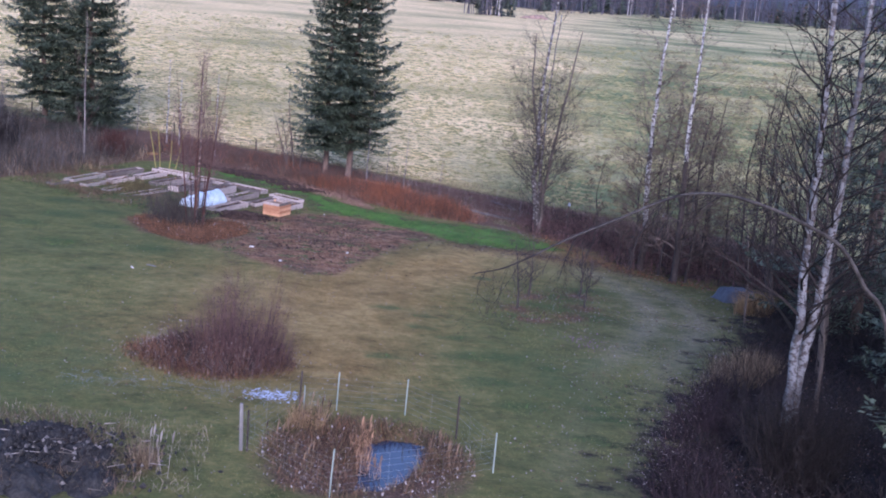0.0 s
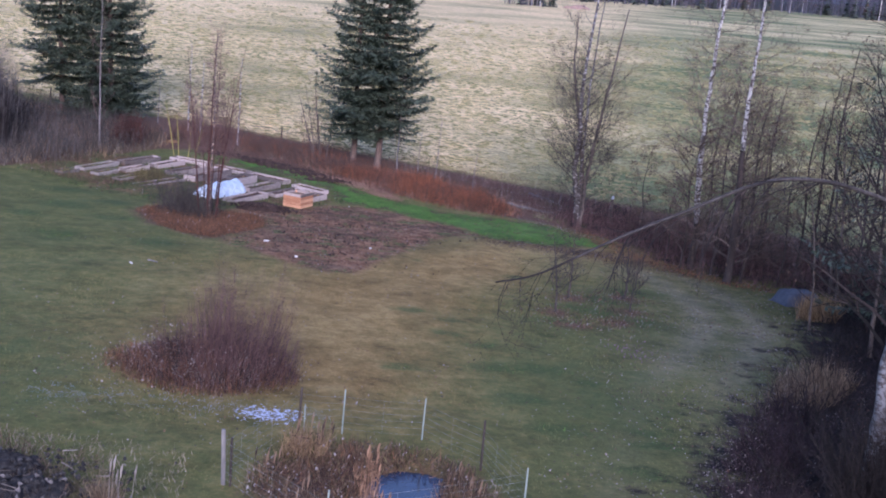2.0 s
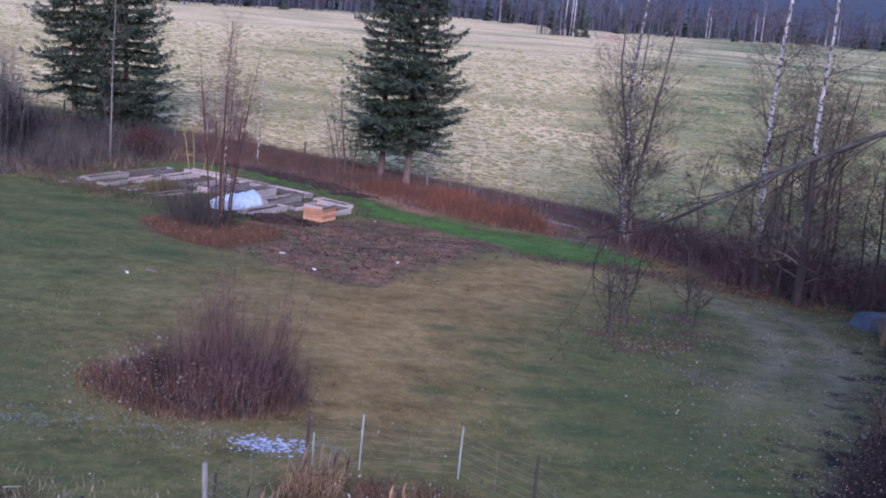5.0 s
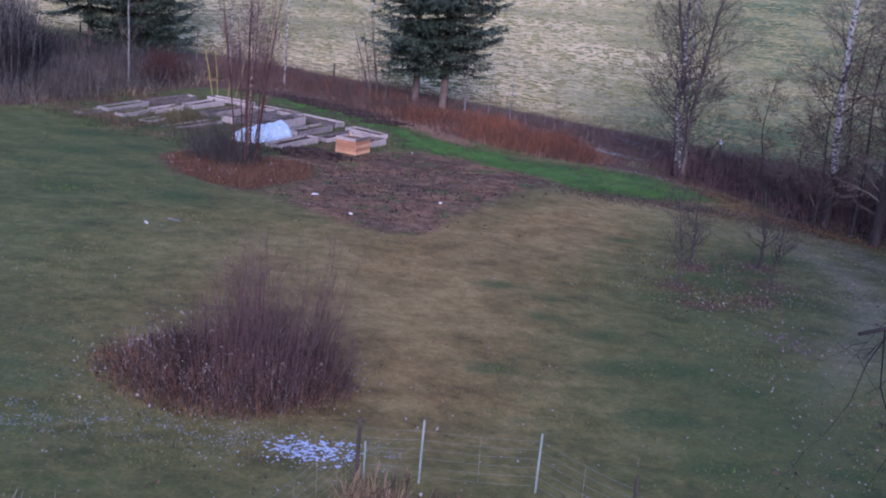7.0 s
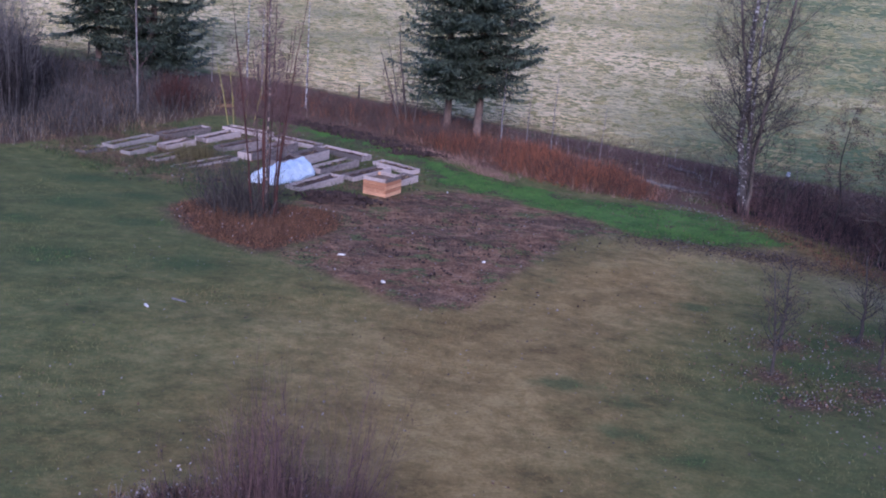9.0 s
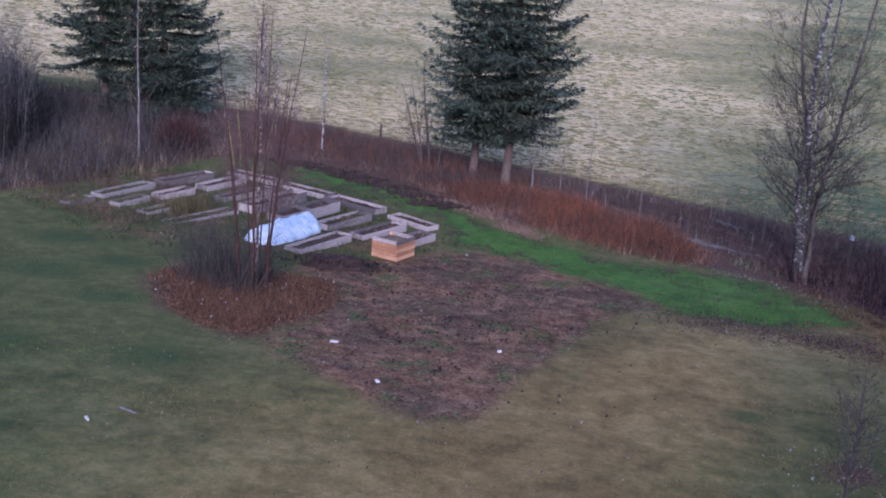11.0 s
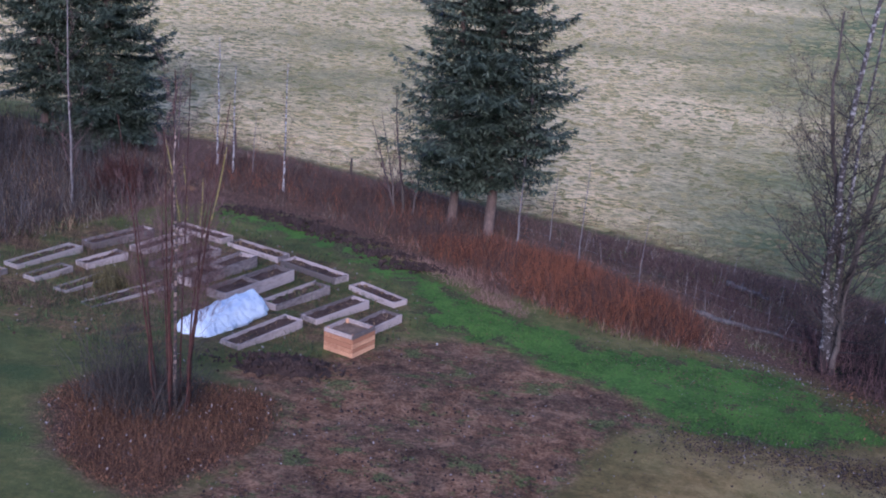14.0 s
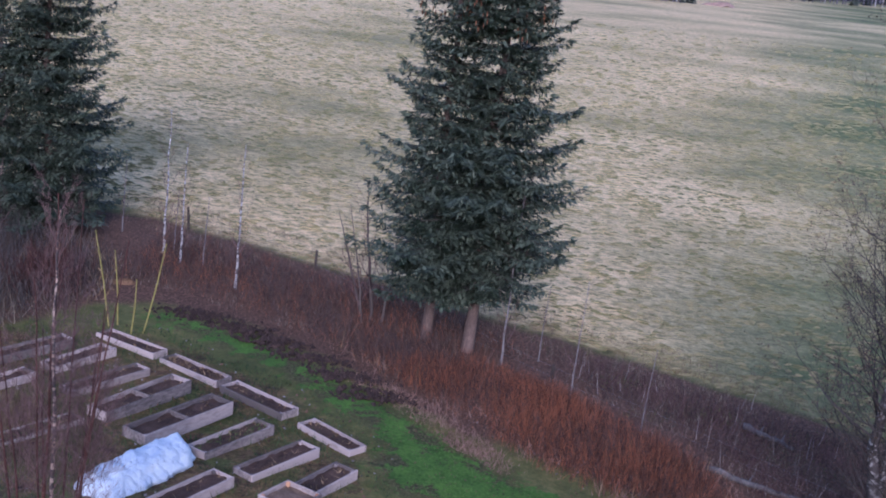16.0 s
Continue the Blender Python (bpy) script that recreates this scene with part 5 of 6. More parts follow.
M_WATER = water_material()
wz = -0.98
wb = bmesh.new()
cx, cy = 1.05, 11.6
ring = [wb.verts.new((cx + (x - cx) * 1.55, cy + (y - cy) * 1.55, wz)) for x, y in WATER]
wb.faces.new(ring[::-1])
wb.normal_update()
if wb.faces[:][0].normal.z < 0:
    bmesh.ops.reverse_faces(wb, faces=wb.faces[:])
wme = bpy.data.meshes.new("water")
wb.to_mesh(wme)
wb.free()
wme.materials.append(M_WATER)
tagged(new("water", wme), "still dark pond water mirroring the sky", "water", kind="structure")

M_GREYPOST = surface("grey_post_wood", (0.09, 0.085, 0.085), (0.25, 0.24, 0.24), 3, 25, 0.85, 0.5, squash=(1, 1, 0.2))
M_DARKPOST = surface("dark_post_wood", (0.03, 0.025, 0.022), (0.10, 0.08, 0.07), 3, 25, 0.85, 0.5, squash=(1, 1, 0.2))
M_PALEPOST = surface("pale_green_painted_rod", (0.19, 0.23, 0.21), (0.33, 0.38, 0.35), 3, 25, 0.6, 0.2)


def round_post(x, y, high, rad, material, parent, label, lean=(0.0, 0.0), name="post"):
    sh = Shape()
    z = ground_z(x, y) - 0.25
    b = Vector((x, y, z))
    sh.tube([b, b + Vector((lean[0] * 0.5, lean[1] * 0.5, 0.25 + high * 0.5)), b + Vector((lean[0], lean[1], high + 0.235)), b + Vector((lean[0], lean[1], high + 0.25))], [rad, rad, rad * 0.96, rad * 0.75], 10, True)
    ob = sh.make(name, material, parent, False, label)
    ob.matrix_parent_inverse = parent.matrix_world.inverted()
    return ob


def wire(pts, rad, parent):
    sh = Shape()
    sh.tube(pts, [rad] * len(pts), 3)
    sh.make("wire", M_STEEL, parent).matrix_parent_inverse = parent.matrix_world.inverted()


def wire_panel(a, b, heights, parent, uprights=0.0, rad=0.0016):
    """Strands between two posts, sagging a little, with thin upright wires."""
    za, zb = ground_z(*a), ground_z(*b)
    at = lambda u, h: Vector((a[0] + (b[0] - a[0]) * u, a[1] + (b[1] - a[1]) * u, za + (zb - za) * u + h - 0.02 * math.sin(math.pi * u)))
    for h in heights:
        wire([at(i / 6, h) for i in range(7)], rad, parent)
    k = int(math.dist(a, b) / uprights) if uprights else 0
    for i in range(1, k):
        wire([at(i / k, heights[0]), at(i / k, heights[-1])], rad, parent)


M_PLUME = surface("pale_grey_plumes", (0.11, 0.095, 0.085), (0.30, 0.265, 0.245), 3, 20, 0.9, 0, island=0.5)
pond_fence = new("pond_fence")
pond_fence.location = (0.5, 12.0, ground_z(0.5, 12.0))
bpy.context.view_layer.update()
tagged(pond_fence, "low wire mesh fence on mixed posts round the pond", "fence")
POSTS = [(-1.55, 11.3, 0.90, 0.036, M_GREYPOST, "thick grey wooden post", (-0.03, 0)), (-0.72, 14.0, 0.82, 0.024, M_DARKPOST, "dark wooden post", (0.02, 0)), (0.04, 14.1, 0.84, 0.014, M_PALEPOST, "pale green rod", (0.02, 0)),
         (1.47, 14.2, 0.80, 0.014, M_PALEPOST, "pale green rod", (0.02, 0)), (2.50, 13.1, 0.88, 0.022, M_DARKPOST, "dark wooden post", (0, 0)), (3.10, 11.3, 0.80, 0.014, M_PALEPOST, "pale green rod", (0, 0)), (0.17, 9.46, 0.88, 0.014, M_PALEPOST, "pale green rod", (0.04, 0))]
for x, y, h, rad, m, lab, lean in POSTS:
    round_post(x, y, h, rad, m, pond_fence, lab, lean)
round_post(-1.44, 11.25, 0.80, 0.022, M_DARKPOST, pond_fence, "dark wooden stake")
round_post(-0.63, 14.05, 0.50, 0.012, M_PALEPOST, pond_fence, "short pale stake")
order = [0, 1, 2, 3, 4, 5, 6, 0]
for i in range(7):
    wire_panel(POSTS[order[i]][:2], POSTS[order[i + 1]][:2], [0.10, 0.22, 0.34, 0.46, 0.58, 0.70], pond_fence, 0.55)


def reed_clump(x, y, n, high, seed, label, name="reed_clump", material=None, plume=0.018, leafy=5):
    r = random.Random(seed)
    root = empty(name, x, y)
    tagged(root, label, "reeds", "reed clumps")
    st, hd = Shape(), Shape()
    for _ in range(n):
        b = Vector((r.gauss(0, 0.10), r.gauss(0, 0.10), -0.3))
        t = b + Vector((r.gauss(0, 0.10), r.gauss(0, 0.10), 0.3 + high * r.uniform(0.6, 1.05)))
        st.tube([b, b.lerp(t, 0.5), t], [0.006, 0.005, 0.003], 3)
        for _ in range(leafy):
            q = b.lerp(t, r.uniform(0.3, 0.95))
            st.blade(q, q + Vector((r.gauss(0, 0.12), r.gauss(0, 0.12), r.uniform(-0.1, 0.2))), 0.02, rand_dir(r))
        if r.random() < (0.5 if plume < 0.02 else 1.0):
            hd.tube([t - Vector((0, 0, plume * 4)), t + Vector((0.01, 0, 0.04)), t + Vector((0.03, 0, 0.14))], [0.006, plume, 0.004], 5)
    o = len(st.v)
    st.v += hd.v
    st.f += [tuple(i + o for i in q) for q in hd.f]
    st.make("stalk_tuft", material or M_DRYGRASS, root)


M_TANREED = surface("tan_reeds", (0.13, 0.075, 0.045), (0.36, 0.22, 0.14), 2, 10, 0.9, 0, island=0.6)
for x, y, n, h, s in [(0.66, 11.7, 26, 0.95, 301), (0.78, 11.3, 16, 0.6, 302)]:
    reed_clump(x, y, n, h, s, "clump of tan dry reeds standing in the pond", material=M_TANREED)
for x, y, n, h, s in [(-0.55, 12.9, 12, 0.6, 303), (-0.2, 13.3, 12, 0.5, 304), (2.0, 12.0, 16, 0.5, 305), (2.3, 11.3, 14, 0.55, 306), (-0.9, 11.6, 12, 0.45, 307), (-0.3, 10.9, 12, 0.4, 308)]:
    reed_clump(x, y, n, h, s, "brown withered weeds on the pond's bank", "bank_weeds", M_PONDWEED)
for x, y, n, h, s in [(-2.86, 9.9, 3, 0.75, 310), (-2.62, 9.65, 2, 0.7, 311)]:
    reed_clump(x, y, n, h, s, "pale plumed seed stalk beside the dirt mound", "seed_stalk", M_PLUME, 0.020, 3)


# ---------- field fence ----------
field_fence = new("field_fence")
field_fence.location = (0, 51.0, ground_z(0, 51.0))
bpy.context.view_layer.update()
tagged(field_fence, "old wooden post and wire fence along the field", "fence")
FENCE = [(-25.0, 61.0), (-20.5, 60.2), (-16.0, 59.0), (-11.6, 57.4), (-6.7, 55.1), (-3.0, 52.2), (1.0, 48.9), (5.0, 45.7), (8.75, 42.65), (13.0, 39.6), (17.0, 36.8)]
rf = random.Random(9)
for x, y in FENCE:
    if x in (5.0, 8.75, -3.0):
        continue
    round_post(x, y, rf.uniform(0.55, 0.8), 0.045, M_DARKPOST, field_fence, "dark wooden post", (rf.uniform(-0.05, 0.05), 0))
for a, b in zip(FENCE, FENCE[1:]):
    wire_panel(a, b, [0.22, 0.50], field_fence, 0.0, 0.002)
# two posts with pale caps stand apart at the hedge
def capped_post(x, y, high, label):
    root = empty("fence_post", x, y)
    bpy.context.view_layer.update()
    round_post(x, y, high, 0.045, M_DARKPOST, root, "dark wooden post")
    cap = Shape()
    b = Vector((x, y, ground_z(x, y) + high))
    cap.tube([b + Vector((0, 0, 0.002)), b + Vector((0, 0, 0.11)), b + Vector((0, 0, 0.15))], [0.06, 0.06, 0.03], 10, True)
    cap.make("cap", M_CAP, root, False, "pale blue-grey cap").matrix_parent_inverse = root.matrix_world.inverted()
    tagged(root, label, "post")


M_CAP = surface("pale_blue_grey_cap", (0.25, 0.29, 0.36), (0.45, 0.50, 0.58), 3, 20, 0.6, 0.2)
capped_post(8.98, 42.6, 1.22, "wooden fence post with a pale cap by the hedge")
capped_post(12.35, 38.5, 1.75, "tall wooden fence post with a pale cap in the hedge")


# ---------- log, poles, tarpaulin, litter ----------
M_LOG = surface("dull_grey_log", (0.06, 0.055, 0.053), (0.19, 0.175, 0.17), 3, 25, 0.9, 0.6)


def fallen_log(x, y, x2, y2, rad, label, lift=0.1):
    n = 9
    a, b = Vector((x, y, ground_z(x, y) + lift)), Vector((x2, y2, ground_z(x2, y2) + lift * 0.4))
    sh = Shape()
    pts = [a.lerp(b, i / n) - a + Vector((0, 0.05 * math.sin(i * 1.3), 0.03 * math.sin(i * 2.1))) for i in range(n + 1)]
    sh.tube(pts, [rad * (1 - 0.5 * i / n) * (1 + 0.08 * math.sin(i * 3)) for i in range(n + 1)], 9, True)
    sh.f.append(tuple(range(8, -1, -1)))
    root = new("fallen_log")
    root.location = a
    sh.make("stem", M_LOG, root, True)
    for i, turn in ((3, 1), (5, -1), (7, 1)):
        st = Shape()
        st.tube([pts[i], pts[i] + Vector((0.06, 0.10 * turn, 0.10)), pts[i] + Vector((0.1, 0.14 * turn, 0.16))], [0.025, 0.016, 0.008], 5)
        st.make("snag", M_LOG, root, False, "broken branch stub")
    return tagged(root, label, "log")


fallen_log(4.6, 45.0, 7.3, 43.8, 0.085, "bleached fallen log lying in the dead weeds", 0.09)
fallen_log(5.9, 48.0, 7.0, 47.2, 0.09, "dark rotten log beside the field fence", 0.08)


def garden_stalk(x, y, tx, ty, high, seed):
    root = empty("garden_stalk", x, y)
    r = random.Random(seed)
    sh, lf = Shape(), Shape()
    b, t = Vector((0, 0, -0.1)), Vector((tx, ty, high))
    sh.tube([b, b.lerp(t, 0.5) + Vector((0.03, 0, 0)), t], [0.022, 0.02, 0.012], 5)
    for _ in range(16):
        q = b.lerp(t, r.uniform(0.3, 1.0))
        lf.blade(q, q + Vector((r.gauss(0, 0.10), r.gauss(0, 0.10), r.uniform(-0.2, 0.1))), 0.035, rand_dir(r))
    sh.make("stalk", M_YELLOW, root, True)
    lf.make("dead_leaves", M_DRYGRASS, root)
    tagged(root, "tall yellowed plant stalk standing by the beds", "stalk", "yellow stalks")


M_YELLOW = surface("yellowed_stalk", (0.21, 0.185, 0.05), (0.42, 0.37, 0.115), 2, 14, 0.8, 0)
for k, row in enumerate([(-10.65, 47.9, -0.55, 0.3, 2.5), (-10.5, 48.1, -0.2, 0.2, 2.0), (-9.75, 47.9, 0.45, 0.3, 2.4), (-10.0, 47.7, 0.12, 0, 1.5)]):
    garden_stalk(*row, 320 + k)


def tarpaulin(x, y, turn):
    bm = bmesh.new()
    bmesh.ops.create_grid(bm, x_segments=26, y_segments=20, size=1.0)
    for v in bm.verts:
        px, py = v.co.x, v.co.y
        e = max(abs(px), abs(py))
        h = 0.42 * (1 - smooth(0.62, 0.95, e)) + 0.03 * noise.noise(Vector((px * 4, py * 4, 1))) + 0.02
        v.co = Vector((px * 0.75, py * 0.5, max(h, 0.005)))
    root = empty("covered_pile", x, y, None, turn)
    ob = part("tarpaulin", bm, M_TARP, root, "", True)
    ob.modifiers.new("thick", 'SOLIDIFY').thickness = 0.01
    for k in range(3):
        part("timber", box_bm(1.1, 0.12, 0.1, 0, -0.2 + 0.2 * k, 0.09), M_BOARD, root)
    tagged(root, "low pile under a blue-grey tarpaulin at the lawn's edge", "tarpaulin")


M_TARP = surface("blue_grey_tarpaulin", (0.045, 0.055, 0.078), (0.09, 0.105, 0.14), 2, 14, 0.55, 0.5, 0.02)
tarpaulin(13.35, 30.7, 15)

M_PALEWOOD = surface("pale_split_wood", (0.50, 0.46, 0.42), (0.82, 0.80, 0.78), 4, 25, 0.8, 0.3)


def litter_piece(x, y, length, width, turn, label, name="wood_scrap"):
    bm = box_bm(length * 0.75, width * 0.7, 0.04, 0, 0, 0.03, 0.01)
    for v in bm.verts:
        v.co += Vector((0.04 * noise.noise(v.co * 9 + Vector((x, y, 0))), 0.03 * noise.noise(v.co * 11 + Vector((y, x, 0))), 0.02 * noise.noise(v.co * 7)))
    me = bpy.data.meshes.new(name)
    bm.to_mesh(me)
    bm.free()
    me.materials.append(M_PALEWOOD)
    ob = new(name, me)
    ob.matrix_world = pose(x, y, ground_z(x, y) + 0.02, 0, 0, turn)
    return tagged(ob, label, "wood scrap", "pale scraps")


for x, y, a, b, t in [(-3.88, 31.3, 0.20, 0.09, -15), (-2.66, 29.3, 0.09, 0.16, 10), (-6.82, 25.85, 0.07, 0.15, 30), (-0.52, 32.0, 0.10, 0.07, 40), (-4.95, 37.6, 0.2, 0.08, 5), (-1.9, 40.3, 0.08, 0.06, 70)]:
    litter_piece(x, y, a, b, t, "pale scrap of split wood lying on the ground")
fallen_stick = litter_piece(-6.35, 26.4, 0.42, 0.05, -20, "short grey stick lying on the grass", "stick")
fallen_stick.data.materials[0] = M_GREYPOST


def flakes_on_ground(name, places, material, label, category, seed, lo, hi, lift=0.015, tilt=0.35):
    r = random.Random(seed)
    sh = Shape()
    for x, y in places:
        s = r.uniform(lo, hi)
        w = r.uniform(0, 6.28)
        a = Vector((math.cos(w), math.sin(w), r.gauss(0, tilt))) * s
        b = Vector((-math.sin(w), math.cos(w), r.gauss(0, tilt))) * s * r.uniform(0.45, 0.9)
        sh.flake(Vector((x, y, ground_z(x, y) + lift + r.uniform(0, 0.03))), a, b)
    return tagged(sh.make(name, material), label, category, kind="stuff")


def leaf_places(seed, n):
    r = random.Random(seed)
    while n:
        x, y = r.uniform(-9, 13), r.uniform(8, 36)
        v = 0.10 + 1.3 * smooth(2, 9, x - (y - 12) * 0.22) + 0.5 * math.exp(-((x + 3) ** 2 + (y - 15.0) ** 2) / 6) + 0.2 * math.exp(-((x - 5.8) ** 2 + (y - 25.5) ** 2) / 5)
        if r.random() < v * (0.4 + noise.noise(Vector((x * 0.8, y * 0.8, 4)))):
            n -= 1
            yield x, y


M_PALELEAF = surface("pale_fallen_leaves", (0.08, 0.06, 0.056), (0.36, 0.315, 0.30), 2, 10, 0.8, 0, island=0.9)
M_BROWNLEAF = surface("brown_fallen_leaves", (0.05, 0.03, 0.022), (0.19, 0.105, 0.065), 2, 10, 0.85, 0, island=0.8)
M_STRAW = surface("orange_tan_straw", (0.12, 0.065, 0.032), (0.30, 0.175, 0.095), 3, 20, 0.9, 0.8, 0.04)
M_RUSTLEAF = surface("rust_brown_leaves", (0.06, 0.028, 0.017), (0.26, 0.125, 0.065), 2, 10, 0.85, 0, island=0.8)
flakes_on_ground("fallen_leaves", leaf_places(401, 10500), M_PALELEAF, "pale fallen leaves scattered over the lawn", "leaves", 401, 0.012, 0.026)
flakes_on_ground("brown_leaves", leaf_places(402, 4200), M_BROWNLEAF, "brown fallen leaves scattered over the lawn", "leaves", 402, 0.014, 0.03)
flakes_on_ground("thicket_leaves", scatter(random.Random(403), THICKET_NEAR, 2600), M_BROWNLEAF, "fallen leaves in the thicket", "leaves", 403, 0.015, 0.035, 0.05, 0.8)
flakes_on_ground("soil_litter", scatter(random.Random(404), SOIL, 2200), M_BROWNLEAF, "dead leaves and stalks on the tilled soil", "leaves", 404, 0.015, 0.035)
flakes_on_ground("strip_leaves", scatter(random.Random(405), LUSH, 1600), M_BROWNLEAF, "leaves on the green strip", "leaves", 405, 0.012, 0.026)
edge_line = [(8.2, 39.4), (6.4, 41.3), (3.4, 43.1), (0.6, 45.1), (-1.2, 46.6)]
re_ = random.Random(406)
edge_places = []
for _ in range(1000):
    i = re_.randrange(4)
    u = re_.random()
    edge_places.append((edge_line[i][0] + (edge_line[i + 1][0] - edge_line[i][0]) * u + re_.gauss(0, 0.4), edge_line[i][1] + (edge_line[i + 1][1] - edge_line[i][1]) * u + re_.gauss(0, 0.2)))
flakes_on_ground("edge_leaves", edge_places, M_PALELEAF, "pale leaves along the edge of the scrub", "leaves", 406, 0.012, 0.03)
flakes_on_ground("island_leaves", scatter(random.Random(407), ISLAND, 6000), M_RUSTLEAF, "brown leaves round the saplings", "leaves", 407, 0.010, 0.024, 0.05, 0.8)
flakes_on_ground("bank_leaves", [q for q in scatter(random.Random(408), POND, 900) if not inside(*q, WATER)], M_PALELEAF, "pale leaves on the pond's bank", "leaves", 408, 0.01, 0.026, 0.10, 0.8)


tagged(soil_heap("straw_pile", -11.6, 51.4, 0.5, 0.32, 0.15, M_STRAW, 8, "", 20), "small pile of orange-tan straw behind the yellow stalks", "pile")
hedge_line = [(7.7, 40.8), (8.3, 38.4), (9.0, 36.2), (10.0, 34.5), (11.4, 33.1), (13.2, 32.3)]
hedge_places = []
for _ in range(2600):
    i, u = re_.randrange(5), re_.random()
    hedge_places.append((hedge_line[i][0] + (hedge_line[i + 1][0] - hedge_line[i][0]) * u + re_.gauss(0, 0.35), hedge_line[i][1] + (hedge_line[i + 1][1] - hedge_line[i][1]) * u + re_.gauss(0, 0.35)))
leafy_places = []
for _ in range(7000):
    i, u = re_.randrange(4), re_.random()
    leafy_places.append((LEAFY[i][0] + (LEAFY[i + 1][0] - LEAFY[i][0]) * u + re_.gauss(0, 0.9), LEAFY[i][1] + (LEAFY[i + 1][1] - LEAFY[i][1]) * u + re_.gauss(0, 0.55)))
flakes_on_ground("track_leaves", leafy_places, M_OLDLEAF, "dark brown leaves trodden into the track", "leaves", 410, 0.014, 0.034, 0.01, 0.3)
flakes_on_ground("track_pale_leaves", leafy_places[::11], M_PALELEAF, "few pale leaves on the track", "leaves", 411, 0.010, 0.022, 0.02, 0.5)
flakes_on_ground("hedge_leaves", hedge_places, M_RUSTLEAF, "rust-brown leaves drifted along the hedge", "leaves", 409, 0.012, 0.03, 0.03, 0.7)


# ---------- last snow ----------
def snow_material():
    m, n, l, b = nodes_of("old_snow")
    co = n.new("ShaderNodeTexCoord").outputs["Object"]
    f = noise_node(n, l, 12.0, 4, 0.7, co)
    l.new(ramp_node(n, l, f, [(0.3, (0.28, 0.33, 0.44)), (0.7, (0.56, 0.62, 0.73))]), b.inputs["Base Color"])
    b.inputs["Roughness"].default_value = 0.6
    bump_node(n, l, f, 0.4, 0.02, b)
    return m


M_SNOW = snow_material()


def snow_bits(name, places, lo, hi, seed, label):
    r = random.Random(seed)
    v, f = [], []
    for x, y in places:
        s, o, k = lo + (hi - lo) * r.random() ** 2.2, len(v), 7
        z = ground_z(x, y) + 0.01
        ph, el = r.uniform(0, 6.28), r.uniform(0.5, 1.0)
        for lev, (rr, h) in enumerate(((1.0, 0.0), (0.6, 0.35))):
            for i in range(k):
                w = 2 * math.pi * i / k
                q = s * rr * r.uniform(0.6, 1.25)
                a, c = math.cos(w) * q, math.sin(w) * q * el
                v.append((x + a * math.cos(ph) - c * math.sin(ph), y + a * math.sin(ph) + c * math.cos(ph), z + 0.012 + (h * 0.4 * min(s, 0.05))))
        for i in range(k):
            j = (i + 1) % k
            f.append((o + i, o + j, o + k + j, o + k + i))
        f.append(tuple(o + k + i for i in range(k)))
    return tagged(mesh_object(name, v, f, M_SNOW), label, "snow", kind="stuff")


rs = random.Random(420)
snow_bits("snow_patch", [(-1.35 + rs.gauss(0, 0.27), 14.65 + rs.gauss(0, 0.20)) for _ in range(480)], 0.007, 0.042, 421, "thin patch of old snow on the lawn")
snow_bits("snow_crumbs", [q for q in [(rs.uniform(-5.8, -0.2), 14.7 + rs.gauss(0, 0.3)) for _ in range(3000)] if noise.noise(Vector((q[0] * 2.2, q[1] * 4.0, 3))) > -0.05], 0.004, 0.011, 422, "crumbs of old snow along a track")
snow_bits("frost_crumbs", [(-2.4 + rs.gauss(0, 0.5), 11.2 + rs.gauss(0, 0.9)) for _ in range(26)], 0.004, 0.012, 423, "crumbs of old snow beside the pond")
snow_bits("mound_snow", [(-4.2 + rs.gauss(0, 0.9), 10.6 + rs.gauss(0, 0.6)) for _ in range(20)], 0.01, 0.03, 424, "snow remains at the dirt mound")


# ---------- stones on the mound ----------
def clods(name, cx, cy, sx, sy, n, lo, hi, seed, high, material, label):
    r = random.Random(seed)
    v, f = [], []
    for _ in range(n):
        u, w = r.gauss(0, 0.42), r.gauss(0, 0.42)
        d = min(1.0, math.hypot(u, w))
        x, y = cx + u * sx, cy + w * sy
        c = Vector((x, y, ground_z(x, y) + high * (1 - d * d) * 0.95))
        s = r.uniform(lo, hi)
        o = len(v)
        for p in ((1, 0, 0), (-1, 0, 0), (0, 1, 0), (0, -1, 0), (0, 0, 1), (0, 0, -1)):
            v.append(c + Vector(p) * s * r.uniform(0.6, 1.2) + rand_dir(r) * s * 0.3)
        f += [(o, o + 2, o + 4), (o + 2, o + 1, o + 4), (o + 1, o + 3, o + 4), (o + 3, o, o + 4), (o + 2, o, o + 5), (o + 1, o + 2, o + 5), (o + 3, o + 1, o + 5), (o, o + 3, o + 5)]
    return tagged(mesh_object(name, v, f, material), label, "stones", kind="stuff")


clods("mound_stones", -4.8, 10.0, 2.5, 1.9, 110, 0.015, 0.05, 431, 0.32, M_STONE, "grey stones and clods on the dirt mound")
clods("mound_clods", -4.8, 10.0, 2.6, 1.9, 500, 0.015, 0.06, 434, 0.3, M_MOUND, "dark clods on the dirt mound")
clods("heap_clods", -5.0, 37.6, 1.6, 0.8, 260, 0.03, 0.08, 435, 0.25, M_SOIL, "clods on the compost heap")
for k, (x, y) in enumerate([(-8.9, 49.7), (-7.6, 49.2), (-6.4, 48.6), (-5.2, 47.9), (-4.2, 47.1), (-3.2, 46.2)]):
    clods("turf_clods", x, y, 1.3, 0.55, 150, 0.03, 0.10, 470 + k, 0.06, M_SOIL, "broken dark turf along the edge of the green strip")
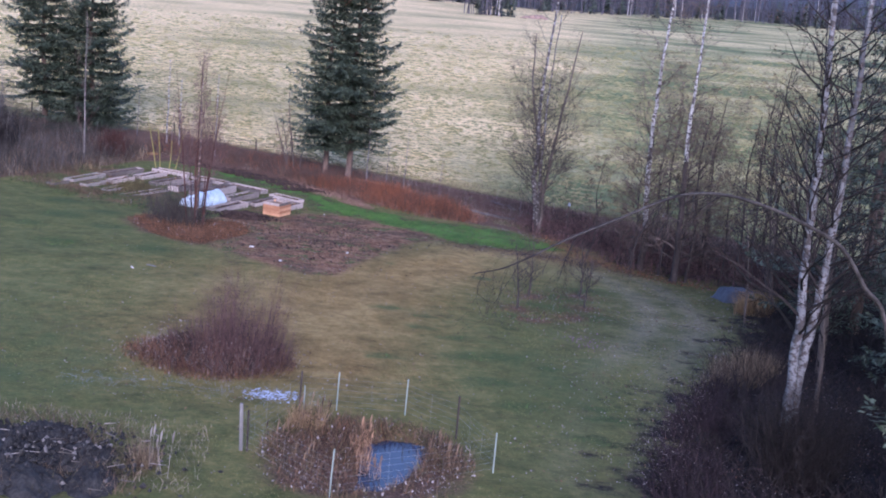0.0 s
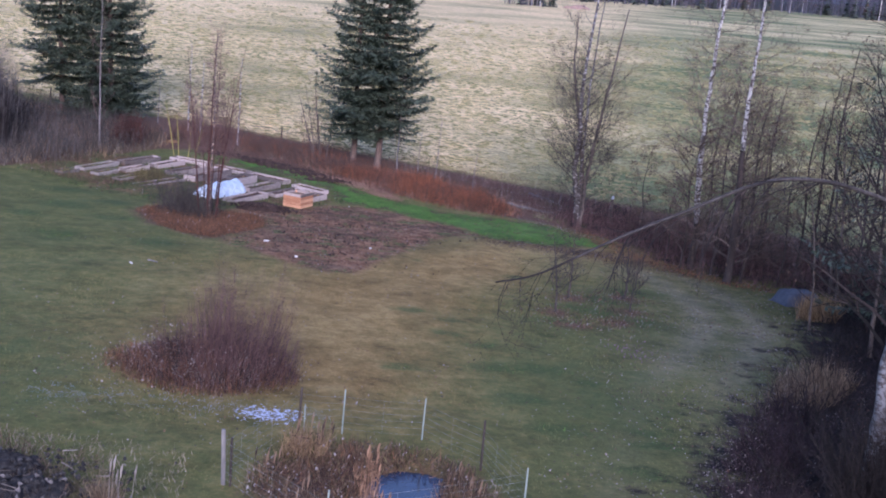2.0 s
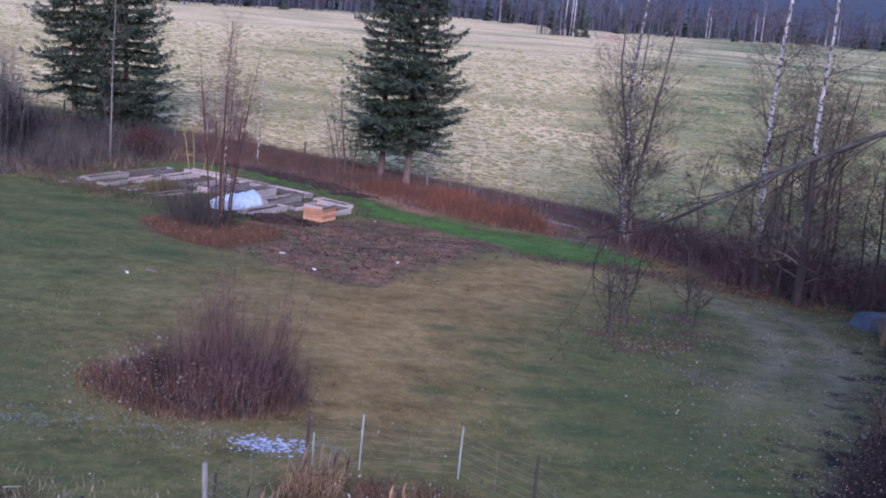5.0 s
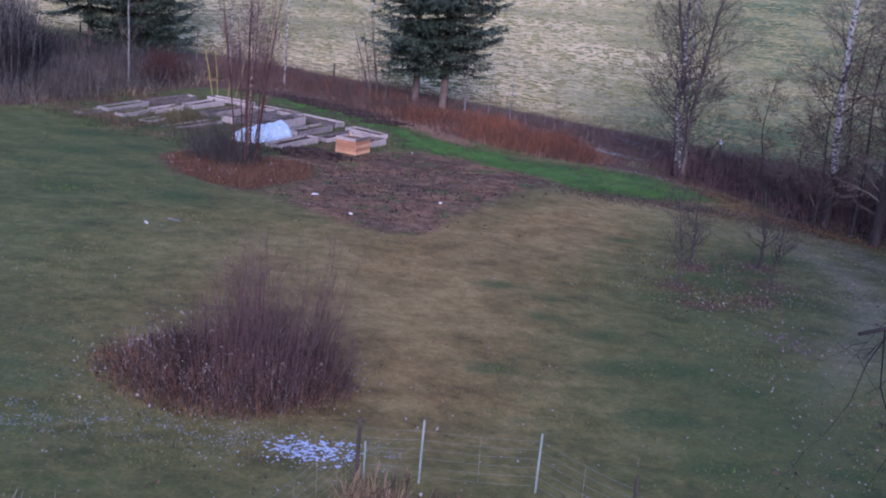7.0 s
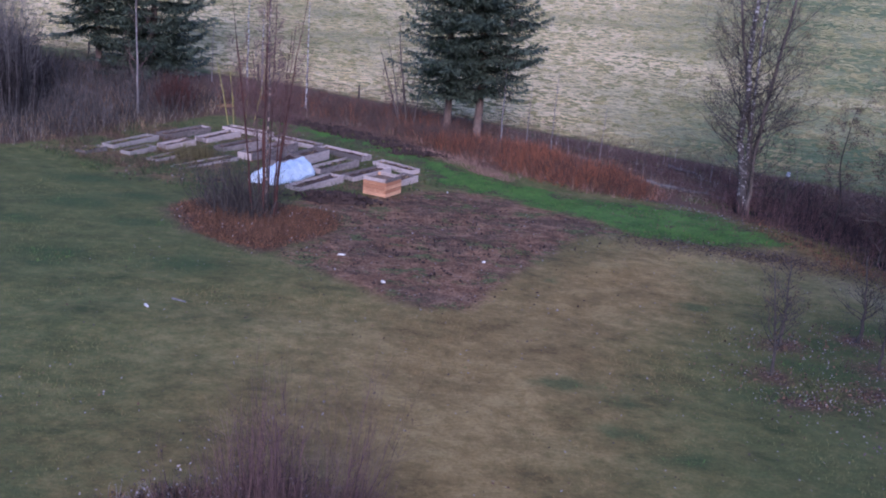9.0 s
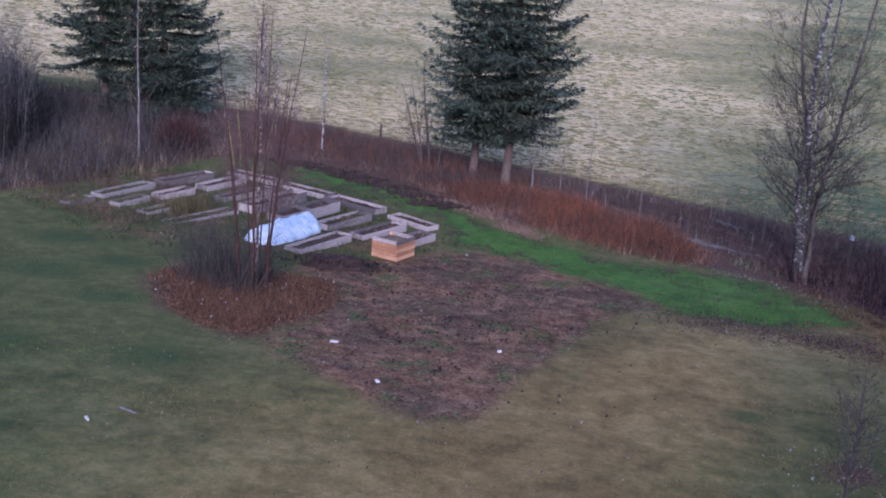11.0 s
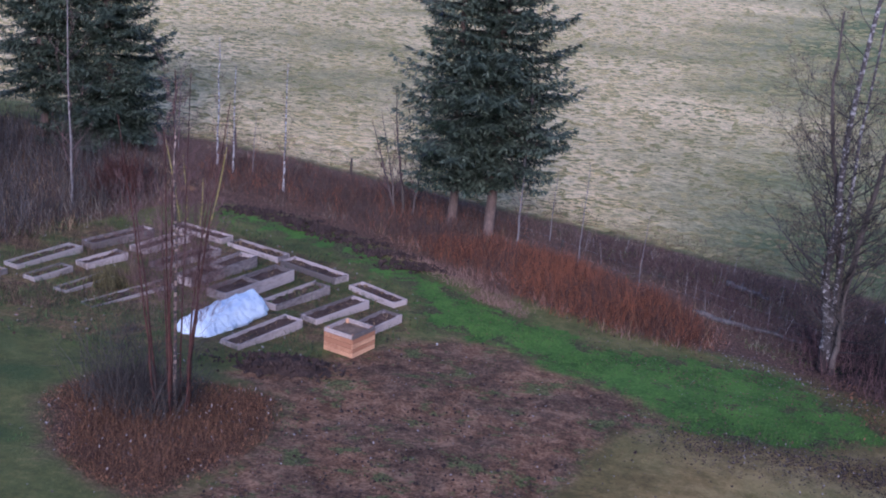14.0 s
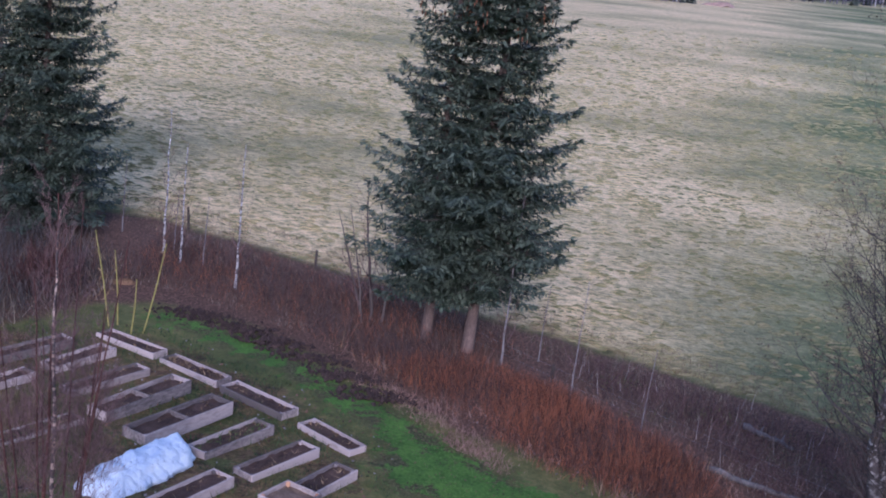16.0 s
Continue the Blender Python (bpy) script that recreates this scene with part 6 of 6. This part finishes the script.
clods("soil_clods", -2.0, 34.2, 4.2, 6.0, 700, 0.015, 0.05, 432, 0.0, M_SOIL, "clods of tilled earth")
grasses("mound_weeds", [(-7.2, 8.4), (-2.9, 8.6), (-3.2, 11.4), (-4.6, 12.2), (-7.2, 12.0)], 2600, 0.15, 0.5, 0.012, M_PONDWEED, 433, "dry weeds on the dirt mound", 0.9, keep=lambda x, y, r: noise.noise(Vector((x * 1.3, y * 1.3, 47))) > r.uniform(-0.3, 0.3))
grasses("mound_grass", [(-7.2, 8.4), (-2.9, 8.6), (-3.2, 11.4), (-4.6, 12.0), (-7.2, 11.8)], 4500, 0.10, 0.36, 0.010, M_FRINGE, 4331, "grey withered grass on the dirt mound", 1.1, keep=lambda x, y, r: noise.noise(Vector((x * 1.1, y * 1.1, 49))) > r.uniform(-0.2, 0.3))

rl = random.Random(440)
ring = []
for _ in range(900):
    w, q = rl.uniform(0, 6.28), abs(rl.gauss(0.95, 0.22))
    ring.append((-3.0 + math.cos(w) * 2.0 * q, 17.0 + math.sin(w) * 1.7 * q))
flakes_on_ground("shrub_leaves", ring, M_PALELEAF, "pale leaves lying round the shrub", "leaves", 441, 0.008, 0.018, 0.03, 0.6)

inner = Shape()
for x, y in scatter(random.Random(442), SHRUB_CORE, 800):
    p = Vector((x, y, ground_z(x, y) + rl.uniform(0.1, 0.65)))
    a = rand_dir(rl)
    inner.flake(p, a * rl.uniform(0.012, 0.028), a.cross(rand_dir(rl)).normalized() * 0.014)
tagged(inner.make("caught_leaves", M_PALELEAF), "pale dead leaves caught in the shrub", "leaves", kind="stuff")
for k, (x, y, rx, ry, h) in enumerate([(-6.4, 10.6, 1.2, 0.8, 0.42), (-5.1, 10.9, 0.9, 0.55, 0.34), (-4.2, 10.1, 0.85, 0.6, 0.30), (-5.4, 9.7, 1.1, 0.7, 0.34), (-3.7, 9.1, 0.8, 0.55, 0.22), (-4.7, 8.9, 1.0, 0.6, 0.28)]):
    tagged(soil_heap("dirt_mound", x, y, rx, ry, h, M_MOUND, 20 + 3 * k, "", 25 * k), "small lumpy heap of dark earth", "mound")
grasses("mound_grass", [(-7.2, 9.0), (-2.0, 9.0), (-2.2, 12.4), (-6.8, 12.8)], 3000, 0.06, 0.22, 0.014, M_GREYGRASS, 443, "grey withered grass round the dirt mound", 0.7)

flakes_on_ground("bed_leaves", scatter(random.Random(445), BEDS, 1500), M_BROWNLEAF, "dead leaves between the beds", "leaves", 445, 0.02, 0.05)
flakes_on_ground("bed_scraps", scatter(random.Random(446), BEDS, 520), M_PALELEAF, "pale leaves between the beds", "leaves", 446, 0.02, 0.045)


# pale leaves caught along the bushy edge of the thicket
rt = random.Random(450)
bush_line = [(5.5, 10.6), (6.3, 13.0), (7.4, 15.7), (8.5, 18.3), (9.9, 20.4)]
bush = Shape()
for _ in range(2400):
    i = rt.randrange(len(bush_line) - 1)
    u = rt.random()
    x = bush_line[i][0] + (bush_line[i + 1][0] - bush_line[i][0]) * u + abs(rt.gauss(0, 0.7)) - 0.15
    y = bush_line[i][1] + (bush_line[i + 1][1] - bush_line[i][1]) * u + rt.gauss(0, 0.4)
    a = rand_dir(rt)
    s = rt.uniform(0.006, 0.014)
    bush.flake(Vector((x, y, ground_z(x, y) + rt.uniform(0.1, 0.7))), a * s, a.cross(rand_dir(rt)).normalized() * s * 0.7)
tagged(bush.make("bush_leaves", M_PALELEAF), "small pale leaves left on the thicket's edge", "leaves", kind="stuff")
edge_bushes = [(5.6, 10.0), (6.4, 13.0), (7.5, 15.6), (8.9, 18.8), (10.2, 18.4), (8.8, 15.0), (7.6, 12.0), (7.0, 9.6)]
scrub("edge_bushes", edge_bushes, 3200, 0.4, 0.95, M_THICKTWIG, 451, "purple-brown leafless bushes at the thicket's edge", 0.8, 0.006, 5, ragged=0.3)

sticks = Shape()
for _ in range(20):
    x, y, w = rt.gauss(-4.6, 1.0), rt.gauss(9.9, 0.8), rt.uniform(-0.6, 0.6)
    a = Vector((x, y, ground_z(x, y) + rt.uniform(0.08, 0.34)))
    sticks.tube([a, a + Vector((math.cos(w), math.sin(w), rt.uniform(-0.2, 0.2))) * rt.uniform(0.1, 0.28)], [0.010, 0.006], 4)
tagged(sticks.make("loose_sticks", M_PLUME), "pale broken sticks strewn over the dirt mound", "sticks", kind="stuff")
grasses("mound_weeds", MOUND, 1500, 0.15, 0.42, 0.014, M_GRASSBANK, 4332, "olive weeds on the dirt mound", 0.8, keep=lambda x, y, r: noise.noise(Vector((x * 1.2, y * 1.2, 53))) > r.uniform(-0.1, 0.3))

# rings of fallen leaves under the fruit trees
drift = []
for a, b in TREE_SPOTS:
    for _ in range(620):
        drift.append((a + rt.gauss(0, 0.65), b + rt.gauss(0, 0.5)))
flakes_on_ground("pale_tree_leaves", drift[::4], M_PALELEAF, "pale leaves fallen under the fruit trees", "leaves", 461, 0.010, 0.024, 0.02, 0.6)
flakes_on_ground("brown_tree_leaves", drift[1::2], M_BROWNLEAF, "brown leaves fallen under the fruit trees", "leaves", 462, 0.012, 0.027, 0.02, 0.6)

flakes_on_ground("island_pale_leaves", scatter(random.Random(447), ISLAND, 300), M_PALELEAF, "pale leaves caught round the saplings", "leaves", 447, 0.012, 0.03, 0.12, 0.8)
strip_end = [(2.0, 40.6), (4.4, 38.2), (8.6, 38.4), (7.2, 40.8), (3.6, 42.6), (1.0, 43.6)]
flakes_on_ground("strip_pale_leaves", scatter(random.Random(448), strip_end, 650), M_PALELEAF, "pale leaves scattered on the green strip", "leaves", 448, 0.008, 0.018)
flakes_on_ground("strip_dark_leaves", scatter(random.Random(449), strip_end, 900), M_BROWNLEAF, "dark leaves scattered on the green strip", "leaves", 449, 0.015, 0.035)
M_PURPLELEAF = surface("purple_fallen_leaves", (0.10, 0.05, 0.085), (0.26, 0.15, 0.23), 2, 10, 0.85, 0, island=0.7)
flakes_on_ground("purple_leaves", [(6.62 + rt.gauss(0, 0.34), 22.1 + rt.gauss(0, 0.42)) for _ in range(240)], M_PURPLELEAF, "patch of purplish leaves on the lawn", "leaves", 463, 0.012, 0.024, 0.02, 0.6)
flakes_on_ground("soil_pale_leaves", scatter(random.Random(455), SOIL, 500), M_PALELEAF, "pale leaf scraps on the tilled soil", "leaves", 455, 0.012, 0.028)


# ---------- grass ----------
M_GRASS = surface("lawn_blades", (0.07, 0.09, 0.028), (0.245, 0.225, 0.085), 0.25, 2.0, 0.9, 0, island=0.5)
M_LUSHGRASS = surface("fresh_green_blades", (0.04, 0.10, 0.021), (0.118, 0.232, 0.048), 0.5, 3.0, 0.85, 0, island=0.5)
M_WEEDGRASS = surface("dark_green_weeds", (0.025, 0.05, 0.02), (0.085, 0.13, 0.045), 0.5, 3.0, 0.85, 0, island=0.5)
M_TUSSOCK = surface("field_stubble", (0.13, 0.14, 0.068), (0.30, 0.27, 0.15), 0.2, 1.5, 0.9, 0, island=0.25)
YARD = [(-11, 11), (5, 8), (7, 12), (10.5, 20), (13, 29), (9, 36), (3.4, 37), (-1.0, 27.6), (-5.4, 30.6), (-9, 34), (-13, 40), (-14, 30)]
mottle = lambda x, y: 0.3 * noise.noise(Vector((x * 0.9, y * 0.9, 5))) + 0.4 * noise.noise(Vector((x * 2.7, y * 2.7, 6)))
free_lawn = lambda x, y, r: not inside(x, y, POND) and not inside(x, y, SHRUB_CORE)
M_STRAWBLADE = surface("straw_blades", (0.15, 0.098, 0.040), (0.33, 0.225, 0.095), 0.6, 3.0, 0.9, 0, island=0.6)
grasses("lawn_grass", YARD, 100000, 0.03, 0.07, 0.014, M_GRASS, 501, "short worn lawn grass, mostly green", 0.7, keep=lambda x, y, r: free_lawn(x, y, r) and r.random() > 0.85 * straw(x, y) + mottle(x, y))
grasses("straw_grass", YARD, 150000, 0.03, 0.07, 0.011, M_STRAWBLADE, 5011, "straw-coloured dead grass in the lawn", 0.7, keep=lambda x, y, r: free_lawn(x, y, r) and r.random() < 0.95 * straw(x, y) * (1 - 0.5 * smooth(3.5, 6, x) * (1 - smooth(30, 34, y))) + mottle(x, y) * min(1.0, 2.2 * straw(x, y)) - 0.06)
grasses("green_grass", LUSH, 14000, 0.04, 0.10, 0.02, M_LUSHGRASS, 502, "fresh bright green grass strip", 0.6, keep=lambda x, y, r: r.random() < 0.3 + 0.6 * smooth(-4, 2, x) - 0.4 * smooth(6.4, 8.2, x) and noise.noise(Vector((x * 1.4, y * 1.4, 23))) > r.uniform(-0.5, 0.1))
near_spot = lambda x, y, r: any(math.hypot((x - a) / (q * 0.95), (y - b) / (q * 0.6)) + 0.9 * noise.noise(Vector((x * 1.6, y * 1.6, 21))) < r.uniform(0.0, 1.1) for a, b, q in DARK_SPOTS)
grasses("dark_grass", [(-12, 12), (8, 12), (8, 30), (-12, 36)], 34000, 0.04, 0.10, 0.018, M_LUSHGRASS, 503, "darker green tufts in the lawn", 0.5, keep=near_spot)
grasses("bed_weeds", BEDS, 20000, 0.05, 0.24, 0.02, M_WEEDGRASS, 504, "weeds and grass between the beds", 0.6, keep=lambda x, y, r: noise.noise(Vector((x * 0.9, y * 0.9, 11))) > -0.1)
grasses("bed_edge_weeds", [(-9.2, 39.6), (-8.6, 41.2), (-10.4, 43.6), (-12.4, 46.6), (-14.6, 46.0), (-15.2, 41.0), (-12.4, 39.4)], 14000, 0.08, 0.34, 0.014, M_PONDWEED, 507, "brown dead weeds crowding the old beds", 0.6, keep=lambda x, y, r: noise.noise(Vector((x * 1.1, y * 1.1, 19))) > r.uniform(-0.25, 0.35))
grasses("weed_tussock", [(-11.0, 41.5), (-10.3, 41.2), (-9.7, 41.8), (-10.0, 42.6), (-10.8, 42.5)], 1500, 0.2, 0.55, 0.018, M_GRASSBANK, 506, "tussock of olive weeds among the old beds", 0.4)
grasses("soil_weeds", SOIL, 14000, 0.03, 0.09, 0.02, M_WEEDGRASS, 505, "small weeds on the tilled soil", 0.6, keep=lambda x, y, r: noise.noise(Vector((x * 0.8, y * 0.8, 17))) > r.uniform(0.12, 0.4))


def stubble():
    r = random.Random(510)
    sh = Shape()
    n = 0
    while n < 110000:
        y = 40 + 120 * r.random() ** 1.9
        x = r.uniform(-0.36, 0.36) * (y + 10) * 1.05 - 1
        d, at = seg_dist(x, y, FIELD_LINE)
        i = min(int(at), len(FIELD_LINE) - 2)
        (ax, ay), (bx, by) = FIELD_LINE[i], FIELD_LINE[i + 1]
        if (bx - ax) * (y - ay) - (by - ay) * (x - ax) < 0:
            continue
        n += 1
        if 0.6 * noise.noise(Vector((x * 0.9, y * 2.0, 2))) + r.uniform(-0.5, 0.5) < 0.22 + 0.3 * smooth(80, 160, y):
            continue
        z = ground_z(x, y) + (0.25 * noise.noise(Vector((x * 0.02, y * 0.02, 0))) * smooth(60, 120, y) if y > 75 else 0)
        p = Vector((x, y, z - 0.01))
        k = 1 + (y - 45) / 60
        sh.flake(p + Vector((0, 0, 0.02)), Vector((r.uniform(0.06, 0.2) * k, r.uniform(-0.1, 0.1), 0)), Vector((r.uniform(-0.05, 0.05), 0, r.uniform(0.025, 0.055) * k)))
    tagged(sh.make("field_stubble", M_TUSSOCK), "mown hay stubble in pale tussocks", "grass", kind="stuff")


stubble()


# ---------- the far side of the field ----------
# Aerial haze is mixed into these colours: paler conifers, bluish bare wood.
M_FARFIR = surface("hazed_conifers", (0.035, 0.05, 0.045), (0.085, 0.105, 0.085), 0.2, 1.0, 0.9, 0, island=0.6)
M_FARBARE = surface("hazed_bare_wood", (0.04, 0.04, 0.055), (0.11, 0.105, 0.135), 0.1, 0.8, 0.9, 0, island=0.6)
M_FARBIRCH = surface("distant_birch_stems", (0.30, 0.285, 0.30), (0.56, 0.545, 0.56), 0.4, 2.0, 0.8, 0, island=0.5)


def far_conifer(sh, r, x, y, high, rad):
    z = ground_z(x, y) - 0.2
    layers = 9
    sh.tube([Vector((x, y, z)), Vector((x, y, z + high))], [0.12, 0.02], 4)
    for k in range(layers):
        f = k / layers
        h = z + high * (0.06 + 0.92 * f)
        for b in range(11):
            w = r.uniform(0, 6.28)
            ln = rad * (1 - f) * r.uniform(0.6, 1.15) + 0.15
            d = Vector((math.cos(w), math.sin(w), -r.uniform(0.15, 0.5)))
            c = Vector((x, y, h + r.uniform(-0.3, 0.3))) + d * ln * 0.5
            sh.flake(c, d * ln * 0.55, Vector((-math.sin(w), math.cos(w), r.uniform(-0.5, 0.5))) * ln * 0.28 + Vector((0, 0, 0.12)))


def far_bare(sh, r, x, y, high, twigs=26, rad=0.1):
    z = ground_z(x, y) - 0.2
    t = Vector((x + r.gauss(0, 0.4), y, z + high))
    b = Vector((x, y, z))
    sh.tube([b, b.lerp(t, 0.6), t], [rad, rad * 0.7, 0.02], 3)
    for _ in range(twigs):
        q = b.lerp(t, r.uniform(0.2, 0.95))
        tip = q + Vector((r.gauss(0, 0.8), r.gauss(0, 0.8), r.uniform(0.5, 2.2))) * (high / 13)
        sh.blade(q, tip, 0.17, rand_dir(r))


def far_woods():
    r = random.Random(520)
    line = WOOD_LINE
    fir, bare, white = Shape(), Shape(), Shape()
    for i in range(len(line) - 1):
        (ax, ay), (bx, by) = line[i], line[i + 1]
        ln = math.dist(line[i], line[i + 1])
        for k in range(int(ln * 2.8)):
            u = r.random()
            deep = r.random() ** 1.6 * 42
            x, y = ax + (bx - ax) * u - deep * 0.35, ay + (by - ay) * u + deep
            g = noise.noise(Vector((x * 0.03, y * 0.03, 8)))
            q = r.random()
            if q < 0.07 + 0.3 * max(0, g):
                h = r.uniform(5, 10)
                far_conifer(fir, r, x, y, h, h * 0.2)
            elif q < 0.975:
                far_bare(bare, r, x, y, r.uniform(6.5, 11.5), 70)
            else:
                far_bare(white, r, x, y, r.uniform(7, 11.5), 3, 0.11)
    tagged(fir.make("far_conifers", M_FARFIR), "dark conifers in the wood across the field", "woods", kind="stuff")
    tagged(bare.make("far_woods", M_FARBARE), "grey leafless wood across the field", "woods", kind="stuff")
    tagged(white.make("far_birches", M_FARBIRCH), "white birch stems in the far wood", "woods", kind="stuff")


far_woods()


def field_copse():
    r = random.Random(530)
    root = empty("field_copse", 19.1, 232.9)
    tagged(root, "small copse of conifers and birches in the middle of the field", "copse")
    back = pose(19.1, 232.9, ground_z(19.1, 232.9)).inverted()

    def add(sh, nm, m):
        sh.make(nm, m, root).matrix_parent_inverse = back

    for dx, dy, h in [(2.2, 0, 8.5), (3.4, 1.5, 7.5), (1.0, 1.0, 6.0), (4.4, 0.5, 6.5), (-2.6, 0.5, 7.0), (-1.4, 2, 6.0)]:
        sh = Shape()
        far_conifer(sh, r, 19.1 + dx, 232.9 + dy, h, h * 0.16)
        add(sh, "conifer", M_FARFIR)
    for dx in (-0.3, 0.9, 1.5):
        sh = Shape()
        far_bare(sh, r, 19.1 + dx, 233.2, r.uniform(9, 12), 4, 0.14)
        add(sh, "birch", M_FARBIRCH)
    sh = Shape()
    for _ in range(34):
        far_bare(sh, r, 19.1 + r.gauss(-1.0, 2.4), 234 + r.gauss(0, 1.5), r.uniform(4, 8), 20)
    add(sh, "undergrowth", M_FARBARE)


field_copse()
M_BRUSHWOOD = surface("dull_brush_wood", (0.26, 0.16, 0.12), (0.50, 0.35, 0.27), 2, 14, 0.9, 0.5)
brush_pile = soil_heap("brush_pile", 28.5, 234.0, 3.4, 2.2, 0.8, M_BRUSHWOOD, 5, "", 0)
tagged(brush_pile, "orange-brown brush pile beside the copse", "pile")


def hills():
    v, f = [], []
    n = 90
    for i in range(n + 1):
        a = radians(-75 + 150 * i / n)
        for k, (dist, h) in enumerate(((1250, -4.0), (1500, 28), (2000, 66), (2600, 93), (3400, 62))):
            q = noise.noise(Vector((a * 3, k * 0.7, 1))) * 0.30 + noise.noise(Vector((a * 11, k, 5))) * 0.10
            tilt = 0.30 + 0.70 * smooth(-0.25, 0.20, a) + 0.35 * smooth(0.1, 0.5, a)
            v.append((math.sin(a) * dist, math.cos(a) * dist, (h * (1 + q) * tilt if h > 0 else h)))
    for i in range(n):
        for k in range(4):
            o = i * 5 + k
            f.append((o, o + 1, o + 6, o + 5))
    # The blue is distance haze painted onto the wooded slopes.
    m = surface("hazed_wooded_hills", (0.034, 0.044, 0.066), (0.068, 0.082, 0.108), 0.004, 0.05, 0.95, 0)
    tagged(mesh_object("backdrop", v, f, m, shade=True), "distant wooded hills with blue haze in their colour", "hills", kind="structure")


hills()
